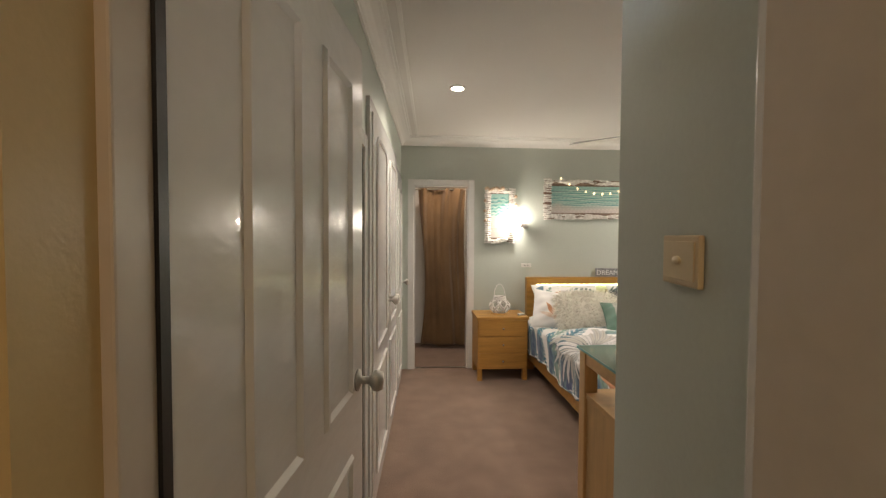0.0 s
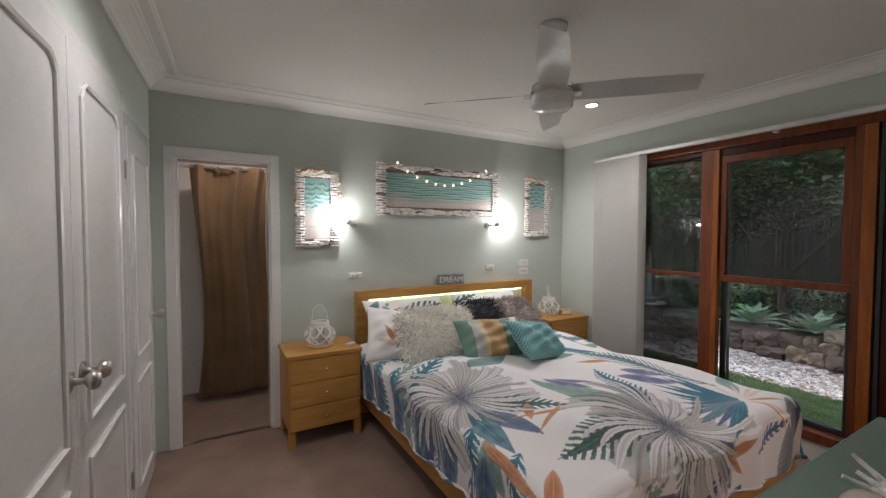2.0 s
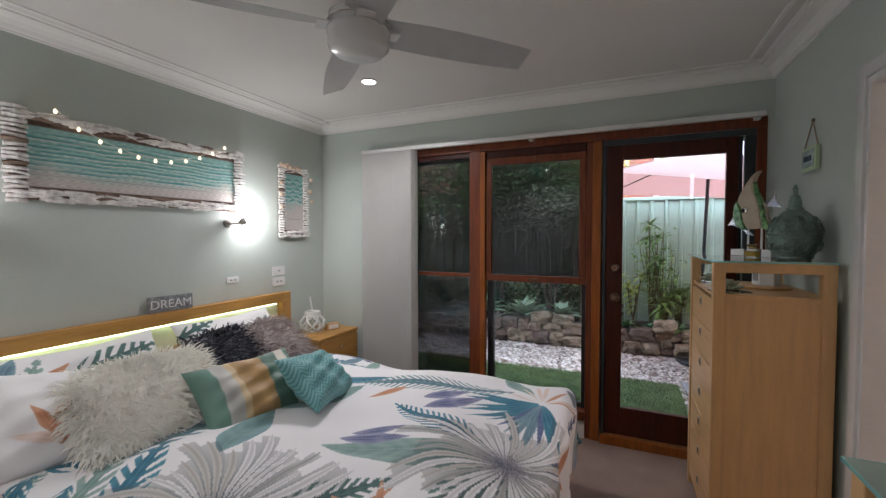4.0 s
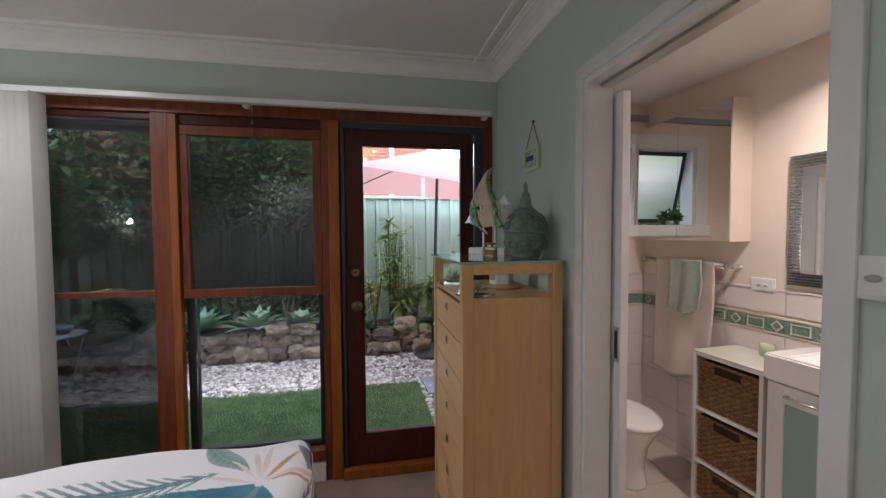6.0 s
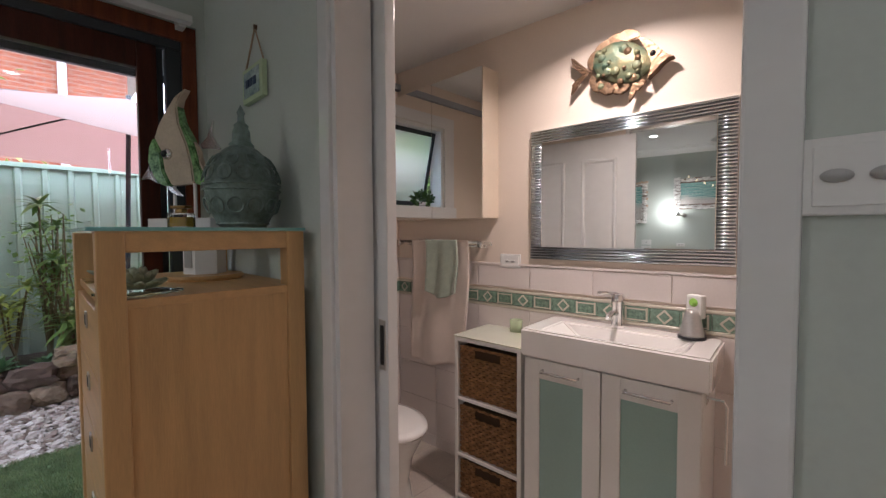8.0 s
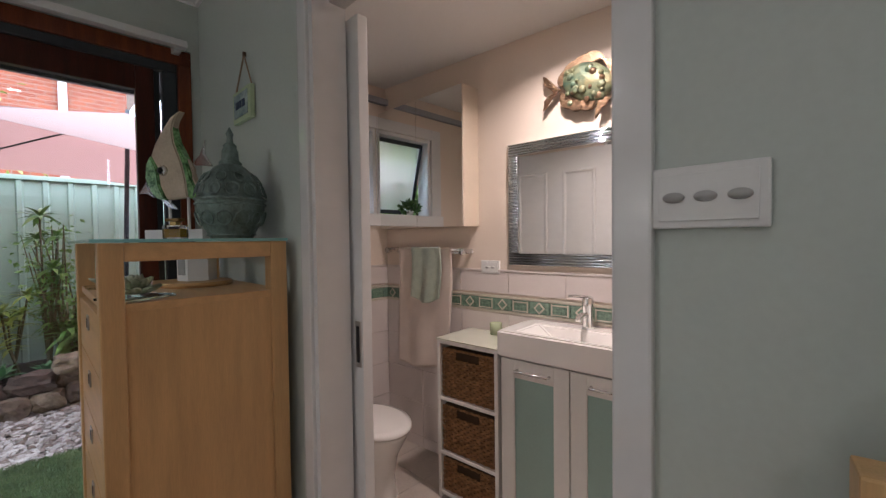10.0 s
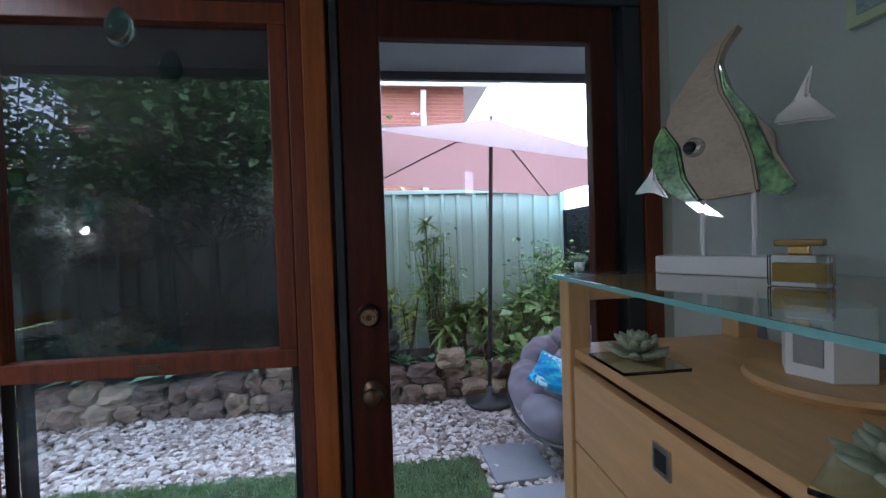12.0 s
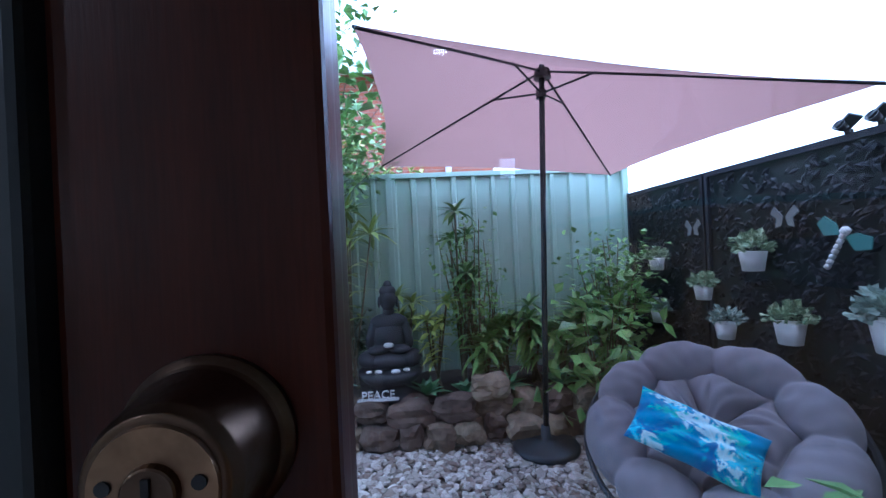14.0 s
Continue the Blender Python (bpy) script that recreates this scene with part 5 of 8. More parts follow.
plaque = thing("hanging_plaque", pose(3.72, SOUTH_Y, 1.885, 0, 0, 180), "small beach photo plaque hung on a cord", "picture")
part("board", box(-0.085, 0.001 - 0.022, -0.058, 0.085, -0.004, 0.058, 0.002), mat("lime_board", (0.50, 0.60, 0.38), 0.6), plaque, "pale lime painted board")
part("photo", box(-0.066, -0.0245, -0.042, 0.066, -0.0225, 0.042), mat("sea_photo", (0.10, 0.28, 0.42), 0.4, vary=0.6, scale=22, second=(0.55, 0.66, 0.62)), plaque, "blue sea photo")
for bx in (-0.03, 0.0, 0.032):
    part("bar", box(bx - 0.012, -0.027, -0.012, bx + 0.012, -0.0248, 0.014), mat("navy_ink", (0.03, 0.05, 0.10), 0.6), plaque)
part("cord", tube([(-0.08, -0.012, 0.055), (0, -0.008, 0.185), (0.08, -0.012, 0.055)], 0.003, 6), mat("jute", (0.33, 0.23, 0.15), 0.9), plaque, "jute cord")
part("nail", box(-0.004, -0.012, 0.18, 0.004, -0.001, 0.195), BRASS, plaque)

# ---- things on the dresser ----
DTOP = 1.0875
def demijohn(m):
    root = thing("demijohn", m, "large teal recycled glass bottle with a rope band", "bottle", "teal bottles")
    part("glass_body", lathe([(0.0, 0.004), (0.085, 0.004), (0.096, 0.02), (0.098, 0.17), (0.094, 0.21), (0.075, 0.245), (0.040, 0.268), (0.033, 0.285), (0.033, 0.30), (0.046, 0.335), (0.049, 0.345), (0.044, 0.345), (0.029, 0.302), (0.028, 0.285), (0.036, 0.272), (0.070, 0.248), (0.089, 0.21), (0.092, 0.17), (0.091, 0.022), (0.0, 0.012)], 32, False), TEALGLASS, root, "", True)
    for k in range(9):
        part("rope_turn", tube([(0.101 * math.cos(a * math.pi / 12), 0.101 * math.sin(a * math.pi / 12), 0.075 + k * 0.0095 + 0.002 * math.sin(a * 1.7)) for a in range(24)], 0.0055, 5, closed=True), JUTE, root)


JUTE = mat("jute_rope", (0.36, 0.27, 0.17), 0.95, vary=0.3, scale=60, bump=0.4)
demijohn(pose(1.365, 1.235, DTOP) @ Matrix.Diagonal((0.84, 0.84, 0.84, 1)))
demijohn(pose(1.98, 1.25, DTOP) @ Matrix.Diagonal((0.90, 0.90, 0.90, 1)))
shell_big = thing("sea_shell", pose(1.60, 1.46, DTOP, 0, 0, 25), "smooth white cowrie shell on the dresser", "shell")
bm = bmesh.new()
bmesh.ops.create_uvsphere(bm, u_segments=20, v_segments=14, radius=1)
for v in bm.verts:
    v.co = Vector((v.co.x * 0.065 * (1 - 0.25 * v.co.x), v.co.y * 0.036, v.co.z * 0.03 + 0.03))
part("shell_body", bm, mat("porcelain_shell", (0.62, 0.56, 0.47), 0.15, vary=0.1, coat=0.5), shell_big, "", True)
coral = thing("coral_branch", pose(1.72, 1.46, DTOP), "pale branching coral piece", "ornament")
rngc = random.Random(9)
for i in range(14):
    a, el = rngc.uniform(0, 6.28), rngc.uniform(0.15, 0.9)
    L = rngc.uniform(0.05, 0.10)
    part("branch", tube([(0, 0, 0.012), (L * 0.5 * math.cos(a), L * 0.5 * math.sin(a), 0.012 + L * 0.3 * el), (L * math.cos(a + 0.3), L * math.sin(a + 0.3), 0.012 + L * el)], 0.008, 6, 0.45), SHELLWHITE, coral)
block = thing("wooden_block", pose(2.115, 1.20, DTOP, 0, 0, 8), "small pale wooden block on the dresser", "ornament")
part("block_body", box(-0.022, -0.022, 0, 0.022, 0.022, 0.10, 0.003), BEECH, block)

# ---- curtain in the closet doorway ----
curtain = thing("curtain", pose(0.98, 5.42, 0), "brown eyelet curtain hanging behind the doorway", "curtain")


def hanging(U, V):
    w = 0.62 - 0.08 * np.sin(V * 3.1) - 0.03 * (1 - V)
    x = (U - 0.5) * w + 0.015 + 0.025 * np.sin(V * 5)
    y = (0.030 * np.sin(U * 17 + 3.0 * np.sin(V * 2.6) + 1.5 * np.sin(U * 9)) + 0.012 * np.sin(U * 41 + 4 * np.sin(V * 3.3))) * (0.5 + 0.5 * V) + 0.03 * np.sin(V * 5 + U * 7)
    return x, y, 0.06 + V * 2.05 + 0.012 * np.sin(U * 11) * (1 - V)


o = sheet(120, 60, hanging, None, "cloth", CURTAIN, curtain)
o.modifiers.new("thickness", "SOLIDIFY").thickness = 0.003
part("rod", tube([(-0.42, 0, 2.09), (0.62, 0, 2.09)], 0.011, 10), CHROME, curtain, "chrome curtain rod")
for i in range(4):
    t = tube([(0.022 * math.cos(k * math.pi / 8), 0, 0.022 * math.sin(k * math.pi / 8)) for k in range(16)], 0.005, 5, closed=True)
    t.transform(pose(-0.24 + 0.14 * i, 0.0, 2.085, 0, 0, 60))
    part("eyelet", t, CHROME, curtain)
structure("threshold_strip", box(0.62, NORTH_Y + 0.01, 0.0, 1.20, NORTH_Y + 0.05, 0.006), NICKEL)

# ---- glass charm hanging in the window ----
charm = thing("glass_charm", pose(4.215, 2.58, 0), "blue glass charm hanging on a bead string", "ornament")
part("bead_string", tube([(0, 0, 2.245), (0, 0, 2.06)], 0.0022, 5), CLEAR, charm)
bm = lathe([(0.0, 1.955), (0.022, 1.965), (0.034, 1.99), (0.032, 2.02), (0.016, 2.045), (0.0, 2.055)], 14, False)
bm.transform(Matrix.Diagonal((0.35, 1, 1, 1)))
part("pendant", bm, TEALGLASS, charm, "", True)
for z in (2.09, 2.13, 2.17, 2.21):
    b = bmesh.new()
    bmesh.ops.create_icosphere(b, subdivisions=1, radius=0.006)
    b.transform(Matrix.Translation((0, 0, z)))
    part("bead", b, CLEAR, charm)

# ---- bathroom ----
PEACHW = mat("bath_paint", (0.76, 0.66, 0.56), 0.55, vary=0.04, scale=1.5, bump=0.02)
TILE = mat("white_wall_tile", (0.70, 0.64, 0.61), 0.16, vary=0.05, scale=2, bump=0.01, coat=0.3)
FLOORT = mat("bath_floor_tile", (0.50, 0.44, 0.38), 0.3, vary=0.15, scale=3, bump=0.04)
GROUT = mat("grout", (0.45, 0.42, 0.38), 0.9)
CERAMIC = mat("white_ceramic", (0.80, 0.78, 0.75), 0.08, vary=0.02, bump=0, coat=0.6)
CABWHITE = mat("white_melamine", (0.74, 0.73, 0.70), 0.3, vary=0.03, bump=0.01)
FROST = mat("frosted_green_glass", (0.30, 0.44, 0.40), 0.25, vary=0.05, scale=3, bump=0.02, coat=0.3)
BX_L, BX_R, BACK_Y, BCEIL = 2.05, 4.45, -0.15, 2.44

back = structure("wall_bath_back", box(BX_L - 0.1, BACK_Y - 0.1, 0, BX_R, BACK_Y, BCEIL), PEACHW, "warm white bathroom wall, tiled to waist height")
structure("wall_bath_end", box(BX_L - 0.1, BACK_Y - 0.14, 0, BX_L, SOUTH_Y - 0.10, BCEIL), PEACHW)
structure("ceiling_bath", box(BX_L - 0.1, BACK_Y - 0.25, BCEIL, BX_R, SOUTH_Y - 0.10, BCEIL + 0.05), CEILING)
bm = slab_with_holes([BACK_Y - 0.1, SOUTH_Y - 0.06], [0, BCEIL], [(0.01, 1.56, 0.52, 2.15)], 0.12)
bm.transform(pose(BX_R, 0, 0, 0, 0, 90) @ Matrix.Diagonal((1, -1, 1, 1)))
bmesh.ops.recalc_face_normals(bm, faces=bm.faces[:])
side = structure("wall_bath_window", bm, PEACHW, "warm white bathroom window wall")
structure("bath_side_lining", box(2.05, 1.0155, 0, 2.355, 1.0185, BCEIL), PEACHW)
structure("bath_side_lining", box(3.24, 1.0155, 0, 4.449, 1.0185, BCEIL), PEACHW)
bath_floor = structure("floor_bath", box(BX_L, BACK_Y - 0.14, 0.0, BX_R, 1.018, 0.004), GROUT, "beige tiled bathroom floor")

# wall tiles, one mesh shared by alike pieces
shared = {}


def tile_piece(parent, name, w, t, h, m, material):
    key = (name, round(w, 4), round(h, 4), material.name)
    if key not in shared:
        bm = box(0, -t, 0, w, 0, h, 0.0015, None, 1)
        me = bpy.data.meshes.new(name)
        bm.to_mesh(me)
        bm.free()
        me.materials.append(material)
        shared[key] = me
    ob = new(name, shared[key])
    ob.parent = parent
    ob.matrix_basis = m
    return ob


BANDGREEN = mat("band_green", (0.16, 0.25, 0.19), 0.25, vary=0.5, scale=60, bump=0.02, coat=0.3)
BANDCREAM = mat("band_cream", (0.62, 0.58, 0.48), 0.25, vary=0.05, bump=0)
rows = [(0.005, 0.072), (0.079, 0.220), (0.301, 0.220), (0.523, 0.220), (0.745, 0.220), (1.078, 0.118)]
DARKGREEN = mat("band_dark_green", (0.05, 0.10, 0.07), 0.25, vary=0.3, scale=60, bump=0)
for parent, base, length in ((back, pose(BX_R - 0.003, BACK_Y + 0.002, 0, 0, 0, 180), 2.39), (side, pose(BX_R - 0.0095, BACK_Y + 0.012, 0, 0, 0, 90), 1.15)):
    n = int(length / 0.33) + 1
    for z, h in rows:
        for i in range(n):
            w = min(0.327, length - i * 0.33)
            if w > 0.02:
                tile_piece(parent, "tile", w, 0.007, h, base @ pose(i * 0.33, 0, z), TILE)
    n = int(length / 0.112)
    for i in range(n):
        u = i * 0.112
        tile_piece(parent, "border_tile", 0.110, 0.008, 0.066, base @ pose(u, 0, 0.984), BANDGREEN)
        if i % 2 == 0:
            for out, size, skin in ((0.0085, 0.046, BANDCREAM), (0.0105, 0.030, BANDGREEN)):
                tile_piece(parent, "diamond_inlay", size, 0.002, size, base @ pose(u + 0.055, -out, 1.017, 0, 45, 0) @ pose(-size / 2, 0, -size / 2), skin)
        else:
            for du in (0.008, 0.094):
                tile_piece(parent, "diamond_inlay", 0.008, 0.002, 0.060, base @ pose(u + du, -0.0085, 0.987), BANDCREAM)
            for dz in (0.005, 0.053):
                tile_piece(parent, "diamond_inlay", 0.094, 0.002, 0.006, base @ pose(u + 0.008, -0.0107, 0.984 + dz), BANDCREAM)
    for z in (0.968, 1.053):
        tile_piece(parent, "trim_tile", length, 0.009, 0.013, base @ pose(0, 0, z), BANDCREAM)
    tile_piece(parent, "cap_tile", length, 0.010, 0.012, base @ pose(0, 0, 1.198), TILE)
for i in range(9):
    for j in range(5):
        w, d = min(0.296, BX_R - (BX_L + i * 0.3) - 0.004), min(0.296, 1.018 - (BACK_Y + j * 0.3) - 0.004)
        if w > 0.03 and d > 0.03:
            key = ("ft", round(w, 3), round(d, 3))
            if key not in shared:
                bm = box(0, 0, 0, w, d, 0.004, 0.0015, None, 1)
                me = bpy.data.meshes.new("floor_tile")
                bm.to_mesh(me)
                bm.free()
                me.materials.append(FLOORT)
                shared[key] = me
            ob = new("floor_tile", shared[key])
            ob.parent = bath_floor
            ob.matrix_basis = pose(BX_L + i * 0.3 + 0.002, BACK_Y + j * 0.3 + 0.002, 0.003)

# window with a tilted frosted sash
bw = thing("window_2", pose(0, 0, 0), "white bathroom window with a frosted pane pushed open", "window", kind="structure")
bm = bmesh.new()
for b in ((4.435, -0.11, 1.51, 4.449, 0.01, 2.23), (4.435, 0.52, 1.51, 4.449, 0.62, 2.23), (4.435, 0.01, 2.15, 4.449, 0.52, 2.23), (4.41, -0.11, 1.48, 4.47, 0.62, 1.562),
          (4.45, 0.01, 1.562, 4.57, 0.035, 2.15), (4.45, 0.495, 1.562, 4.57, 0.52, 2.15), (4.45, 0.035, 2.125, 4.57, 0.495, 2.15)):
    box(*b, 0.003, bm)
part("window_frame", bm, SATIN, bw)
TILT = pose(4.51, 0, 2.12, 0, -14, 0) @ pose(0, 0, -0.55)
sash = bmesh.new()
for b in ((-0.01, 0.04, 0.0, 0.01, 0.49, 0.03), (-0.01, 0.04, 0.52, 0.01, 0.49, 0.55), (-0.01, 0.04, 0.03, 0.01, 0.065, 0.52), (-0.01, 0.465, 0.03, 0.01, 0.49, 0.52)):
    box(*b, 0.002, sash)
sash.transform(TILT)
part("sash", sash, CHARCOAL, bw)
bm = box(-0.003, 0.06, 0.025, 0.003, 0.47, 0.525)
bm.transform(TILT)
o = part("pane", bm, glass("rippled_glass", (0.80, 0.95, 0.92), 0.35), bw, "rippled frosted glass")
o.visible_shadow = False
part("latch", tube([(4.45, 0.22, 1.57), (4.42, 0.26, 1.585), (4.41, 0.30, 1.582)], 0.006, 6), CHROME, bw)
LEAF = mat("house_plant_leaf", (0.06, 0.14, 0.035), 0.5, vary=0.4, scale=12, bump=0.03)


def tuft(name, m, label, r, n, material, pot=None, seed=1, category="plant", leaf=(0.5, 0.2)):
    """A pot of small leaves."""
    root = thing(name, m, label, category)
    rng = random.Random(seed)
    z0 = 0.0
    if pot:
        pr, ph, pm = pot
        part("pot", lathe([(0, 0), (pr * 0.75, 0), (pr, ph), (pr * 0.92, ph), (pr * 0.85, ph - 0.01), (0, ph - 0.012)], 18, False), pm, root, "", True)
        z0 = ph - 0.01
    verts, faces = [], []
    for i in range(n):
        a, el = rng.uniform(0, 6.283), math.asin(rng.uniform(0.05, 1.0))
        d = Vector((math.cos(a) * math.cos(el), math.sin(a) * math.cos(el), math.sin(el)))
        c = d * r * rng.uniform(0.45, 1.0) + Vector((0, 0, z0 + 0.1 * r))
        t = (d + Vector((rng.uniform(-.8, .8), rng.uniform(-.8, .8), rng.uniform(-.4, .6)))).normalized()
        s = t.cross(Vector((rng.uniform(-1, 1), rng.uniform(-1, 1), rng.uniform(-1, 1)))).normalized()
        L, W = r * leaf[0] * rng.uniform(0.7, 1.2), r * leaf[1] * rng.uniform(0.7, 1.2)
        nn = t.cross(s) * W * 0.4
        k = len(verts)
        for p in (c, c + t * L * 0.5 + s * W - nn, c + t * L, c + t * L * 0.5 - s * W - nn, c + t * L * 0.5):
            verts.append(tuple(p))
        faces += [(k, k + 1, k + 4), (k + 1, k + 2, k + 4), (k + 2, k + 3, k + 4), (k + 3, k, k + 4)]
    me = bpy.data.meshes.new("foliage")
    me.from_pydata(verts, [], faces)
    me.materials.append(material)
    ob = new("foliage", me)
    ob.parent = root
    return root


tuft("potted_plant", pose(4.425, 0.28, 1.563), "small green artificial plant on the window sill", 0.075, 130, LEAF, (0.03, 0.03, SATIN), 3)

# mirror cabinet, rail, towels
cab = thing("mirror_cabinet", pose(0, 0, 0), "wall cabinet with two mirror doors and a beige side", "bathroom cabinet")
part("body", box(3.655, BACK_Y + 0.001, 1.455, 4.425, -0.002, 2.245, 0.002), mat("cabinet_side", (0.66, 0.56, 0.44), 0.4, vary=0.05), cab)
for a, b in ((3.656, 4.037), (4.039, 4.424)):
    part("mirror_door", box(a, 0.0, 1.457, b, 0.006, 2.243), MIRROR, cab)
rail = thing("towel_rail", pose(0, 0, 0), "chrome double towel rail fixed under the cabinet", "towel rail")
part("bar", tube([(3.70, -0.05, 1.322), (4.42, -0.05, 1.322)], 0.009, 10), CHROME, rail, "", True)
part("bar", tube([(3.70, -0.09, 1.300), (4.42, -0.09, 1.300)], 0.007, 10), CHROME, rail, "", True)
for x in (3.71, 4.41):
    bm = lathe([(0, 0), (0.028, 0), (0.028, 0.008), (0.014, 0.014), (0.013, 0.095), (0.020, 0.100), (0.020, 0.112), (0, 0.116)], 18, False)
    bm.transform(pose(x, BACK_Y + 0.0, 1.312, -90, 0, 0))
    part("bracket", bm, CHROME, rail, "", True)


def towel(x0, x1, y, z0, z1, material, label, seed):
    root = thing("towel", pose(0, 0, 0), label, "towel")

    def hang(U, V):
        return x0 + (x1 - x0) * (U + 0.03 * np.sin(V * 5 + seed)), y + 0.012 * np.sin(U * 12 + seed + 1.5 * V) * (1 - V * 0.8), z0 + (z1 - z0) * V + 0.02 * np.sin(U * 5 + seed) * (1 - V)
    o = sheet(40, 40, hang, None, "cloth", material, root)
    md = o.modifiers.new("thickness", "SOLIDIFY")
    md.thickness = 0.012
    return root


towel(3.80, 4.27, -0.045, 0.58, 1.332, mat("cream_towel", (0.66, 0.57, 0.50), 0.95, vary=0.1, bump=0.3, fine=200, sheen=0.4), "cream bath towel over the rail", 1)
towel(3.86, 4.11, -0.022, 1.01, 1.336, mat("sage_towel", (0.36, 0.42, 0.34), 0.95, vary=0.2, scale=30, bump=0.3, fine=200, sheen=0.4), "sage green hand towel over the rail", 2)

# big mirror with a ribbed frame
RIBBED = mat("ribbed_silver", (0.58, 0.65, 0.72), 0.16, 1.0, vary=0.03, bump=0)
bm_mirror = thing("bathroom_mirror", pose(0, 0, 0), "mirror in a wide ribbed silver frame over the basin", "mirror")
MX0, MX1, MZ0, MZ1, RIM = 2.585, 3.447, 1.24, 1.886, 0.062
part("backing", box(MX0, BACK_Y + 0.001, MZ0, MX1, BACK_Y + 0.012, MZ1), SATIN, bm_mirror)
part("mirror_glass", box(MX0 + RIM, BACK_Y + 0.012, MZ0 + RIM, MX1 - RIM, BACK_Y + 0.030, MZ1 - RIM, 0.004), MIRROR, bm_mirror)
z = MZ0 + 0.006
while z < MZ1 - 0.004:
    inside = MZ0 + RIM < z < MZ1 - RIM
    for a, b in (((MX0, MX0 + RIM), (MX1 - RIM, MX1)) if inside else ((MX0, MX1),)):
        part("frame_rib", tube([(a, BACK_Y + 0.017, z), (b, BACK_Y + 0.017, z)], 0.0058, 8), RIBBED, bm_mirror, "", True)
    z += 0.0135
bath_socket = plate("wall_socket", pose(3.575, BACK_Y + 0.001, 1.222, 0, 0, 180), 0.125, 0.076, "white double socket above the tile line", 2, category="socket")

# metal fish above the mirror
mf = thing("metal_fish", pose(3.01, BACK_Y + 0.034, 2.09, 0, 0, 180), "bronze and turquoise metal fish wall ornament", "wall ornament")
BRONZE = mat("bronze_leaf", (0.26, 0.17, 0.105), 0.42, 0.85, vary=0.5, scale=24, bump=0.3, fine=60)
TURQ = mat("turquoise_patina", (0.03, 0.17, 0.14), 0.45, 0.3, vary=0.4, scale=13, bump=0.25, fine=40, second=(0.24, 0.21, 0.10))
bm = bmesh.new()
bmesh.ops.create_uvsphere(bm, u_segments=36, v_segments=20, radius=1)
for v in bm.verts:
    nip = 1 - 0.40 * max(0, v.co.x) ** 2
    v.co = Vector((v.co.x * 0.130 + 0.010, v.co.y * 0.028, v.co.z * 0.092 * nip + 0.020 - 0.03 * v.co.x))
part("body", bm, TURQ, mf, "turquoise patina body", True)
part("head", plate_shape([(0.075, 0.105), (0.120, 0.082), (0.155, 0.042), (0.185, 0.004), (0.214, -0.012), (0.180, -0.022), (0.150, -0.052), (0.115, -0.080), (0.130, -0.02), (0.110, 0.04)], 0.040), BRONZE, mf, "bronze beaked head")
for sgn in (1, -1):
    lobe = plate_shape([(-0.118, 0.012), (-0.150, 0.022 + 0.016 * sgn), (-0.205, 0.016 + 0.078 * sgn), (-0.222, 0.016 + 0.088 * sgn), (-0.212, 0.016 + 0.040 * sgn), (-0.165, 0.010)], 0.012)
    part("tail_lobe", lobe, BRONZE, mf)
    for k in range(3):
        f = 0.3 + 0.2 * k
        part("tail_ray", tube([(-0.135, -0.006, 0.016 + 0.006 * sgn), (-0.19, -0.009, 0.016 + 0.078 * f * sgn), (-0.213, -0.006, 0.016 + 0.088 * f * sgn + 0.018 * sgn)], 0.0026, 5), BRONZE, mf)
# overlapping wavy fin leaves along the back and the belly
for s_, spots in ((1, ((-0.115, 0.070, 62), (-0.075, 0.106, 38), (-0.020, 0.126, 14), (0.035, 0.128, -8))), (-1, ((-0.105, -0.050, 128), (-0.060, -0.078, 152), (-0.005, -0.090, 174)))):
    for k, (px, pz, turn) in enumerate(spots):
        f = plate_shape([(-0.046, -0.016), (-0.040, 0.010), (-0.016, 0.024), (0.014, 0.021), (0.040, 0.006), (0.050, -0.016), (0.0, -0.030)], 0.020)
        f.transform(pose(px, 0.002 - 0.003 * (k % 2), pz, 0, -turn, 0))
        part("fin_leaf", f, BRONZE, mf)
for px, pz, turn, ln in ((0.070, -0.082, 18, 0.085), (0.100, -0.075, 32, 0.055)):
    f = plate_shape([(-0.014, 0.0), (-0.012, -ln * 0.7), (-0.002, -ln), (0.010, -ln * 0.65), (0.016, 0.0)], 0.012)
    f.transform(pose(px, -0.008, pz, 0, turn, 0))
    part("side_fin", f, BRONZE, mf)
rf = random.Random(5)
for i in range(22):
    rr = rf.uniform(0.010, 0.022)
    bm = lathe([(0, 0), (rr, 0), (rr * 0.8, 0.006), (0, 0.008)], 9, False)
    px, pz = rf.uniform(-0.10, 0.085), rf.uniform(-0.065, 0.085)
    hh = 0.030 * math.sqrt(max(0.02, 1 - ((px - 0.006) / 0.142) ** 2 - ((pz - 0.018) / 0.108) ** 2))
    bm.transform(pose(px, -hh + 0.003, pz, 90, rf.uniform(-25, 25), 0))
    part("scale_disc", bm, BRONZE if i % 4 == 0 else TURQ, mf, "", True)
bm = lathe([(0, 0), (0.012, 0), (0.009, 0.006), (0, 0.008)], 12, False)
bm.transform(pose(0.135, -0.020, 0.02, 90, 0, 0))
part("eye", bm, BLACK, mf, "", True)
part("mount", box(-0.02, 0.0, -0.02, 0.02, 0.0335, 0.02), BRONZE, mf)

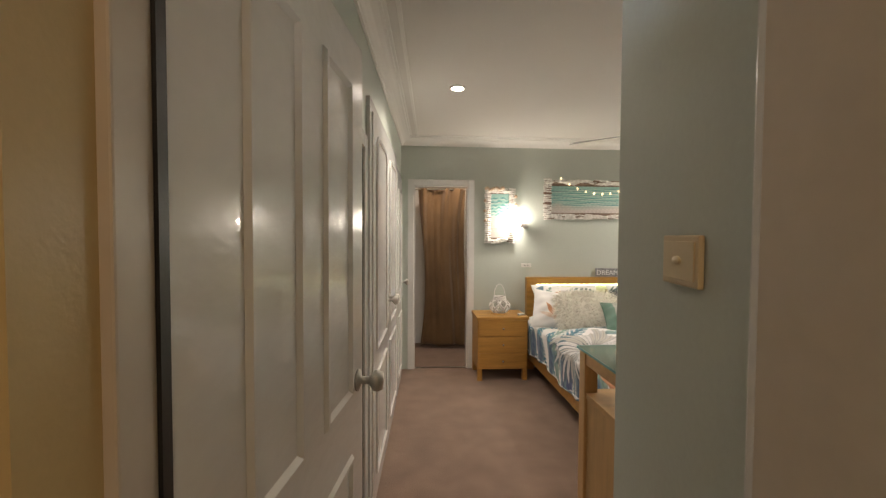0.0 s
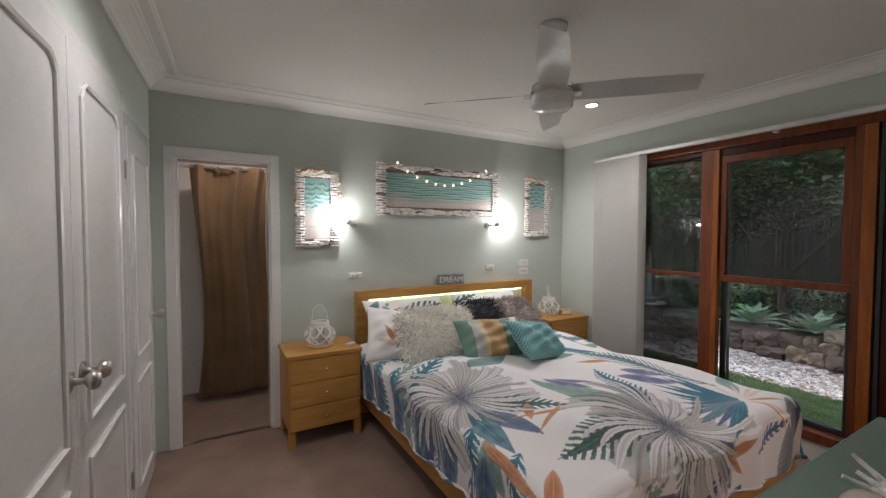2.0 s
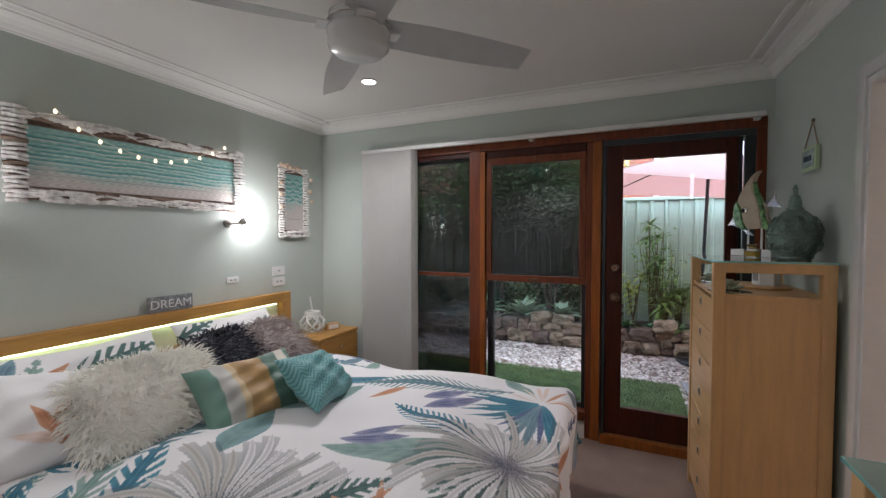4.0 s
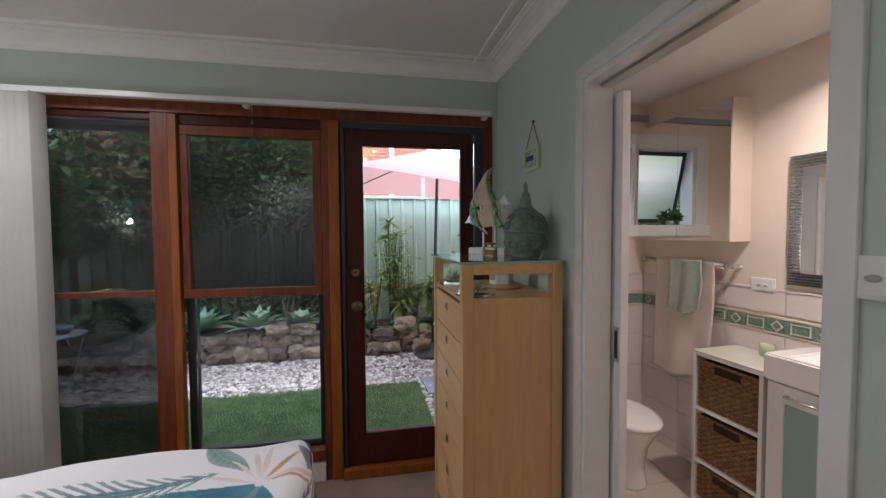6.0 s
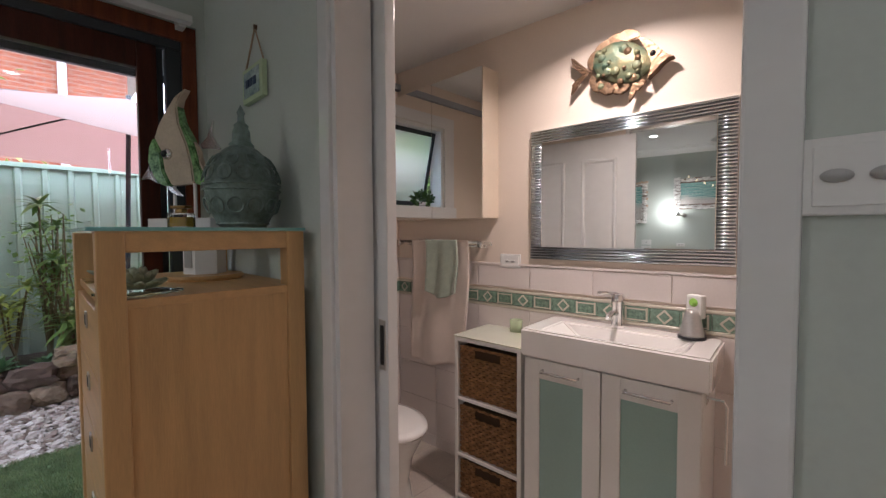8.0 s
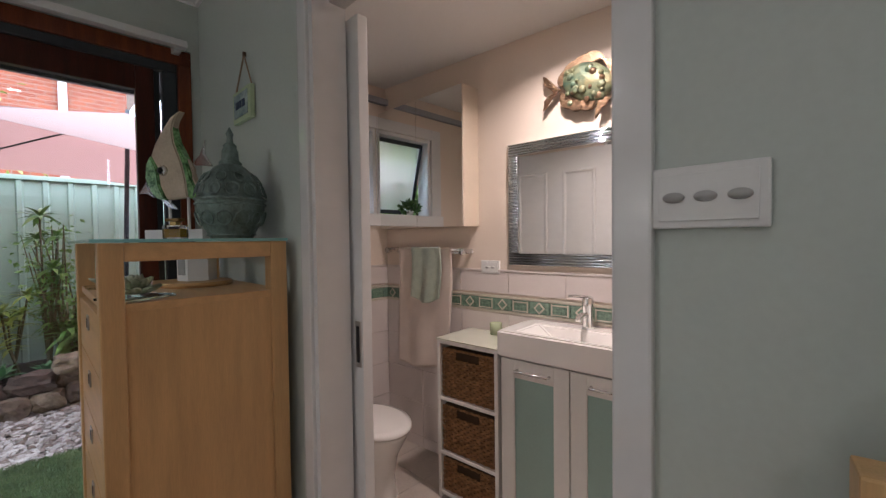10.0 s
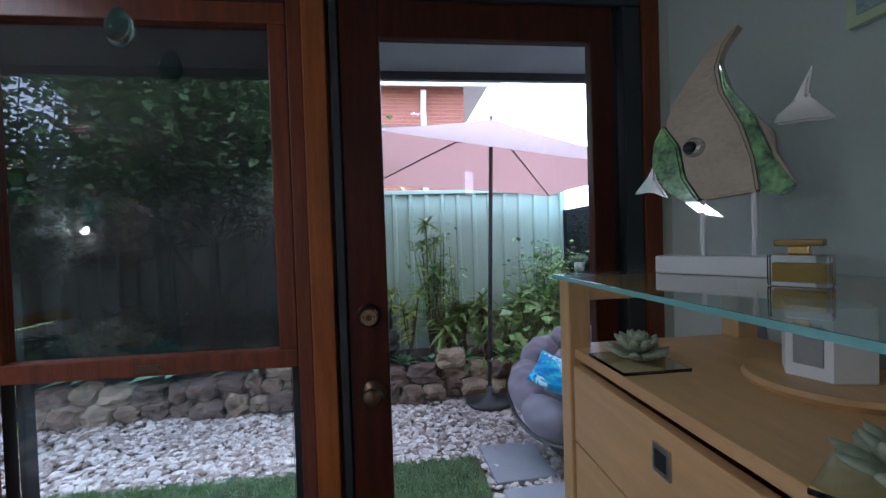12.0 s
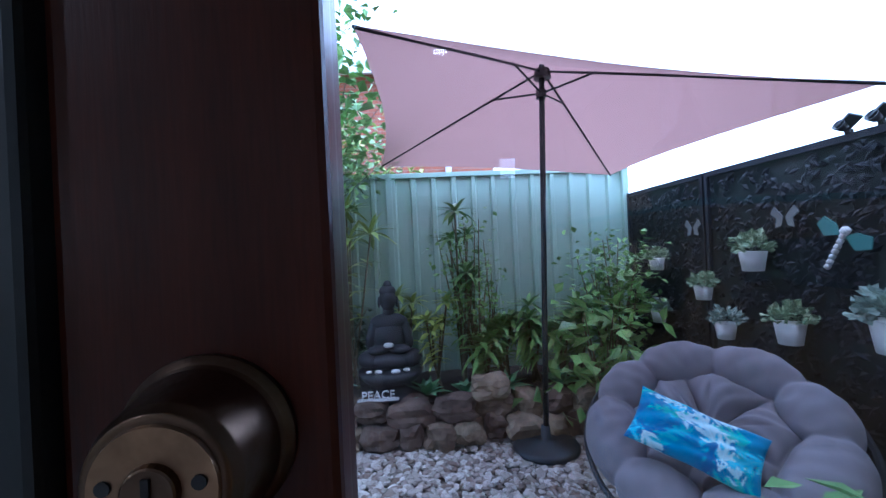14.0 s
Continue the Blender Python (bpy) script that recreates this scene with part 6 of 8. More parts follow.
# vanity and basin
van = thing("vanity_unit", pose(0, 0, 0), "white vanity with frosted green glass doors", "vanity")
VF = 0.172
part("carcass", box(2.64, BACK_Y + 0.012, 0.10, 3.312, VF - 0.022, 0.832, 0.002), CABWHITE, van)
part("plinth", box(2.66, BACK_Y + 0.012, 0.008, 3.29, VF - 0.06, 0.10), CABWHITE, van)
for a, b in ((2.642, 2.974), (2.979, 3.311)):
    d = part("door", box(a, VF - 0.020, 0.105, a + 0.070, VF, 0.828, 0.002), CABWHITE, van)
    for q in ((b - 0.070, 0.105, b, 0.828), (a + 0.070, 0.105, b - 0.070, 0.175), (a + 0.070, 0.746, b - 0.070, 0.828)):
        link("door_rail", box(q[0], VF - 0.020, q[1], q[2], VF, q[3], 0.002), CABWHITE, d)
    link("panel", box(a + 0.068, VF - 0.017, 0.173, b - 0.068, VF - 0.008, 0.748), FROST, d, "frosted green glass panel")
    cx = (a + b) / 2
    link("handle", tube([(cx - 0.078, VF, 0.784), (cx - 0.078, VF + 0.026, 0.784), (cx + 0.078, VF + 0.026, 0.784), (cx + 0.078, VF, 0.784)], 0.006, 8), CHROME, d, "chrome bar handle", True)
basin = thing("basin", pose(0, 0, 0), "white ceramic slab basin on the vanity", "basin")
bm = bmesh.new()
outer = [(2.612, BACK_Y + 0.012), (3.322, BACK_Y + 0.012), (3.322, 0.191), (2.612, 0.191)]
z0, z1 = 0.838, 0.958
inner = [(2.70, -0.05), (3.235, -0.05), (3.235, 0.155), (2.70, 0.155)]
low = [(2.80, -0.02), (3.12, -0.02), (3.12, 0.125), (2.80, 0.125)]
rings = [[bm.verts.new((x, y, z)) for x, y in ring] for ring, z in ((outer, z0), (outer, z1), (inner, z1), (low, z1 - 0.075))]
for a, b in zip(rings, rings[1:]):
    for i in range(4):
        bm.faces.new((a[i], a[(i + 1) % 4], b[(i + 1) % 4], b[i]))
bm.faces.new(rings[-1])
bm.faces.new(rings[0][::-1])
bmesh.ops.recalc_face_normals(bm, faces=bm.faces[:])
bmesh.ops.bevel(bm, geom=bm.edges[:], offset=0.008, segments=3, affect="EDGES")
part("bowl", bm, CERAMIC, basin)
part("waste", lathe([(0, z1 - 0.0745), (0.022, z1 - 0.0745), (0.020, z1 - 0.071), (0, z1 - 0.070)], 18, False), CHROME, basin, "chrome waste", True).matrix_basis = pose(2.96, 0.03, 0)
tap = thing("mixer_tap", pose(3.0, -0.095, 0.958), "chrome basin mixer tap", "tap")
part("body", lathe([(0, 0), (0.030, 0), (0.028, 0.012), (0.025, 0.10), (0.027, 0.106), (0.027, 0.142), (0.022, 0.148), (0, 0.148)], 22, False), CHROME, tap, "", True)
part("spout", tube([(0, 0.01, 0.062), (0, 0.08, 0.072), (0, 0.118, 0.064), (0, 0.121, 0.050)], 0.013, 10), CHROME, tap, "", True)
part("lever", tube([(0, 0.0, 0.146), (0.03, 0.05, 0.154), (0.055, 0.085, 0.156)], 0.007, 8), CHROME, tap, "", True)
soap = thing("soap_dispenser", pose(2.715, -0.085, 0.958, 0, 0, 160), "grey cone shaped soap dispenser with a green label", "soap dispenser")
part("holder", lathe([(0, 0.009), (0.046, 0.009), (0.043, 0.022), (0.027, 0.095), (0.020, 0.112), (0, 0.114)], 24, False), mat("satin_grey", (0.42, 0.41, 0.40), 0.28, 0.6), soap, "", True)
part("base_ring", lathe([(0, 0.0), (0.049, 0.0), (0.049, 0.010), (0, 0.011)], 24, False), BLACK, soap, "", True)
part("bottle", box(-0.030, 0.006, 0.075, 0.030, 0.046, 0.170, 0.010), PLASTIC, soap, "white plastic refill bottle")
bm = lathe([(0, 0), (0.017, 0), (0.016, 0.002), (0, 0.003)], 18, False)
bm.transform(pose(0.0, 0.006, 0.140, 90, 0, 0))
part("label_disc", bm, mat("lime_cap", (0.25, 0.5, 0.08), 0.4), soap, "lime green round label", True)

# basket shelf
sh = thing("basket_shelf", pose(0, 0, 0), "narrow white shelf unit with three seagrass baskets", "shelf unit")
for x in (3.330, 3.690):
    part("side_panel", box(x, BACK_Y + 0.012, 0.008, x + 0.020, VF, 0.852, 0.002), CABWHITE, sh)
for z in (0.03, 0.245, 0.535, 0.834):
    part("shelf_board", box(3.350, BACK_Y + 0.012, z, 3.690, VF, z + 0.018, 0.002), CABWHITE, sh)
part("glass_cover", box(3.326, BACK_Y + 0.012, 0.854, 3.714, VF + 0.004, 0.861, 0.001), mat("pale_glass_cover", (0.62, 0.64, 0.52), 0.08, vary=0.03, bump=0, coat=0.5), sh, "pale glass cover")
WEAVE = mat("seagrass", (0.24, 0.125, 0.05), 0.85, vary=0.5, scale=40, bump=0.4, fine=140)
BASKETS = []
for z, bh in ((0.050, 0.185), (0.265, 0.255), (0.555, 0.262)):
    bk = thing("basket", pose(3.520, 0.005, z), "woven seagrass storage basket in the shelf", "basket", "seagrass baskets")
    BASKETS.append(bk)
    # solid block, coloured as the shade inside the basket
    part("dark_fill", box(-0.158, -0.135, 0.0, 0.158, 0.145, bh - 0.008, 0.004), mat("basket_shade", (0.05, 0.028, 0.012), 0.9), bk)
    rowsn = int(bh / 0.0135)
    for r in range(rowsn):
        zz = 0.008 + r * 0.0135
        segs = ((-0.163, -0.075), (0.075, 0.163)) if rowsn - 5 < r < rowsn - 1 else ((-0.163, 0.163),)
        for a, b in segs:
            n = 16 if len(segs) == 1 else 5
            pts = [(a + (b - a) * k / n, 0.153 + 0.004 * (1 if (k + r) % 2 else -1), zz) for k in range(n + 1)]
            part("weave_strand", tube(pts, 0.0072, 4), WEAVE, bk)
cj = thing("candle_jar", pose(3.505, -0.085, 0.861), "small green glass candle jar", "candle")
part("jar", lathe([(0, 0), (0.032, 0), (0.034, 0.062), (0.030, 0.062), (0.029, 0.006), (0, 0.006)], 18, False), mat("pistachio_glass", (0.42, 0.48, 0.30), 0.15, vary=0.1, coat=0.5), cj, "", True)

# toilet
wc = thing("toilet", pose(4.438, 0.42, 0.006, 0, 0, 180), "white ceramic toilet with a closed seat", "toilet")
bm = lathe([(0.0, 0), (0.11, 0), (0.115, 0.02), (0.10, 0.12), (0.12, 0.25), (0.165, 0.36), (0.17, 0.385), (0, 0.385)], 28, False)
for v in bm.verts:
    v.co.x = v.co.x * 1.42 + 0.475
part("pan", bm, CERAMIC, wc, "", True)
bm = lathe([(0, 0.386), (0.178, 0.386), (0.182, 0.396), (0.178, 0.412), (0.15, 0.418), (0, 0.42)], 32, False)
for v in bm.verts:
    v.co.x = v.co.x * 1.34 + 0.485
part("seat_lid", bm, CERAMIC, wc, "", True)
part("cistern", box(0.0, -0.19, 0.38, 0.16, 0.19, 0.80, 0.02), CERAMIC, wc)
part("button", lathe([(0, 0.80), (0.02, 0.80), (0.018, 0.806), (0, 0.807)], 14, False), CHROME, wc)
brush_roll = thing("toilet_roll_holder", pose(2.638, 0.09, 0.795), "chrome toilet paper holder on the vanity side", "paper holder")
part("wall_rose", box(-0.004, -0.02, -0.02, 0.0, 0.02, 0.02, 0.002), CHROME, brush_roll)
part("hook", tube([(0, 0, 0), (-0.05, 0, 0), (-0.06, 0, -0.02), (-0.06, 0, -0.22)], 0.006, 8), CHROME, brush_roll)

# the basin wall runs a little out of square with the doorway
SKEW = pose(3.45, BACK_Y, 0, 0, 0, 4.2) @ pose(-3.45, -BACK_Y, 0)
for ob in (back, bm_mirror, bath_socket, mf, van, basin, tap, soap, sh, cj, brush_roll, *BASKETS):
    ob.matrix_basis = SKEW @ ob.matrix_basis

# sliding bathroom door, pushed open on the bathroom side
sd = thing("door_5", pose(3.165, 0.972, 0.02), "glossy white panelled sliding bathroom door, pushed open", "door", kind="structure")
panel_door(0.86, 2.03, 0.034, [(0.12, 1.02, 0.37, 1.88, 0), (0.49, 1.02, 0.74, 1.88, 0), (0.12, 0.16, 0.37, 0.86, 0), (0.49, 0.16, 0.74, 0.86, 0)], sd, WHITE)
part("flush_pull", box(0.008, 0.0345, 0.98, 0.038, 0.0365, 1.12, 0.001), NICKEL, sd, "brushed metal flush pull")
part("pull_recess", box(0.015, 0.037, 0.995, 0.031, 0.0375, 1.105), BLACK, sd)

# ---- garden: ground, edging and fences ----
GROUND = -0.06
GRASS = mat("artificial_turf", (0.085, 0.15, 0.06), 0.9, vary=0.35, scale=4, bump=0.3, fine=260)
SOIL = mat("garden_soil", (0.045, 0.032, 0.024), 0.95, vary=0.4, scale=8, bump=0.3, fine=60)
FENCE = mat("fence_steel", (0.42, 0.54, 0.435), 0.36, 0.0, vary=0.08, scale=2, bump=0.02)
CONCRETE = mat("concrete_paver", (0.26, 0.27, 0.29), 0.85, vary=0.15, scale=5, bump=0.1)
PEBBLE = mat("pale_pebble", (0.60, 0.55, 0.49), 0.7, vary=0.35, scale=4, bump=0.05, fine=30)
structure("ground", box(-60, -60, -0.5, 90, 60, GROUND - 0.035), mat("earth", (0.16, 0.13, 0.10), 0.95, vary=0.4, scale=6, bump=0.2, fine=30), "earth under the pebbles")
structure("eave_soffit", box(4.42, -2.5, 2.32, 5.20, 9, 2.36), mat("soffit_paint", (0.36, 0.38, 0.42), 0.7), "grey painted eave lining")
structure("wall_outer_bath", box(4.421, 1.01, -0.1, 4.50, 1.205, 2.31), mat("brick_reveal", (0.30, 0.15, 0.09), 0.9, vary=0.45, scale=14, bump=0.6, fine=40, stretch=(1, 1, 1.5)), "rough brick skin beside the garden door")
structure("eave_fascia", box(5.20, -2.5, 2.28, 5.23, 9, 2.50), CHARCOAL)
structure("roof_slab", box(-1.5, -2.5, 2.66, 5.3, 9, 2.70), CHARCOAL)
structure("wall_outer_south", box(4.45, -2.5, -0.1, 4.57, -0.26, 2.6), mat("brick_outer", (0.30, 0.14, 0.09), 0.9, vary=0.3), "house brick beside the garden")
structure("wall_outer_north", box(4.30, 4.78, -0.1, 4.42, 9, 2.6), mat("brick_outer_north", (0.30, 0.14, 0.09), 0.9, vary=0.3))
structure("step_slab", box(4.42, 0.2, -0.1, 4.74, 2.25, GROUND + 0.05, 0.006), mat("grey_step", (0.30, 0.31, 0.33), 0.8, vary=0.15, bump=0.1), "grey concrete step at the garden door")
lawn = structure("lawn", box(4.90, 1.42, -0.11, 5.99, 9, GROUND, 0.01), GRASS, "artificial turf lawn")
structure("garden_bed", box(7.22, -0.2, -0.11, 8.05, 9, 0.20), SOIL, "dark garden soil behind the rock edging")
for x, y in ((5.86, 1.18), (5.33, 1.14), (4.98, 1.0)):
    t = thing("paver", pose(x, y, GROUND - 0.03, 0, 0, 3), "square grey concrete stepping paver", "paver", "pavers")
    part("slab", box(-0.23, -0.20, 0, 0.23, 0.20, 0.045, 0.008), CONCRETE, t)


def scatter(name, count, place, size, material, label, seed, flat=0.55, parent=None):
    """Many small stones in one mesh."""
    rng = np.random.RandomState(seed)
    bm = bmesh.new()
    bmesh.ops.create_icosphere(bm, subdivisions=1, radius=1)
    bv = np.array([v.co for v in bm.verts])
    bf = np.array([[v.index for v in f.verts] for f in bm.faces])
    bm.free()
    P = place(rng, count)
    S = size * (0.6 + 0.9 * rng.rand(count, 1)) * (np.array([[1.25, 0.9, flat]]) * (0.8 + 0.4 * rng.rand(count, 3)))
    A = rng.rand(count) * 6.283
    T = (rng.rand(count) - 0.5) * 0.9
    V = bv[None] * S[:, None, :]
    V = V * (1 + 0.22 * (rng.rand(count, len(bv), 1) - 0.5))
    x, y, z = V[..., 0], V[..., 1], V[..., 2]
    ct, st, ca, sa = np.cos(T)[:, None], np.sin(T)[:, None], np.cos(A)[:, None], np.sin(A)[:, None]
    x, z = x * ct - z * st, x * st + z * ct
    V = np.stack([x * ca - y * sa, x * sa + y * ca, z], -1) + P[:, None, :]
    F = (bf[None] + (np.arange(count) * len(bv))[:, None, None]).reshape(-1, 3)
    me = bpy.data.meshes.new(name)
    me.from_pydata(V.reshape(-1, 3).tolist(), [], F.tolist())
    me.materials.append(material)
    ob = new(name, me)
    ob.parent = parent
    return tagged(ob, label=label, kind="stuff")


# per stone colour
nt = PEBBLE.node_tree
geo, hue = nt.nodes.new("ShaderNodeNewGeometry"), nt.nodes.new("ShaderNodeValToRGB")
for e, c in zip(hue.color_ramp.elements, ((0.20, 0.15, 0.115, 1), (0.68, 0.64, 0.58, 1))):
    e.color = c
nt.links.new(geo.outputs["Random Per Island"], hue.inputs[0])
nt.links.new(hue.outputs[0], nt.nodes["Principled BSDF"].inputs["Base Color"])


def strip(x0, x1, y0, y1, dz=0.0):
    return lambda rng, n: np.stack([x0 + (x1 - x0) * rng.rand(n), y0 + (y1 - y0) * rng.rand(n), GROUND - 0.018 + dz + 0.016 * rng.rand(n)], -1)


def tag_stuff(ob, category):
    return tagged(ob, category=category)


tag_stuff(scatter("pebbles", 7500, strip(5.95, 7.22, -0.1, 4.2), 0.024, PEBBLE, "pale river pebbles along the rock edging", 1), "pebbles")
tag_stuff(scatter("pebbles", 1700, strip(5.98, 7.22, 4.2, 6.5), 0.027, PEBBLE, "pale river pebbles along the rock edging", 2), "pebbles")
tag_stuff(scatter("pebbles", 1300, strip(4.72, 4.92, 1.4, 5.0), 0.020, PEBBLE, "pale pebble strip along the house", 3), "pebbles")
tag_stuff(scatter("pebbles", 1300, strip(4.75, 5.97, -0.1, 1.42), 0.022, PEBBLE, "pale pebbles between the pavers", 4), "pebbles")


def blades(name, n, x0, x1, y0, y1, z, h, material, label, seed):
    rng = np.random.RandomState(seed)
    x, y, a = x0 + (x1 - x0) * rng.rand(n), y0 + (y1 - y0) * rng.rand(n), rng.rand(n) * 6.283
    hh, w = h * (0.6 + 0.7 * rng.rand(n)), 0.0022
    lx, ly = 0.5 * hh * (rng.rand(n) - 0.5) * 2, 0.5 * hh * (rng.rand(n) - 0.5) * 2
    dx, dy = np.cos(a) * w, np.sin(a) * w
    V = np.stack([np.stack([x - dx, y - dy, z + 0 * x], -1), np.stack([x + dx, y + dy, z + 0 * x], -1), np.stack([x + lx, y + ly, z + hh], -1)], 1)
    me = bpy.data.meshes.new(name)
    me.from_pydata(V.reshape(-1, 3).tolist(), [], np.arange(3 * n).reshape(-1, 3).tolist())
    me.materials.append(material)
    ob = new(name, me)
    return tagged(ob, label=label, category="grass", kind="stuff")


TURF = mat("turf_blade", (0.14, 0.22, 0.085), 0.65, vary=0.4, scale=9, bump=0, second=(0.24, 0.34, 0.15))
blades("turf_pile", 90000, 4.91, 5.98, 1.43, 5.2, GROUND - 0.001, 0.022, TURF, "short artificial turf pile", 5)

# rock edging, two rough courses
edging = thing("rock_edging", pose(0, 0, 0), "two rough courses of brown sandstone rocks", "rock wall")
ROCKS = []
for i, (c, s2) in enumerate((((0.12, 0.085, 0.06), (0.26, 0.19, 0.13)), ((0.085, 0.06, 0.045), (0.17, 0.12, 0.09)), ((0.20, 0.155, 0.10), (0.38, 0.30, 0.20)))):
    ROCKS.append(mat("sandstone", c, 0.92, vary=0.3, scale=9, bump=0.3, fine=40, second=s2))


def rock(cx, cy, cz, sx, sy, sz, seed, material, parent):
    bm = bmesh.new()
    bmesh.ops.create_icosphere(bm, subdivisions=3, radius=1)
    off = Vector((seed * 3.1, seed * 1.7, seed * 0.9))
    for v in bm.verts:
        d = v.co.copy()
        q = max(abs(d.x), abs(d.y), abs(d.z))
        d = d * (1 + 0.55 * (1 / q - 1)) * (1 + 0.30 * noise.noise(d * 1.6 + off) + 0.10 * noise.noise(d * 4 + off))
        v.co = Vector((cx + d.x * sx * 0.5, cy + d.y * sy * 0.5, cz + d.z * sz * 0.5))
    return part("rock", bm, material, parent, "", False)


rr = random.Random(12)
for course, (z, h) in enumerate(((0.02, 0.17), (0.17, 0.17))):
    y = -0.05 + 0.1 * course
    while y < 6.4:
        w = rr.uniform(0.16, 0.34)
        hh = h * rr.uniform(0.85, 1.25)
        rock(7.12 + 0.05 * course + rr.uniform(-.04, .04), y + w / 2, z + rr.uniform(-.015, .02), rr.uniform(0.22, 0.30), w * 1.02, hh, rr.uniform(0, 50), rr.choice(ROCKS), edging)
        y += w * rr.uniform(0.92, 1.02)
for cy, sz in ((1.45, 0.16), (3.05, 0.19), (2.75, 0.14)):
    rock(7.18, cy, 0.30, 0.26, 0.30, sz, cy * 7, ROCKS[2], edging)

fence = thing("fence", pose(8.0, 0, 0), "pale green corrugated steel boundary fence", "fence", kind="structure")
for k in range(13):
    y0 = -0.1 + k * 0.76
    bm = bmesh.new()
    prof = []
    for j in range(4):
        q = y0 + j * 0.19
        prof += [(q, 0.0), (q + 0.128, 0.0), (q + 0.142, -0.032), (q + 0.176, -0.032)]
    prof.append((y0 + 0.76, 0.0))
    for (ya, xa), (yb, xb) in zip(prof, prof[1:]):
        vs = [bm.verts.new(v) for v in ((xa, ya, 0.0), (xb, yb, 0.0), (xb, yb, 2.03), (xa, ya, 2.03))]
        bm.faces.new(vs)
    bmesh.ops.remove_doubles(bm, verts=bm.verts[:], dist=1e-4)
    part("panel", bm, FENCE, fence)
for k in range(5):
    part("post", box(-0.05, -0.12 + 2.28 * k, -0.1, 0.03, -0.06 + 2.28 * k, 2.06, 0.004), FENCE, fence)
part("top_rail", box(-0.045, -0.1, 2.03, 0.03, 9.7, 2.075, 0.004), FENCE, fence)

# ---- black leaf pattern screen with wall pots ----
SCREENBLK = mat("black_screen", (0.006, 0.007, 0.011), 0.7, vary=0.3, scale=5, bump=0.05)
screen = thing("privacy_screen", pose(0, -0.10, 0), "black laser cut leaf pattern privacy screen", "screen")
# added sheet, coloured as the dimness seen through the cut-outs
part("backing", box(4.5, -0.03, -0.1, 7.94, -0.02, 1.80), mat("gap_shade", (0.014, 0.022, 0.018), 0.6, vary=0.6, scale=6, bump=0.0), screen)
for a, b in ((4.5, 5.68), (5.70, 6.88), (6.90, 7.94)):
    bm = bmesh.new()
    for q in ((a, -0.012, 1.765, b, 0.012, 1.80), (a, -0.012, -0.08, b, 0.012, -0.04), (a, -0.012, -0.04, a + 0.03, 0.012, 1.765), (b - 0.03, -0.012, -0.04, b, 0.012, 1.765)):
        box(*q, 0, bm)
    part("panel_frame", bm, SCREENBLK, screen)
    lv, lf = [], []
    rs = random.Random(int(a * 10))
    for i in range(1150):
        c = Vector((rs.uniform(a + 0.05, b - 0.05), rs.uniform(-0.004, 0.008), rs.uniform(-0.02, 1.74)))
        an = rs.choice((0.5, 1.1, 2.2, 2.8, -0.6)) + rs.uniform(-.3, .3)
        L, W = rs.uniform(0.05, 0.09), rs.uniform(0.013, 0.022)
        t, s = Vector((math.cos(an), 0, math.sin(an))), Vector((-math.sin(an), 0, math.cos(an)))
        k = len(lv)
        lift = Vector((0, rs.uniform(-0.004, 0.012), 0))
        lv += [tuple(p) for p in (c - t * L / 2, c + s * W + lift, c + t * L / 2, c - s * W - lift, c + Vector((0, 0.008, 0)))]
        lf += [(k, k + 1, k + 4), (k + 1, k + 2, k + 4), (k + 2, k + 3, k + 4), (k + 3, k, k + 4)]
    me = bpy.data.meshes.new("leaf_cutouts")
    me.from_pydata(lv, [], lf)
    me.materials.append(SCREENBLK)
    ob = new("leaf_cutouts", me)
    ob.parent = screen
    tagged(ob, kind="stuff")
HERB = mat("wall_pot_leaf", (0.12, 0.24, 0.10), 0.5, vary=0.4, scale=20, bump=0.02, second=(0.40, 0.48, 0.30))
GREYHERB = mat("dusty_leaf", (0.25, 0.32, 0.27), 0.6, vary=0.4, scale=20, bump=0.02)
for i, (x, z, r, grey) in enumerate(((7.38, 1.13, 0.085, 0), (6.41, 1.17, 0.10, 0), (6.84, 0.95, 0.085, 0), (6.19, 0.79, 0.10, 0), (5.70, 0.86, 0.12, 1), (7.38, 0.70, 0.085, 1), (6.65, 0.72, 0.09, 1))):
    tuft("wall_pot", pose(x, -0.02, z - 0.035), "white wall pot with trailing green leaves on the screen" if not grey else "white wall pot with grey green leaves on the screen", r * 1.05, 150, GREYHERB if grey else HERB, (r * 0.72, r * 1.15, PLASTIC), 20 + i, "plant pot", (0.42, 0.17))
dragon = thing("dragonfly_ornament", pose(5.97, -0.07, 1.27, 0, -28, 0), "white and teal metal dragonfly on the screen", "wall ornament")
for i in range(8):
    b = bmesh.new()
    bmesh.ops.create_icosphere(b, subdivisions=1, radius=0.017 if i < 7 else 0.024)
    b.transform(Matrix.Translation((0, 0.0, -0.11 + i * 0.028)))
    part("bead", b, SATIN, dragon, "", True)
for s in (-1, 1):
    part("wing", plate_shape([(0.01 * s, 0.06), (0.05 * s, 0.10), (0.12 * s, 0.11), (0.14 * s, 0.06), (0.08 * s, 0.02)], 0.006), mat("teal_wing", (0.10, 0.26, 0.24), 0.4), dragon, "teal wing")
for x, z in ((7.0, 1.42), (6.25, 1.44)):
    bf = thing("butterfly_ornament", pose(x, -0.075, z), "pale metal butterfly on the screen", "wall ornament")
    for s in (-1, 1):
        part("wing", plate_shape([(0.005 * s, 0.0), (0.06 * s, 0.06), (0.09 * s, 0.02), (0.05 * s, -0.01), (0.06 * s, -0.06), (0.02 * s, -0.05)], 0.005), mat("pale_metal", (0.30, 0.30, 0.30), 0.4, 0.5), bf)

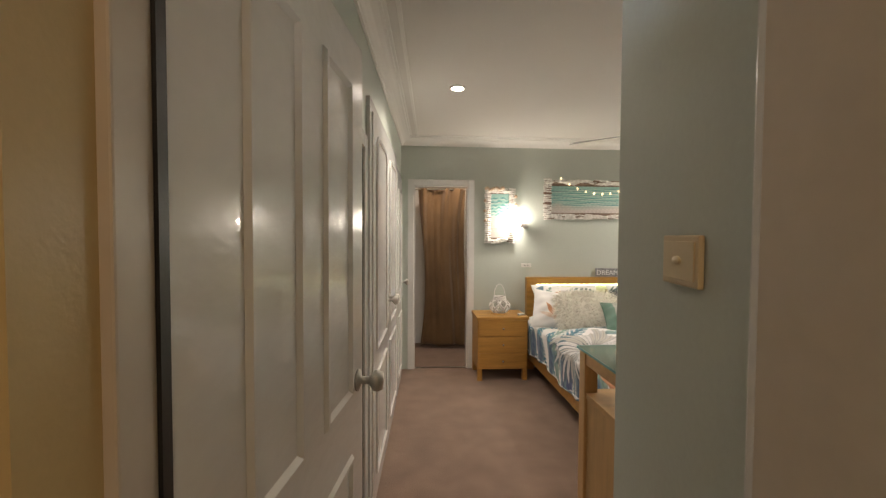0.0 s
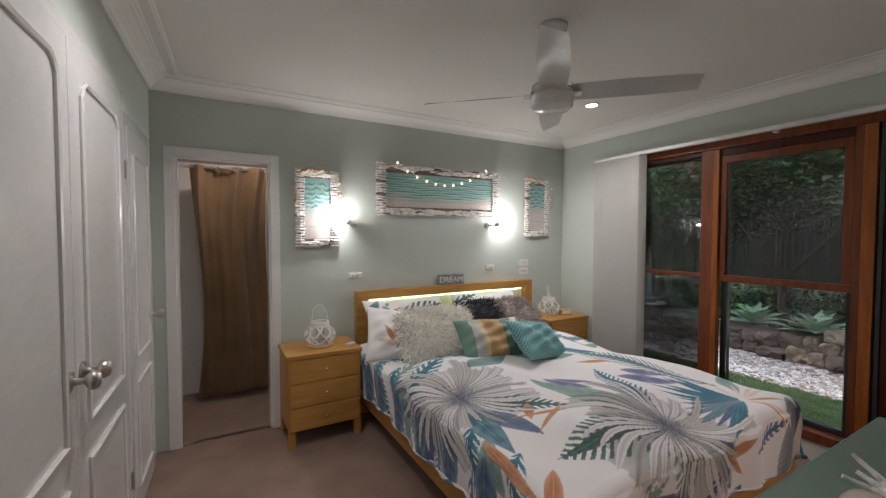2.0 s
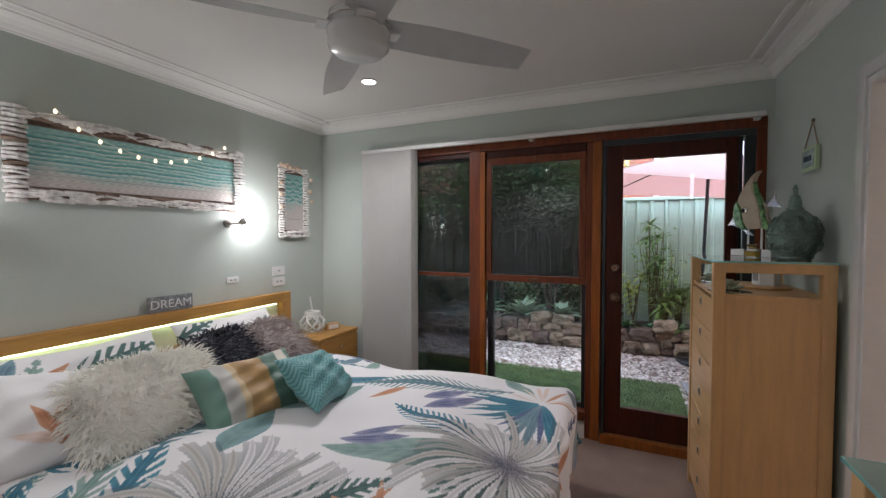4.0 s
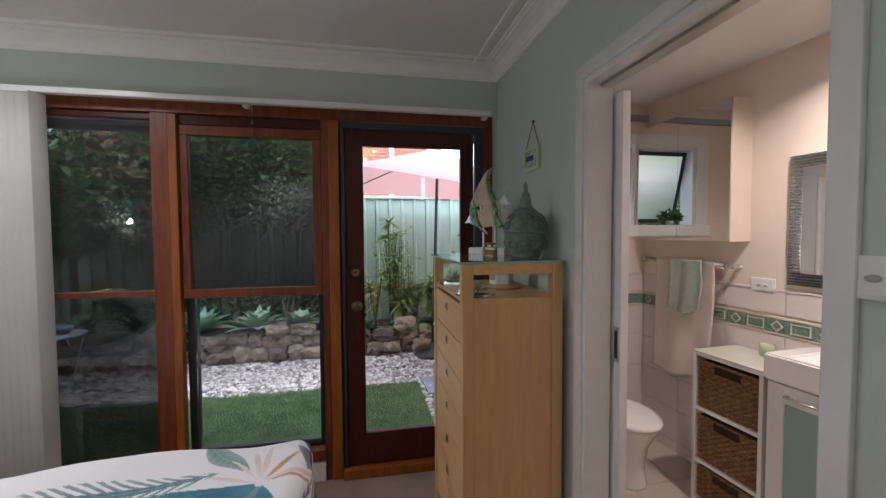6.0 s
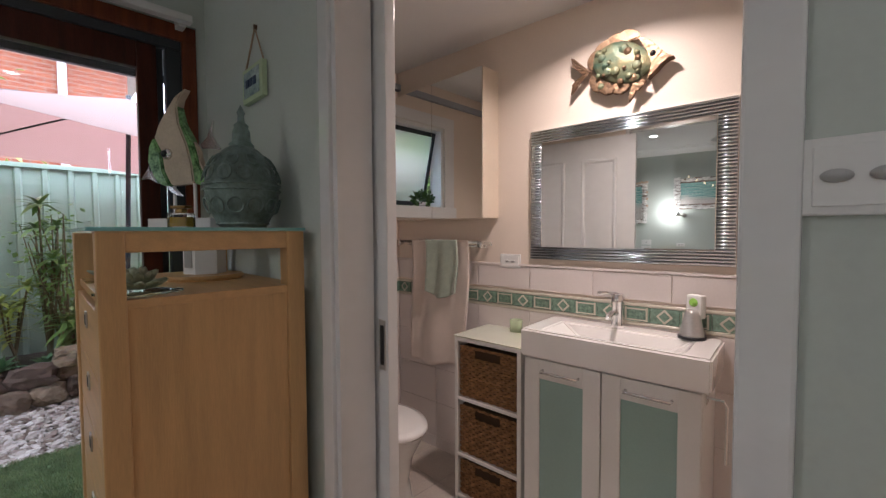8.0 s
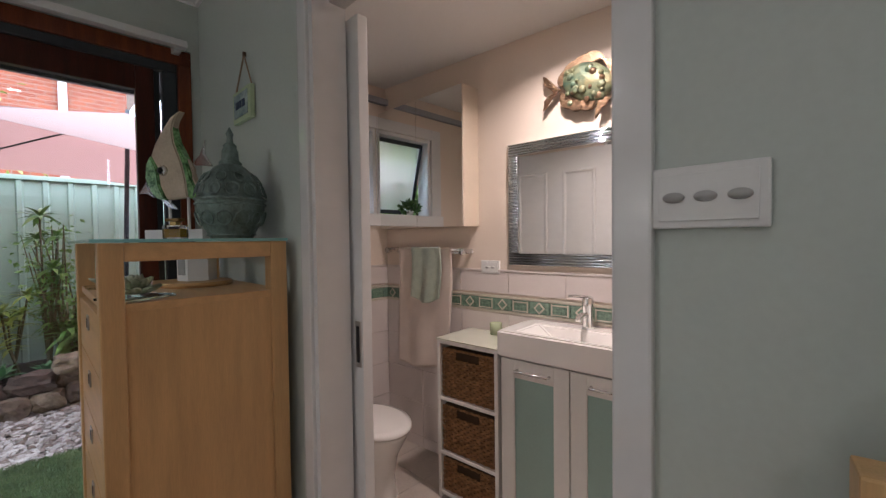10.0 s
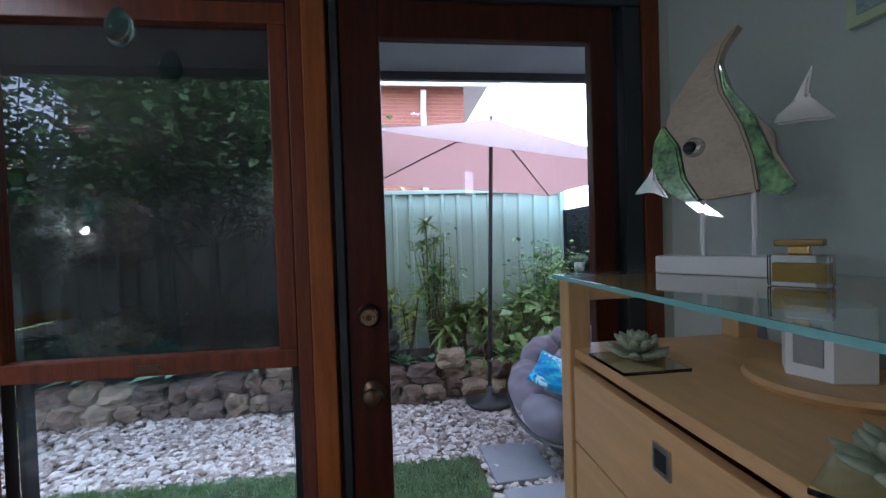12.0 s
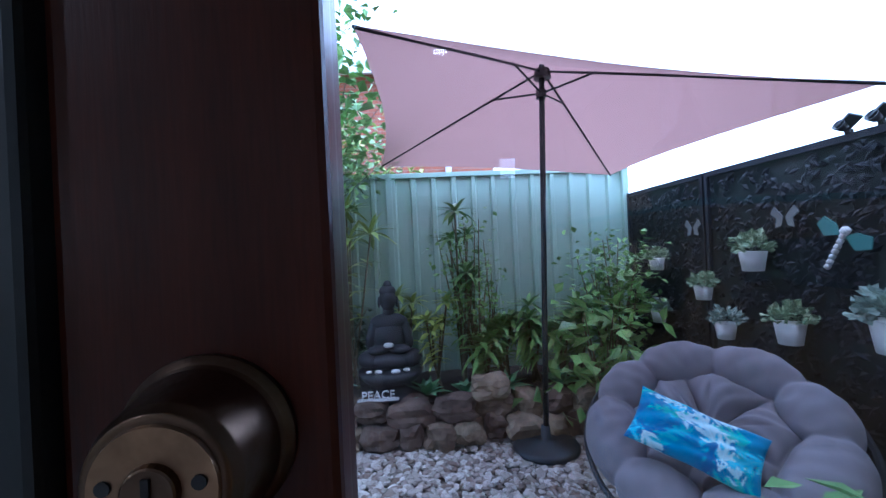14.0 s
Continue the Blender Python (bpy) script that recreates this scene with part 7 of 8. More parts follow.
for x in (5.78, 5.92):
    sl = thing("solar_spotlight", pose(x, -0.10, 1.801) @ Matrix.Diagonal((0.62, 0.62, 0.62, 1)), "black solar spotlight clipped on top of the screen", "garden light", "solar spotlights")
    part("clip", box(-0.02, -0.02, 0, 0.02, 0.02, 0.03, 0.003), BLACK, sl)
    bm = box(-0.07, -0.05, -0.012, 0.07, 0.05, 0.012, 0.004)
    bm.transform(pose(0, 0, 0.085, 20, 35, 0))
    part("solar_panel", bm, CHARCOAL, sl)
    bm = lathe([(0, 0), (0.03, 0), (0.045, 0.06), (0.04, 0.06), (0.02, 0.01)], 14, False)
    bm.transform(pose(0.02, 0.01, 0.045, -60, 0, 0))
    part("lamp_head", bm, BLACK, sl, "", True)

# ---- parasol ----
CLOTH = bpy.data.materials.new("parasol_cloth")
CLOTH.use_nodes = True
cn, cl = CLOTH.node_tree.nodes, CLOTH.node_tree.links
cb, ctr, cmix = cn["Principled BSDF"], cn.new("ShaderNodeBsdfTranslucent"), cn.new("ShaderNodeMixShader")
cnoise, cramp = cn.new("ShaderNodeTexNoise"), cn.new("ShaderNodeValToRGB")
cnoise.inputs["Scale"].default_value = 3.0
cramp.color_ramp.elements[0].color, cramp.color_ramp.elements[1].color = (0.46, 0.31, 0.27, 1), (0.54, 0.38, 0.33, 1)
cl.new(cnoise.outputs["Fac"], cramp.inputs[0])
cl.new(cramp.outputs[0], cb.inputs["Base Color"])
ctr.inputs["Color"].default_value = (0.34, 0.18, 0.155, 1)
cb.inputs["Roughness"].default_value = 0.9
cmix.inputs[0].default_value = 0.5
cl.new(cb.outputs[0], cmix.inputs[1])
cl.new(ctr.outputs[0], cmix.inputs[2])
cl.new(cmix.outputs[0], cn["Material Output"].inputs["Surface"])
parasol = thing("parasol", pose(6.90, 1.12, GROUND), "open square dusty pink parasol on a dark pole", "parasol")
apex = Vector((-0.04, -0.08, 2.64))
corner = [Vector((-1.34, 1.01, 2.20)), Vector((0.88, 1.12, 2.17)), Vector((0.88, -0.98, 2.02)), Vector((-1.40, -0.90, 1.935))]
for i in range(4):
    a, b = corner[i], corner[(i + 1) % 4]
    bm = bmesh.new()
    n = 12
    rows = []
    for r in range(n + 1):
        f = r / n
        row = []
        for c in range(n + 1):
            g = c / n
            e = a.lerp(b, g)
            mid = 4 * g * (1 - g)
            inward = Vector((apex.x - e.x, apex.y - e.y, 0)) * 0.07 * mid * f
            p = apex.lerp(e, f) + inward + Vector((0, 0, -0.06 * f * (1 - f) + 0.01 * mid * f))
            row.append(bm.verts.new(p))
        rows.append(row)
    for r0, r1 in zip(rows, rows[1:]):
        for c in range(n):
            bm.faces.new((r0[c], r0[c + 1], r1[c + 1], r1[c]))
    bmesh.ops.remove_doubles(bm, verts=bm.verts[:], dist=1e-5)
    part("canopy_panel", bm, CLOTH, parasol, "", True)
    part("rib", tube([apex + Vector((0, 0, -0.05)), apex.lerp(a, 0.5) + Vector((0, 0, -0.025)), a + Vector((0, 0, -0.005))], 0.008, 6), BLACK, parasol)
    hubp = Vector((apex.x * 0.9, apex.y * 0.9, 2.44))
    part("strut", tube([hubp, apex.lerp(a, 0.26) + Vector((0, 0, -0.03))], 0.007, 6), BLACK, parasol)
part("pole", tube([(0, 0, 0.03), (apex.x, apex.y, 2.67)], 0.019, 14), CHARCOAL, parasol, "", True)
part("hub", lathe([(0, 2.41), (0.035, 2.41), (0.035, 2.46), (0, 2.46)], 16, False), BLACK, parasol).matrix_basis = pose(apex.x * 0.86, apex.y * 0.86, 0)
part("crown", lathe([(0, 2.54), (0.06, 2.54), (0.05, 2.60), (0, 2.60)], 16, False), BLACK, parasol).matrix_basis = pose(apex.x, apex.y, 0)
part("base", lathe([(0, 0), (0.225, 0), (0.23, 0.02), (0.21, 0.045), (0.06, 0.06), (0.035, 0.075), (0.03, 0.16), (0, 0.16)], 36, False), CHARCOAL, parasol, "round charcoal base", True)
part("clamp", tube([(-0.03, 0, 0.40), (0.0, -0.05, 0.41)], 0.012, 8), CHROME, parasol)

# ---- papasan chair ----
GREYCLOTH = mat("grey_canvas", (0.20, 0.185, 0.21), 0.85, vary=0.12, scale=5, bump=0.06, fine=220, sheen=0.15)
chair = thing("papasan_chair", pose(6.00, 0.58, GROUND), "round papasan chair with a tufted grey cushion", "chair")
tilt = pose(0, 0, 0.34, 0, 0, 138) @ pose(0, 0, 0, 0, 30, 0)


def dish(U, V):
    """A ring of stuffed tufts round a tufted middle, drawn in by creases."""
    th = U * 2 * np.pi
    tuft_f = np.abs(np.sin(th * 4 + 0.25 * np.sin(th * 3))) ** 0.5
    fat = 0.58 + 0.42 * tuft_f
    k = np.clip(V / 0.62, 0, 1)
    phi = np.radians(-110 + 275 * k)
    rho = 0.135 * fat
    r1, z1 = 0.41 + rho * np.cos(phi), 0.20 + rho * 1.05 * np.sin(phi)
    q = np.clip((V - 0.62) / 0.38, 0, 1)
    r0 = 0.41 + rho * np.cos(np.radians(165))
    z0 = 0.20 + rho * 1.05 * np.sin(np.radians(165))
    lobes = np.abs(np.sin(th * 2.5 + 0.5)) ** 0.45
    inner = np.sin(np.pi * np.clip(q * 1.04, 0, 1)) ** 0.55 * (0.10 + 0.90 * lobes)
    r = np.where(V < 0.62, r1, r0 * (1 - q))
    z = np.where(V < 0.62, z1, z0 * (1 - q) + 0.11 * q + 0.125 * inner)
    crease = np.clip(1 - tuft_f * 1.4, 0, 1)
    z = z + (0.005 * np.sin(th * 70 + V * 20) * crease + 0.003 * np.sin(th * 31 + V * 26)) * (V < 0.55) + 0.004 * np.sin(th * 17 - V * 37)
    return r * np.cos(th), r * np.sin(th), z


o = sheet(260, 90, dish, None, "cushion", GREYCLOTH, chair, "tufted grey canvas cushion")
o.matrix_basis = tilt
for r, z in ((0.55, 0.22), (0.40, 0.10), (0.2, 0.03)):
    o = part("bowl_hoop", tube([(r * math.cos(k * math.pi / 20), r * math.sin(k * math.pi / 20), z - 0.05) for k in range(40)], 0.014, 6, closed=True), CHARCOAL, chair)
    o.matrix_basis = tilt
for i in range(12):
    a = i * math.pi / 6
    o = part("bowl_rib", tube([(0.2 * math.cos(a), 0.2 * math.sin(a), -0.03), (0.42 * math.cos(a), 0.42 * math.sin(a), 0.05), (0.55 * math.cos(a), 0.55 * math.sin(a), 0.17)], 0.010, 6), CHARCOAL, chair)
    o.matrix_basis = tilt
bm = lathe([(0.30, 0.0), (0.31, 0.02), (0.25, 0.14), (0.22, 0.24), (0.26, 0.34), (0.30, 0.38)], 32, False)
part("wicker_base", bm, mat("dark_wicker", (0.03, 0.028, 0.027), 0.7, vary=0.5, scale=40, bump=0.5, fine=90), chair, "dark woven base", True)


def blueleaf(U, V, P):
    C = np.ones(U.shape + (3,)) * np.array((0.02, 0.26, 0.50))
    X, Y = P[..., 0], P[..., 2]
    rng = np.random.RandomState(31)
    pal = [((0.01, 0.10, 0.38), (0.03, 0.40, 0.62)), ((0.02, 0.35, 0.55), (0.10, 0.60, 0.62)), ((0.35, 0.70, 0.80), (0.80, 0.92, 0.95)), ((0.02, 0.45, 0.75), (0.20, 0.75, 0.85)), ((0.01, 0.06, 0.28), (0.02, 0.25, 0.5)), ((0.03, 0.42, 0.45), (0.12, 0.68, 0.60))]
    for i in range(46):
        d, l = pal[rng.randint(len(pal))]
        feather(C, X, Y, rng.uniform(-.26, .26), rng.uniform(-.15, .15), rng.rand() * 6.28, rng.uniform(.13, .24), rng.uniform(.018, .042), d, l, 0.2, 170)
    return C


pillow("cushion", pose(5.73, 0.85, 0.53, -50, 18, -128), 0.48, 0.26, 0.13, "bright blue leaf print lumbar cushion on the chair", blueleaf, n=90, category="cushion")

# ---- plants ----
AGAVE = mat("agave_leaf", (0.17, 0.32, 0.19), 0.42, vary=0.25, scale=5, bump=0.02, second=(0.36, 0.52, 0.33))
GARDEN = mat("garden_leaf", (0.09, 0.24, 0.05), 0.4, vary=0.5, scale=5, bump=0.02, second=(0.34, 0.54, 0.14))
LIME = mat("lime_leaf", (0.28, 0.42, 0.06), 0.42, vary=0.35, scale=3, bump=0.02, second=(0.60, 0.68, 0.16))
DARKLEAF = mat("tree_leaf", (0.06, 0.17, 0.04), 0.33, vary=0.55, scale=3, bump=0.02, second=(0.30, 0.50, 0.13))
# darker copy of the tree leaf, its colour standing for shade
SHADEDLEAF = mat("shaded_leaf", (0.025, 0.07, 0.022), 0.4, vary=0.5, scale=3, bump=0.02, second=(0.09, 0.17, 0.05))
STEM = mat("plant_stem", (0.16, 0.13, 0.07), 0.8, vary=0.3, scale=20, bump=0.1)
BARK = mat("tree_bark", (0.07, 0.055, 0.045), 0.9, vary=0.4, scale=14, bump=0.3)


def blade_leaf(L, W, droop, fold=0.25, n=6, tip=1.0):
    """A long leaf along x that rises and bends over."""
    bm = bmesh.new()
    rows = []
    for i in range(n + 1):
        f = i / n
        w = W * (math.sin(math.pi * (0.12 + 0.88 * f ** 0.85)) * 0.9 + 0.05) * (1 - f ** 6)
        x, z = L * f * (1 - 0.15 * droop * f), -L * droop * f * f * 0.5
        rows.append([bm.verts.new((x, -w, z + fold * w)), bm.verts.new((x, 0, z)), bm.verts.new((x, w, z + fold * w))])
    for a, b in zip(rows, rows[1:]):
        bm.faces.new((a[0], b[0], b[1], a[1]))
        bm.faces.new((a[1], b[1], b[2], a[2]))
    return bm


def rosette(name, m, label, n, L, W, material, seed, up=(10, 75), droop=0.35, category="plant", parent=None):
    root = parent or thing(name, m, label, category)
    rng = random.Random(seed)
    mesh_made = []
    for v in range(3):
        bm = blade_leaf(L, W, droop * (0.6 + 0.5 * v))
        me = bpy.data.meshes.new("leaf")
        bm.to_mesh(me)
        bm.free()
        me.materials.append(material)
        me.polygons.foreach_set("use_smooth", [True] * len(me.polygons))
        mesh_made.append(me)
    for i in range(n):
        f = i / max(1, n - 1)
        ob = new("leaf", mesh_made[i % 3])
        ob.parent = root
        ob.matrix_basis = (m if parent else pose(0, 0, 0)) @ pose(0, 0, 0.02, 0, 0, i * 137.5 + rng.uniform(-12, 12)) @ pose(0, 0, 0, rng.uniform(-12, 12), -(up[0] + (up[1] - up[0]) * f), 0) @ Matrix.Diagonal((1 - 0.35 * f, 1 - 0.2 * f, 1, 1))
    return root


for i, (y, L, x) in enumerate(((2.80, 0.40, 7.36), (3.32, 0.50, 7.34), (3.98, 0.50, 7.34), (4.66, 0.52, 7.36), (5.35, 0.48, 7.40), (6.0, 0.48, 7.40))):
    rosette("agave", pose(x - 0.06, y, 0.28), "soft grey green foxtail agave rosette", 24, L, 0.092, AGAVE, 40 + i)
for i, (y, x, L) in enumerate(((1.92, 7.30, 0.24), (1.30, 7.32, 0.26), (1.62, 7.30, 0.18), (0.85, 7.35, 0.22))):
    rosette("agave", pose(x, y, 0.20), "small bright green agave at the rocks", 15, L, 0.042, mat("young_agave", (0.10, 0.27, 0.12), 0.45, vary=0.3, second=(0.24, 0.45, 0.2)), 60 + i)


def cane_plant(m, h, label, heads, material, seed, L=0.26, lean=0.1):
    """Thin canes with tufts of strap leaves."""
    root = thing("cane_plant", m, label, "plant")
    rng = random.Random(seed)
    for i in range(heads):
        hh = h * rng.uniform(0.55, 1.0)
        a = rng.uniform(0, 6.28)
        top = Vector((math.cos(a) * lean * hh, math.sin(a) * lean * hh * 1.4, hh))
        part("cane", tube([(rng.uniform(-.03, .03), rng.uniform(-.04, .04), 0), top * 0.5 + Vector((0.01, 0.01, 0)), top], 0.011, 6, 0.7), STEM, root)
        rosette("", pose(*top), "", 16, L * rng.uniform(0.7, 1.1), 0.024, material, seed * 7 + i, (-15, 70), 0.6, parent=root)
        for k in range(3):
            rosette("", pose(*(top * (0.45 + 0.18 * k))), "", 4, L * 0.7, 0.02, material, seed * 9 + i * 3 + k, (0, 30), 0.7, parent=root)
    return root


cane_plant(pose(7.48, 1.60, 0.2), 1.42, "tall green cane plant against the fence", 7, GARDEN, 3, 0.25)
cane_plant(pose(7.40, 1.82, 0.2), 0.72, "lime green cane plant beside the statue", 4, LIME, 4, 0.24)
cane_plant(pose(7.62, 2.52, 0.2), 1.55, "yellow green dracaena beside the fence", 5, LIME, 5, 0.38)
cane_plant(pose(7.55, 1.25, 0.2), 0.55, "short green cane plant at the rock edge", 7, GARDEN, 6, 0.28)
cane_plant(pose(7.50, 1.00, 0.2), 0.62, "strappy green plant near the parasol", 7, GARDEN, 7, 0.36)
cane_plant(pose(7.60, 0.55, 0.2), 0.70, "strappy green plant near the screen", 7, GARDEN, 8, 0.36)

cane_plant(pose(7.42, 1.42, 0.2), 0.48, "bright green strappy plant behind the rocks", 5, GARDEN, 9, 0.30)
cane_plant(pose(7.45, 0.78, 0.2), 0.52, "bright green strappy plant behind the rocks", 5, GARDEN, 10, 0.30)
cane_plant(pose(7.72, 2.05, 0.2), 0.9, "lime green cane plant behind the statue", 4, LIME, 11, 0.26)


def leaf_cloud(name, m, label, stems, spread, h0, h1, leaf_len, leaf_w, per, material, seed, category="shrub", trunk=0.012, wood=None, low=0.35, fork=0.0):
    """A shrub or crown: branching stems with many single leaves along the twigs."""
    root = thing(name, m, label, category)
    rng = random.Random(seed)
    lv, lf = [], []
    for s in range(stems):
        a = rng.uniform(0, 6.283)
        r = spread * math.sqrt(rng.random())
        top = Vector((r * math.cos(a), r * math.sin(a), rng.uniform(h0, h1)))
        base = Vector((rng.uniform(-.04, .04), rng.uniform(-.04, .04), fork))
        mid = base.lerp(top, 0.5) + Vector((rng.uniform(-.1, .1), rng.uniform(-.1, .1), rng.uniform(0, .1))) * spread
        part("branch", tube([base, mid, top], trunk, 5, 0.3), wood or STEM, root)
        for k in range(per):
            f = rng.uniform(low, 1.05)
            p = base.lerp(mid, f * 2) if f < 0.5 else mid.lerp(top, (f - 0.5) * 2)
            p = p + Vector((rng.gauss(0, 1), rng.gauss(0, 1), rng.gauss(0, 0.8))) * leaf_len * 1.3
            t = Vector((rng.gauss(0, 1), rng.gauss(0, 1), rng.gauss(-0.1, 0.6))).normalized()
            sd = t.cross(Vector((rng.gauss(0, .4), rng.gauss(0, .4), 1))).normalized()
            L, W = leaf_len * rng.uniform(0.6, 1.2), leaf_w * rng.uniform(0.6, 1.2)
            up = sd.cross(t) * W * 0.35
            i = len(lv)
            lv += [tuple(q) for q in (p, p + t * L * 0.45 + sd * W + up, p + t * L, p + t * L * 0.45 - sd * W + up, p + t * L * 0.5)]
            lf += [(i, i + 1, i + 4), (i + 1, i + 2, i + 4), (i + 2, i + 3, i + 4), (i + 3, i, i + 4)]
    me = bpy.data.meshes.new("crown")
    me.from_pydata(lv, [], lf)
    me.materials.append(material)
    ob = new("crown", me)
    ob.parent = root
    return root


leaf_cloud("shrub", pose(7.55, 1.45, 0.2), "light leafy shrub in front of the fence", 16, 0.50, 0.7, 1.45, 0.060, 0.024, 34, GARDEN, 70)
leaf_cloud("shrub", pose(7.55, 0.30, 0.2), "leafy green shrub in the fence corner", 16, 0.32, 0.6, 1.22, 0.075, 0.032, 50, GARDEN, 71)
leaf_cloud("shrub", pose(7.20, 0.55, 0.0), "broad leaved peace lily in a dark pot", 22, 0.28, 0.40, 0.85, 0.17, 0.055, 11, GARDEN, 72)
# Shrubs added to darken the fence foot, which the tree should shade.
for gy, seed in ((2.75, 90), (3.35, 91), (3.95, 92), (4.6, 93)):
    leaf_cloud("shrub", pose(7.78, gy, 0.2), "low shrub added as shade at the foot of the fence", 22, 0.34, 0.25, 0.72, 0.09, 0.036, 26, SHADEDLEAF, seed)
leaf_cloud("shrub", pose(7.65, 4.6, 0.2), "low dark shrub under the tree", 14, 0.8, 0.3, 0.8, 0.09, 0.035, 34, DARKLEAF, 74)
pot = thing("plant_pot", pose(7.12, 0.62, GROUND), "glossy dark blue plant pot", "plant pot")
part("pot_body", lathe([(0, 0), (0.10, 0), (0.14, 0.22), (0.15, 0.26), (0.135, 0.26), (0.12, 0.22), (0, 0.22)], 24, False), mat("cobalt_glaze", (0.015, 0.02, 0.10), 0.15, vary=0.2, coat=0.6), pot, "", True)
leaf_cloud("house_plant", pose(5.14, 0.64, GROUND), "young broad leaved plant beside the chair", 10, 0.18, 0.32, 0.62, 0.15, 0.05, 4, mat("fresh_leaf", (0.13, 0.32, 0.09), 0.4, vary=0.3, second=(0.25, 0.45, 0.15)), 75, "plant")

# the big dark tree over the fence
tree = leaf_cloud("tree", pose(7.55, 3.75, 0.2), "dense dark green camellia tree over the fence", 90, 1.55, 1.75, 3.6, 0.11, 0.042, 130, DARKLEAF, 80, "tree", 0.012, BARK, 0.50, 1.35)
part("trunk", tube([(0, 0, -0.05), (0.03, 0.05, 0.6), (-0.04, 0.02, 1.2), (0.05, -0.05, 2.2)], 0.055, 9, 0.5), BARK, tree)
part("limb", tube([(0, 0.03, 0.7), (0.1, -0.45, 1.3), (0.0, -0.8, 1.9)], 0.03, 7, 0.5), BARK, tree)
part("limb", tube([(0, 0.03, 0.6), (0.1, 0.5, 1.3), (0.0, 1.0, 2.0)], 0.035, 7, 0.5), BARK, tree)
tree = leaf_cloud("tree", pose(7.75, 5.6, 0.2), "dense dark green tree at the far end of the garden", 70, 1.6, 1.3, 3.6, 0.12, 0.045, 110, DARKLEAF, 81, "tree", 0.012, BARK, 0.45, 1.0)
part("trunk", tube([(0, 0, -0.05), (0.03, 0.05, 0.8), (0.05, -0.05, 2.2)], 0.07, 9, 0.5), BARK, tree)

branchy = leaf_cloud("tree", pose(7.35, 2.95, 0.2), "slender camellia with pale new leaves before the fence", 34, 1.0, 1.62, 2.55, 0.085, 0.034, 62, mat("camellia_leaf", (0.10, 0.25, 0.05), 0.35, vary=0.5, scale=3, bump=0.02, second=(0.42, 0.62, 0.20)), 83, "tree", 0.008, BARK, 0.50, 1.3)
for dy, h in ((-0.22, 1.9), (0.06, 2.1), (0.3, 1.8)):
    part("stem", tube([(0, 0, -0.05), (0.05, dy * 0.5, h * 0.45), (-0.03, dy, h)], 0.020, 7, 0.5), BARK, branchy)

# ---- seated statue, one plain shape ----
def blob(bm, c, s, rot=(0, 0, 0)):
    b = bmesh.new()
    bmesh.ops.create_uvsphere(b, u_segments=20, v_segments=14, radius=1)
    merge(bm, b, pose(*c, *rot) @ Matrix.Diagonal((*s, 1)))


bm = lathe([(0, 0), (0.21, 0), (0.22, 0.03), (0.17, 0.06), (0.15, 0.11), (0.21, 0.15), (0.25, 0.19), (0.255, 0.22), (0.21, 0.235), (0, 0.235)], 32, False)
for c, s, r in (((0, 0, 0.30), (0.15, 0.225, 0.075), (0, 0, 0)), ((-0.02, 0.16, 0.31), (0.11, 0.09, 0.07), (0, 0, 20)), ((-0.02, -0.16, 0.31), (0.11, 0.09, 0.07), (0, 0, -20)),
                ((0.03, 0, 0.48), (0.095, 0.135, 0.16), (0, 0, 0)), ((0.03, 0, 0.59), (0.085, 0.15, 0.07), (0, 0, 0)), ((0.02, 0.135, 0.50), (0.045, 0.045, 0.13), (14, 0, 0)),
                ((0.02, -0.135, 0.50), (0.045, 0.045, 0.13), (-14, 0, 0)), ((-0.06, 0.08, 0.39), (0.06, 0.09, 0.035), (0, 0, 25)), ((-0.06, -0.08, 0.39), (0.06, 0.09, 0.035), (0, 0, -25)),
                ((0.02, 0, 0.68), (0.045, 0.045, 0.05), (0, 0, 0)), ((0.01, 0, 0.77), (0.075, 0.068, 0.088), (0, 0, 0)), ((0.02, 0, 0.835), (0.068, 0.066, 0.05), (0, 0, 0)), ((0.02, 0, 0.885), (0.034, 0.034, 0.034), (0, 0, 0)),
                ((0.015, 0.07, 0.75), (0.018, 0.012, 0.045), (0, 0, 0)), ((0.015, -0.07, 0.75), (0.018, 0.012, 0.045), (0, 0, 0))):
    blob(bm, c, s, r)
statue = link("statue", bm, mat("dark_cast_stone", (0.028, 0.028, 0.032), 0.55, vary=0.4, scale=10, bump=0.15), None, "dark cast stone seated meditating statue on a lotus base", True)
tagged(statue, category="statue")
statue.matrix_world = pose(7.38, 2.20, 0.20)
for i, (dx, dy, dz, s) in enumerate(((-0.10, 0.0, 0.43, 0.035), (-0.17, 0.08, 0.25, 0.025), (-0.18, -0.05, 0.25, 0.03), (-0.16, 0.15, 0.25, 0.02), (-0.15, -0.13, 0.25, 0.022))):
    st = thing("white_stone", pose(7.38 + dx, 2.20 + dy, 0.20 + dz), "small white stone laid on the statue", "stone")
    b = bmesh.new()
    bmesh.ops.create_icosphere(b, subdivisions=2, radius=s)
    b.transform(Matrix.Diagonal((1, 1.2, 0.6, 1)))
    part("stone_body", b, mat("quartz", (0.7, 0.68, 0.66), 0.6, vary=0.2), st, "", True)
peace = thing("word_sign", pose(7.13, 2.28, 0.265, 0, 0, -90), "small white block sign in front of the statue", "sign")
fc = bpy.data.curves.new("word", "FONT")
fc.body, fc.size, fc.align_x, fc.extrude = "PEACE", 0.085, "CENTER", 0.01
tmp = new("word_tmp", fc)
me = bpy.data.meshes.new_from_object(tmp.evaluated_get(bpy.context.evaluated_depsgraph_get()))
bpy.data.objects.remove(tmp)
me.materials.append(SATIN)
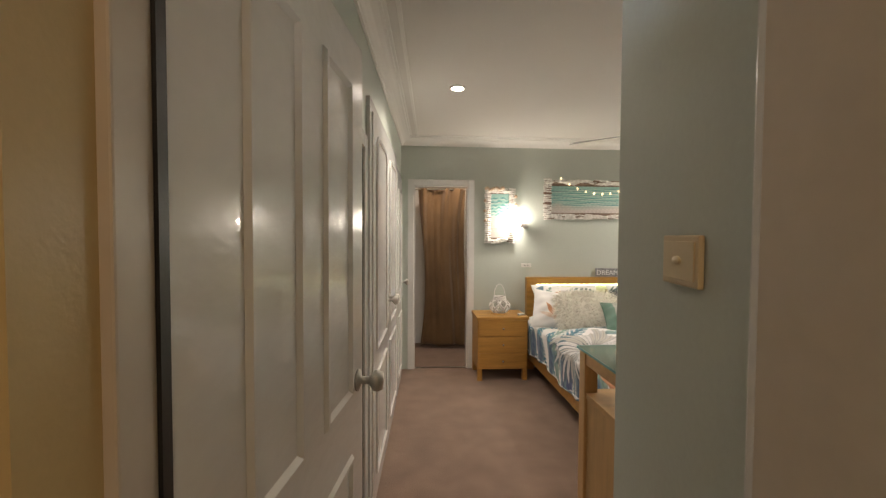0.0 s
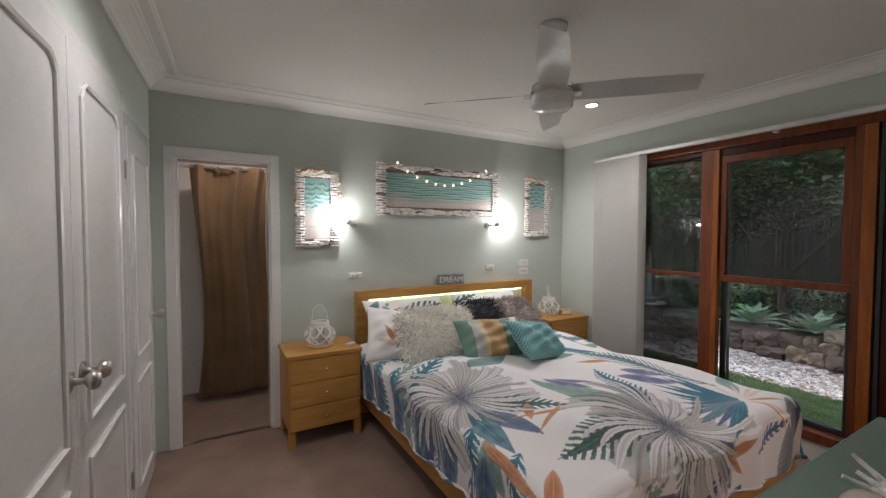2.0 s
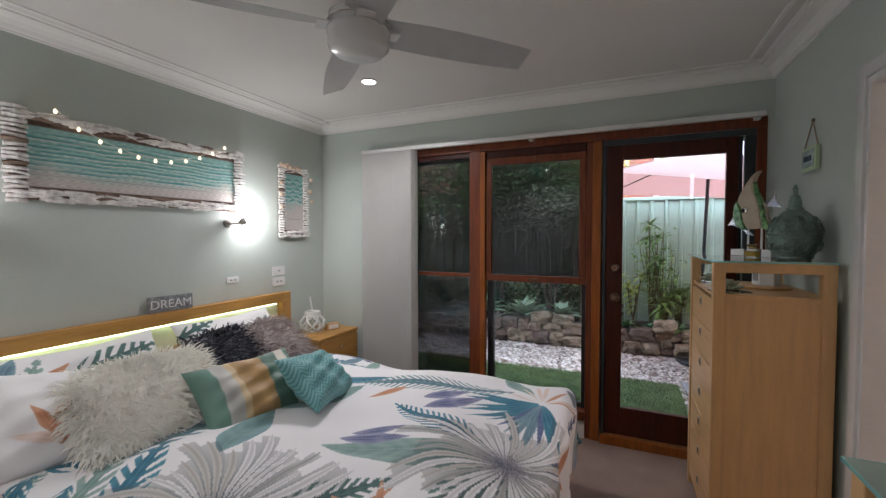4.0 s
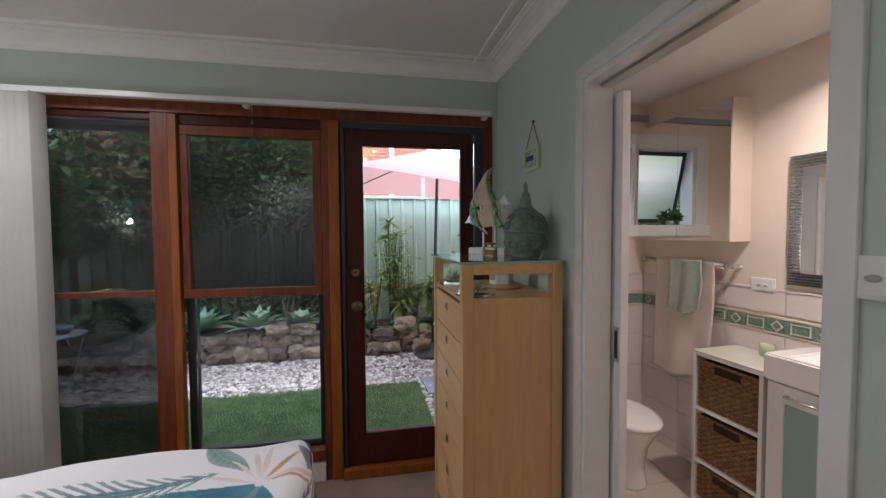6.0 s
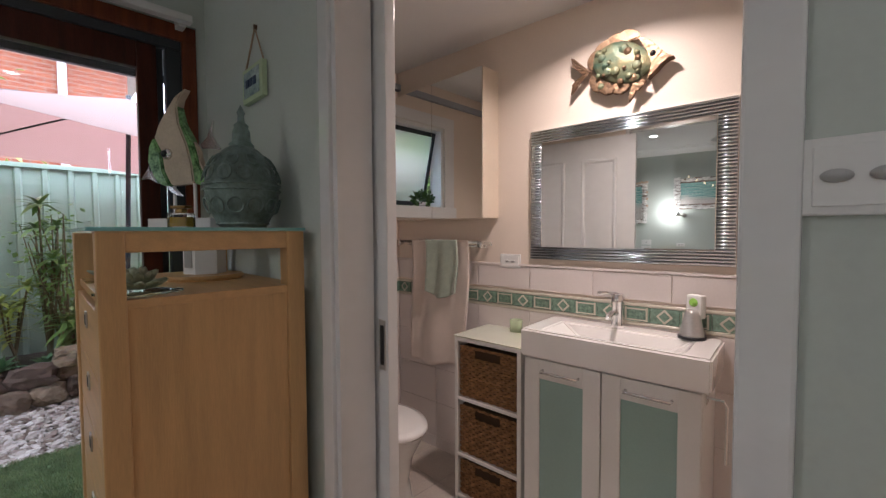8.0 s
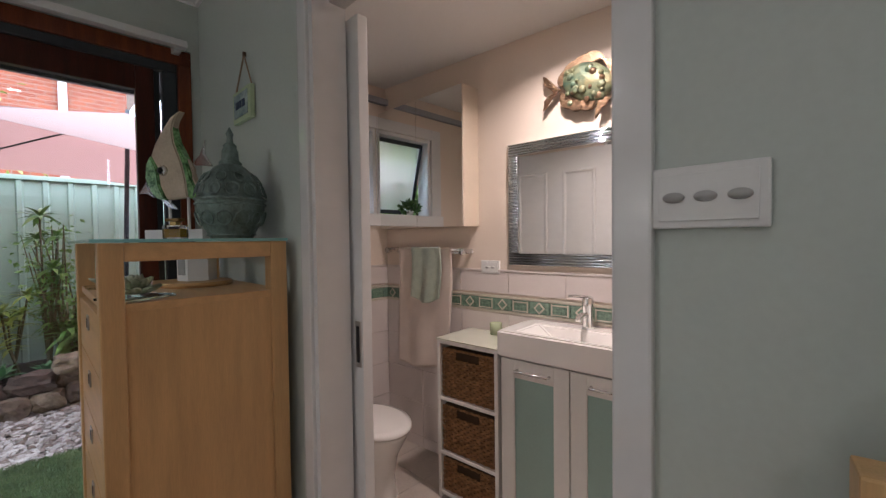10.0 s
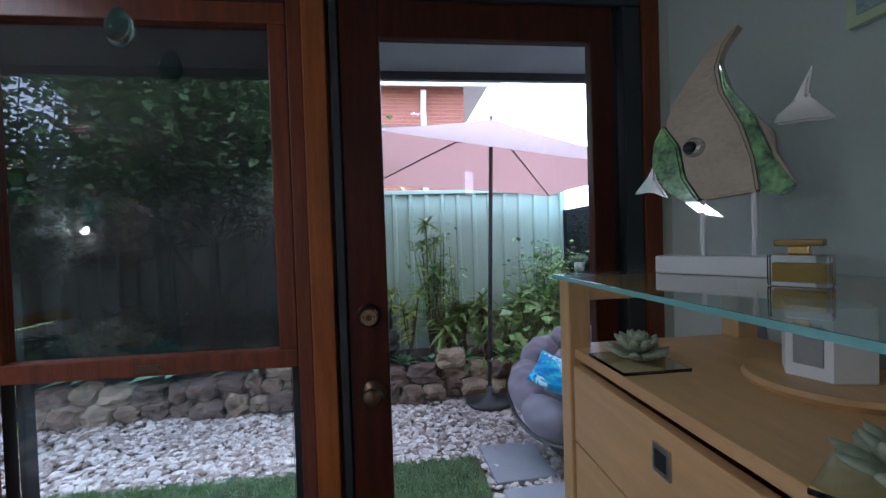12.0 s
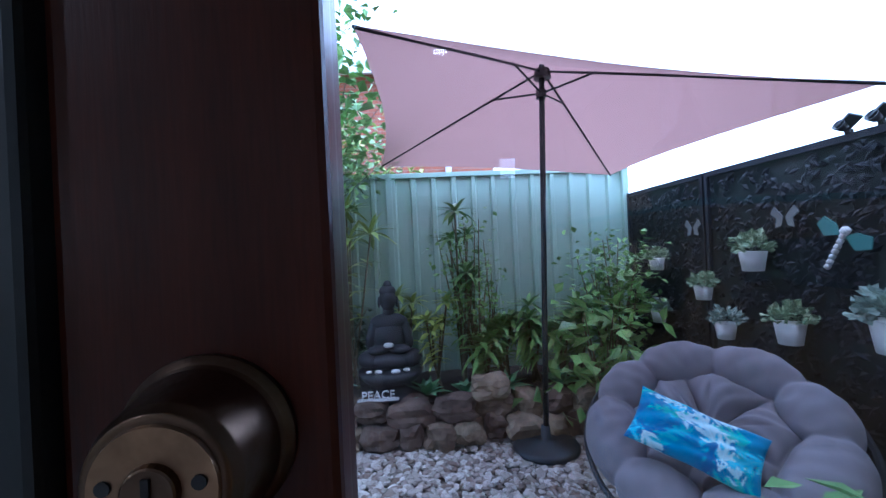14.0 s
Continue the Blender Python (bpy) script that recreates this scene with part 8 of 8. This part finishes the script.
w = new("letters", me)
w.parent = peace
w.matrix_basis = pose(0, 0, 0.012, 90, 0, 0)
part("plinth", box(-0.15, -0.02, 0, 0.15, 0.02, 0.012), SATIN, peace)

# ---- folding table with a bowl at the far end ----
table = thing("folding_table", pose(6.45, 4.95, GROUND), "small white folding garden table", "table")
part("tabletop", lathe([(0, 0.56), (0.20, 0.56), (0.205, 0.57), (0.20, 0.58), (0, 0.58)], 28, False), SATIN, table)
for s in (-1, 1):
    part("leg", tube([(-0.15, 0.13 * s, 0), (0.13, 0.13 * s, 0.56)], 0.009, 6), SATIN, table)
    part("leg", tube([(0.15, 0.12 * s, 0), (-0.13, 0.12 * s, 0.56)], 0.009, 6), SATIN, table)
bowl = thing("bowl", pose(6.45, 4.95, GROUND + 0.58), "pale blue bowl on the folding table", "bowl")
part("dish", lathe([(0, 0.0), (0.05, 0.0), (0.09, 0.05), (0.10, 0.075), (0.092, 0.075), (0.05, 0.012), (0, 0.01)], 24, False), mat("pale_blue_glaze", (0.35, 0.42, 0.50), 0.3, vary=0.1), bowl, "", True)

# ---- the neighbour's house ----
BRICK = bpy.data.materials.new("red_brick")
BRICK.use_nodes = True
bn, bl = BRICK.node_tree.nodes, BRICK.node_tree.links
bt, bc = bn.new("ShaderNodeTexBrick"), bn.new("ShaderNodeTexCoord")
bt.inputs["Color1"].default_value, bt.inputs["Color2"].default_value, bt.inputs["Mortar"].default_value = (0.40, 0.115, 0.055, 1), (0.30, 0.08, 0.04, 1), (0.34, 0.22, 0.17, 1)
bt.inputs["Scale"].default_value, bt.inputs["Brick Width"].default_value, bt.inputs["Row Height"].default_value, bt.inputs["Mortar Size"].default_value = 1.0, 0.24, 0.086, 0.010
bsep, bcom = bn.new("ShaderNodeSeparateXYZ"), bn.new("ShaderNodeCombineXYZ")
bl.new(bc.outputs["Object"], bsep.inputs[0])
bl.new(bsep.outputs[1], bcom.inputs[0])
bl.new(bsep.outputs[2], bcom.inputs[1])
bl.new(bcom.outputs[0], bt.inputs[0])
bl.new(bt.outputs[0], bn["Principled BSDF"].inputs["Base Color"])
bn["Principled BSDF"].inputs["Roughness"].default_value = 0.9
nb = thing("neighbour_house", pose(13.0, 0, 0), "red brick house with a white gable edge behind the fence", "house")
part("wall", box(0, 0.2, -0.1, 0.3, 9, 5.2), BRICK, nb)
part("roof", box(-0.4, -0.4, 5.2, 4, 9, 5.35), mat("pale_roof", (0.62, 0.60, 0.58), 0.6), nb)
bm = box(-0.45, -0.6, 5.05, -0.38, 9, 5.25)
part("gutter", bm, SATIN, nb)
part("downpipe", tube([(-0.07, 1.2, 0), (-0.07, 1.2, 4.2)], 0.07, 8), SATIN, nb)
part("downpipe_bend", tube([(-0.07, 1.2, 4.2), (-0.07, 1.2, 4.6), (-0.3, 1.2, 5.0)], 0.07, 8), SATIN, nb)
leaf_cloud("tree", pose(10.5, 2.6, 0.2), "yellow green bush behind the fence", 26, 0.9, 1.6, 3.2, 0.20, 0.05, 26, LIME, 82, "tree", 0.02, BARK)
nb2 = thing("far_roof", pose(9.2, -2.3, 0), "dark tiled roof behind the screen", "roof")
part("wall", box(-1.5, -3.0, -0.1, 1.2, 0, 1.9), CHARCOAL, nb2)
part("ridge", box(-1.5, -3.0, 1.9, 1.2, 0, 2.02), CHARCOAL, nb2)
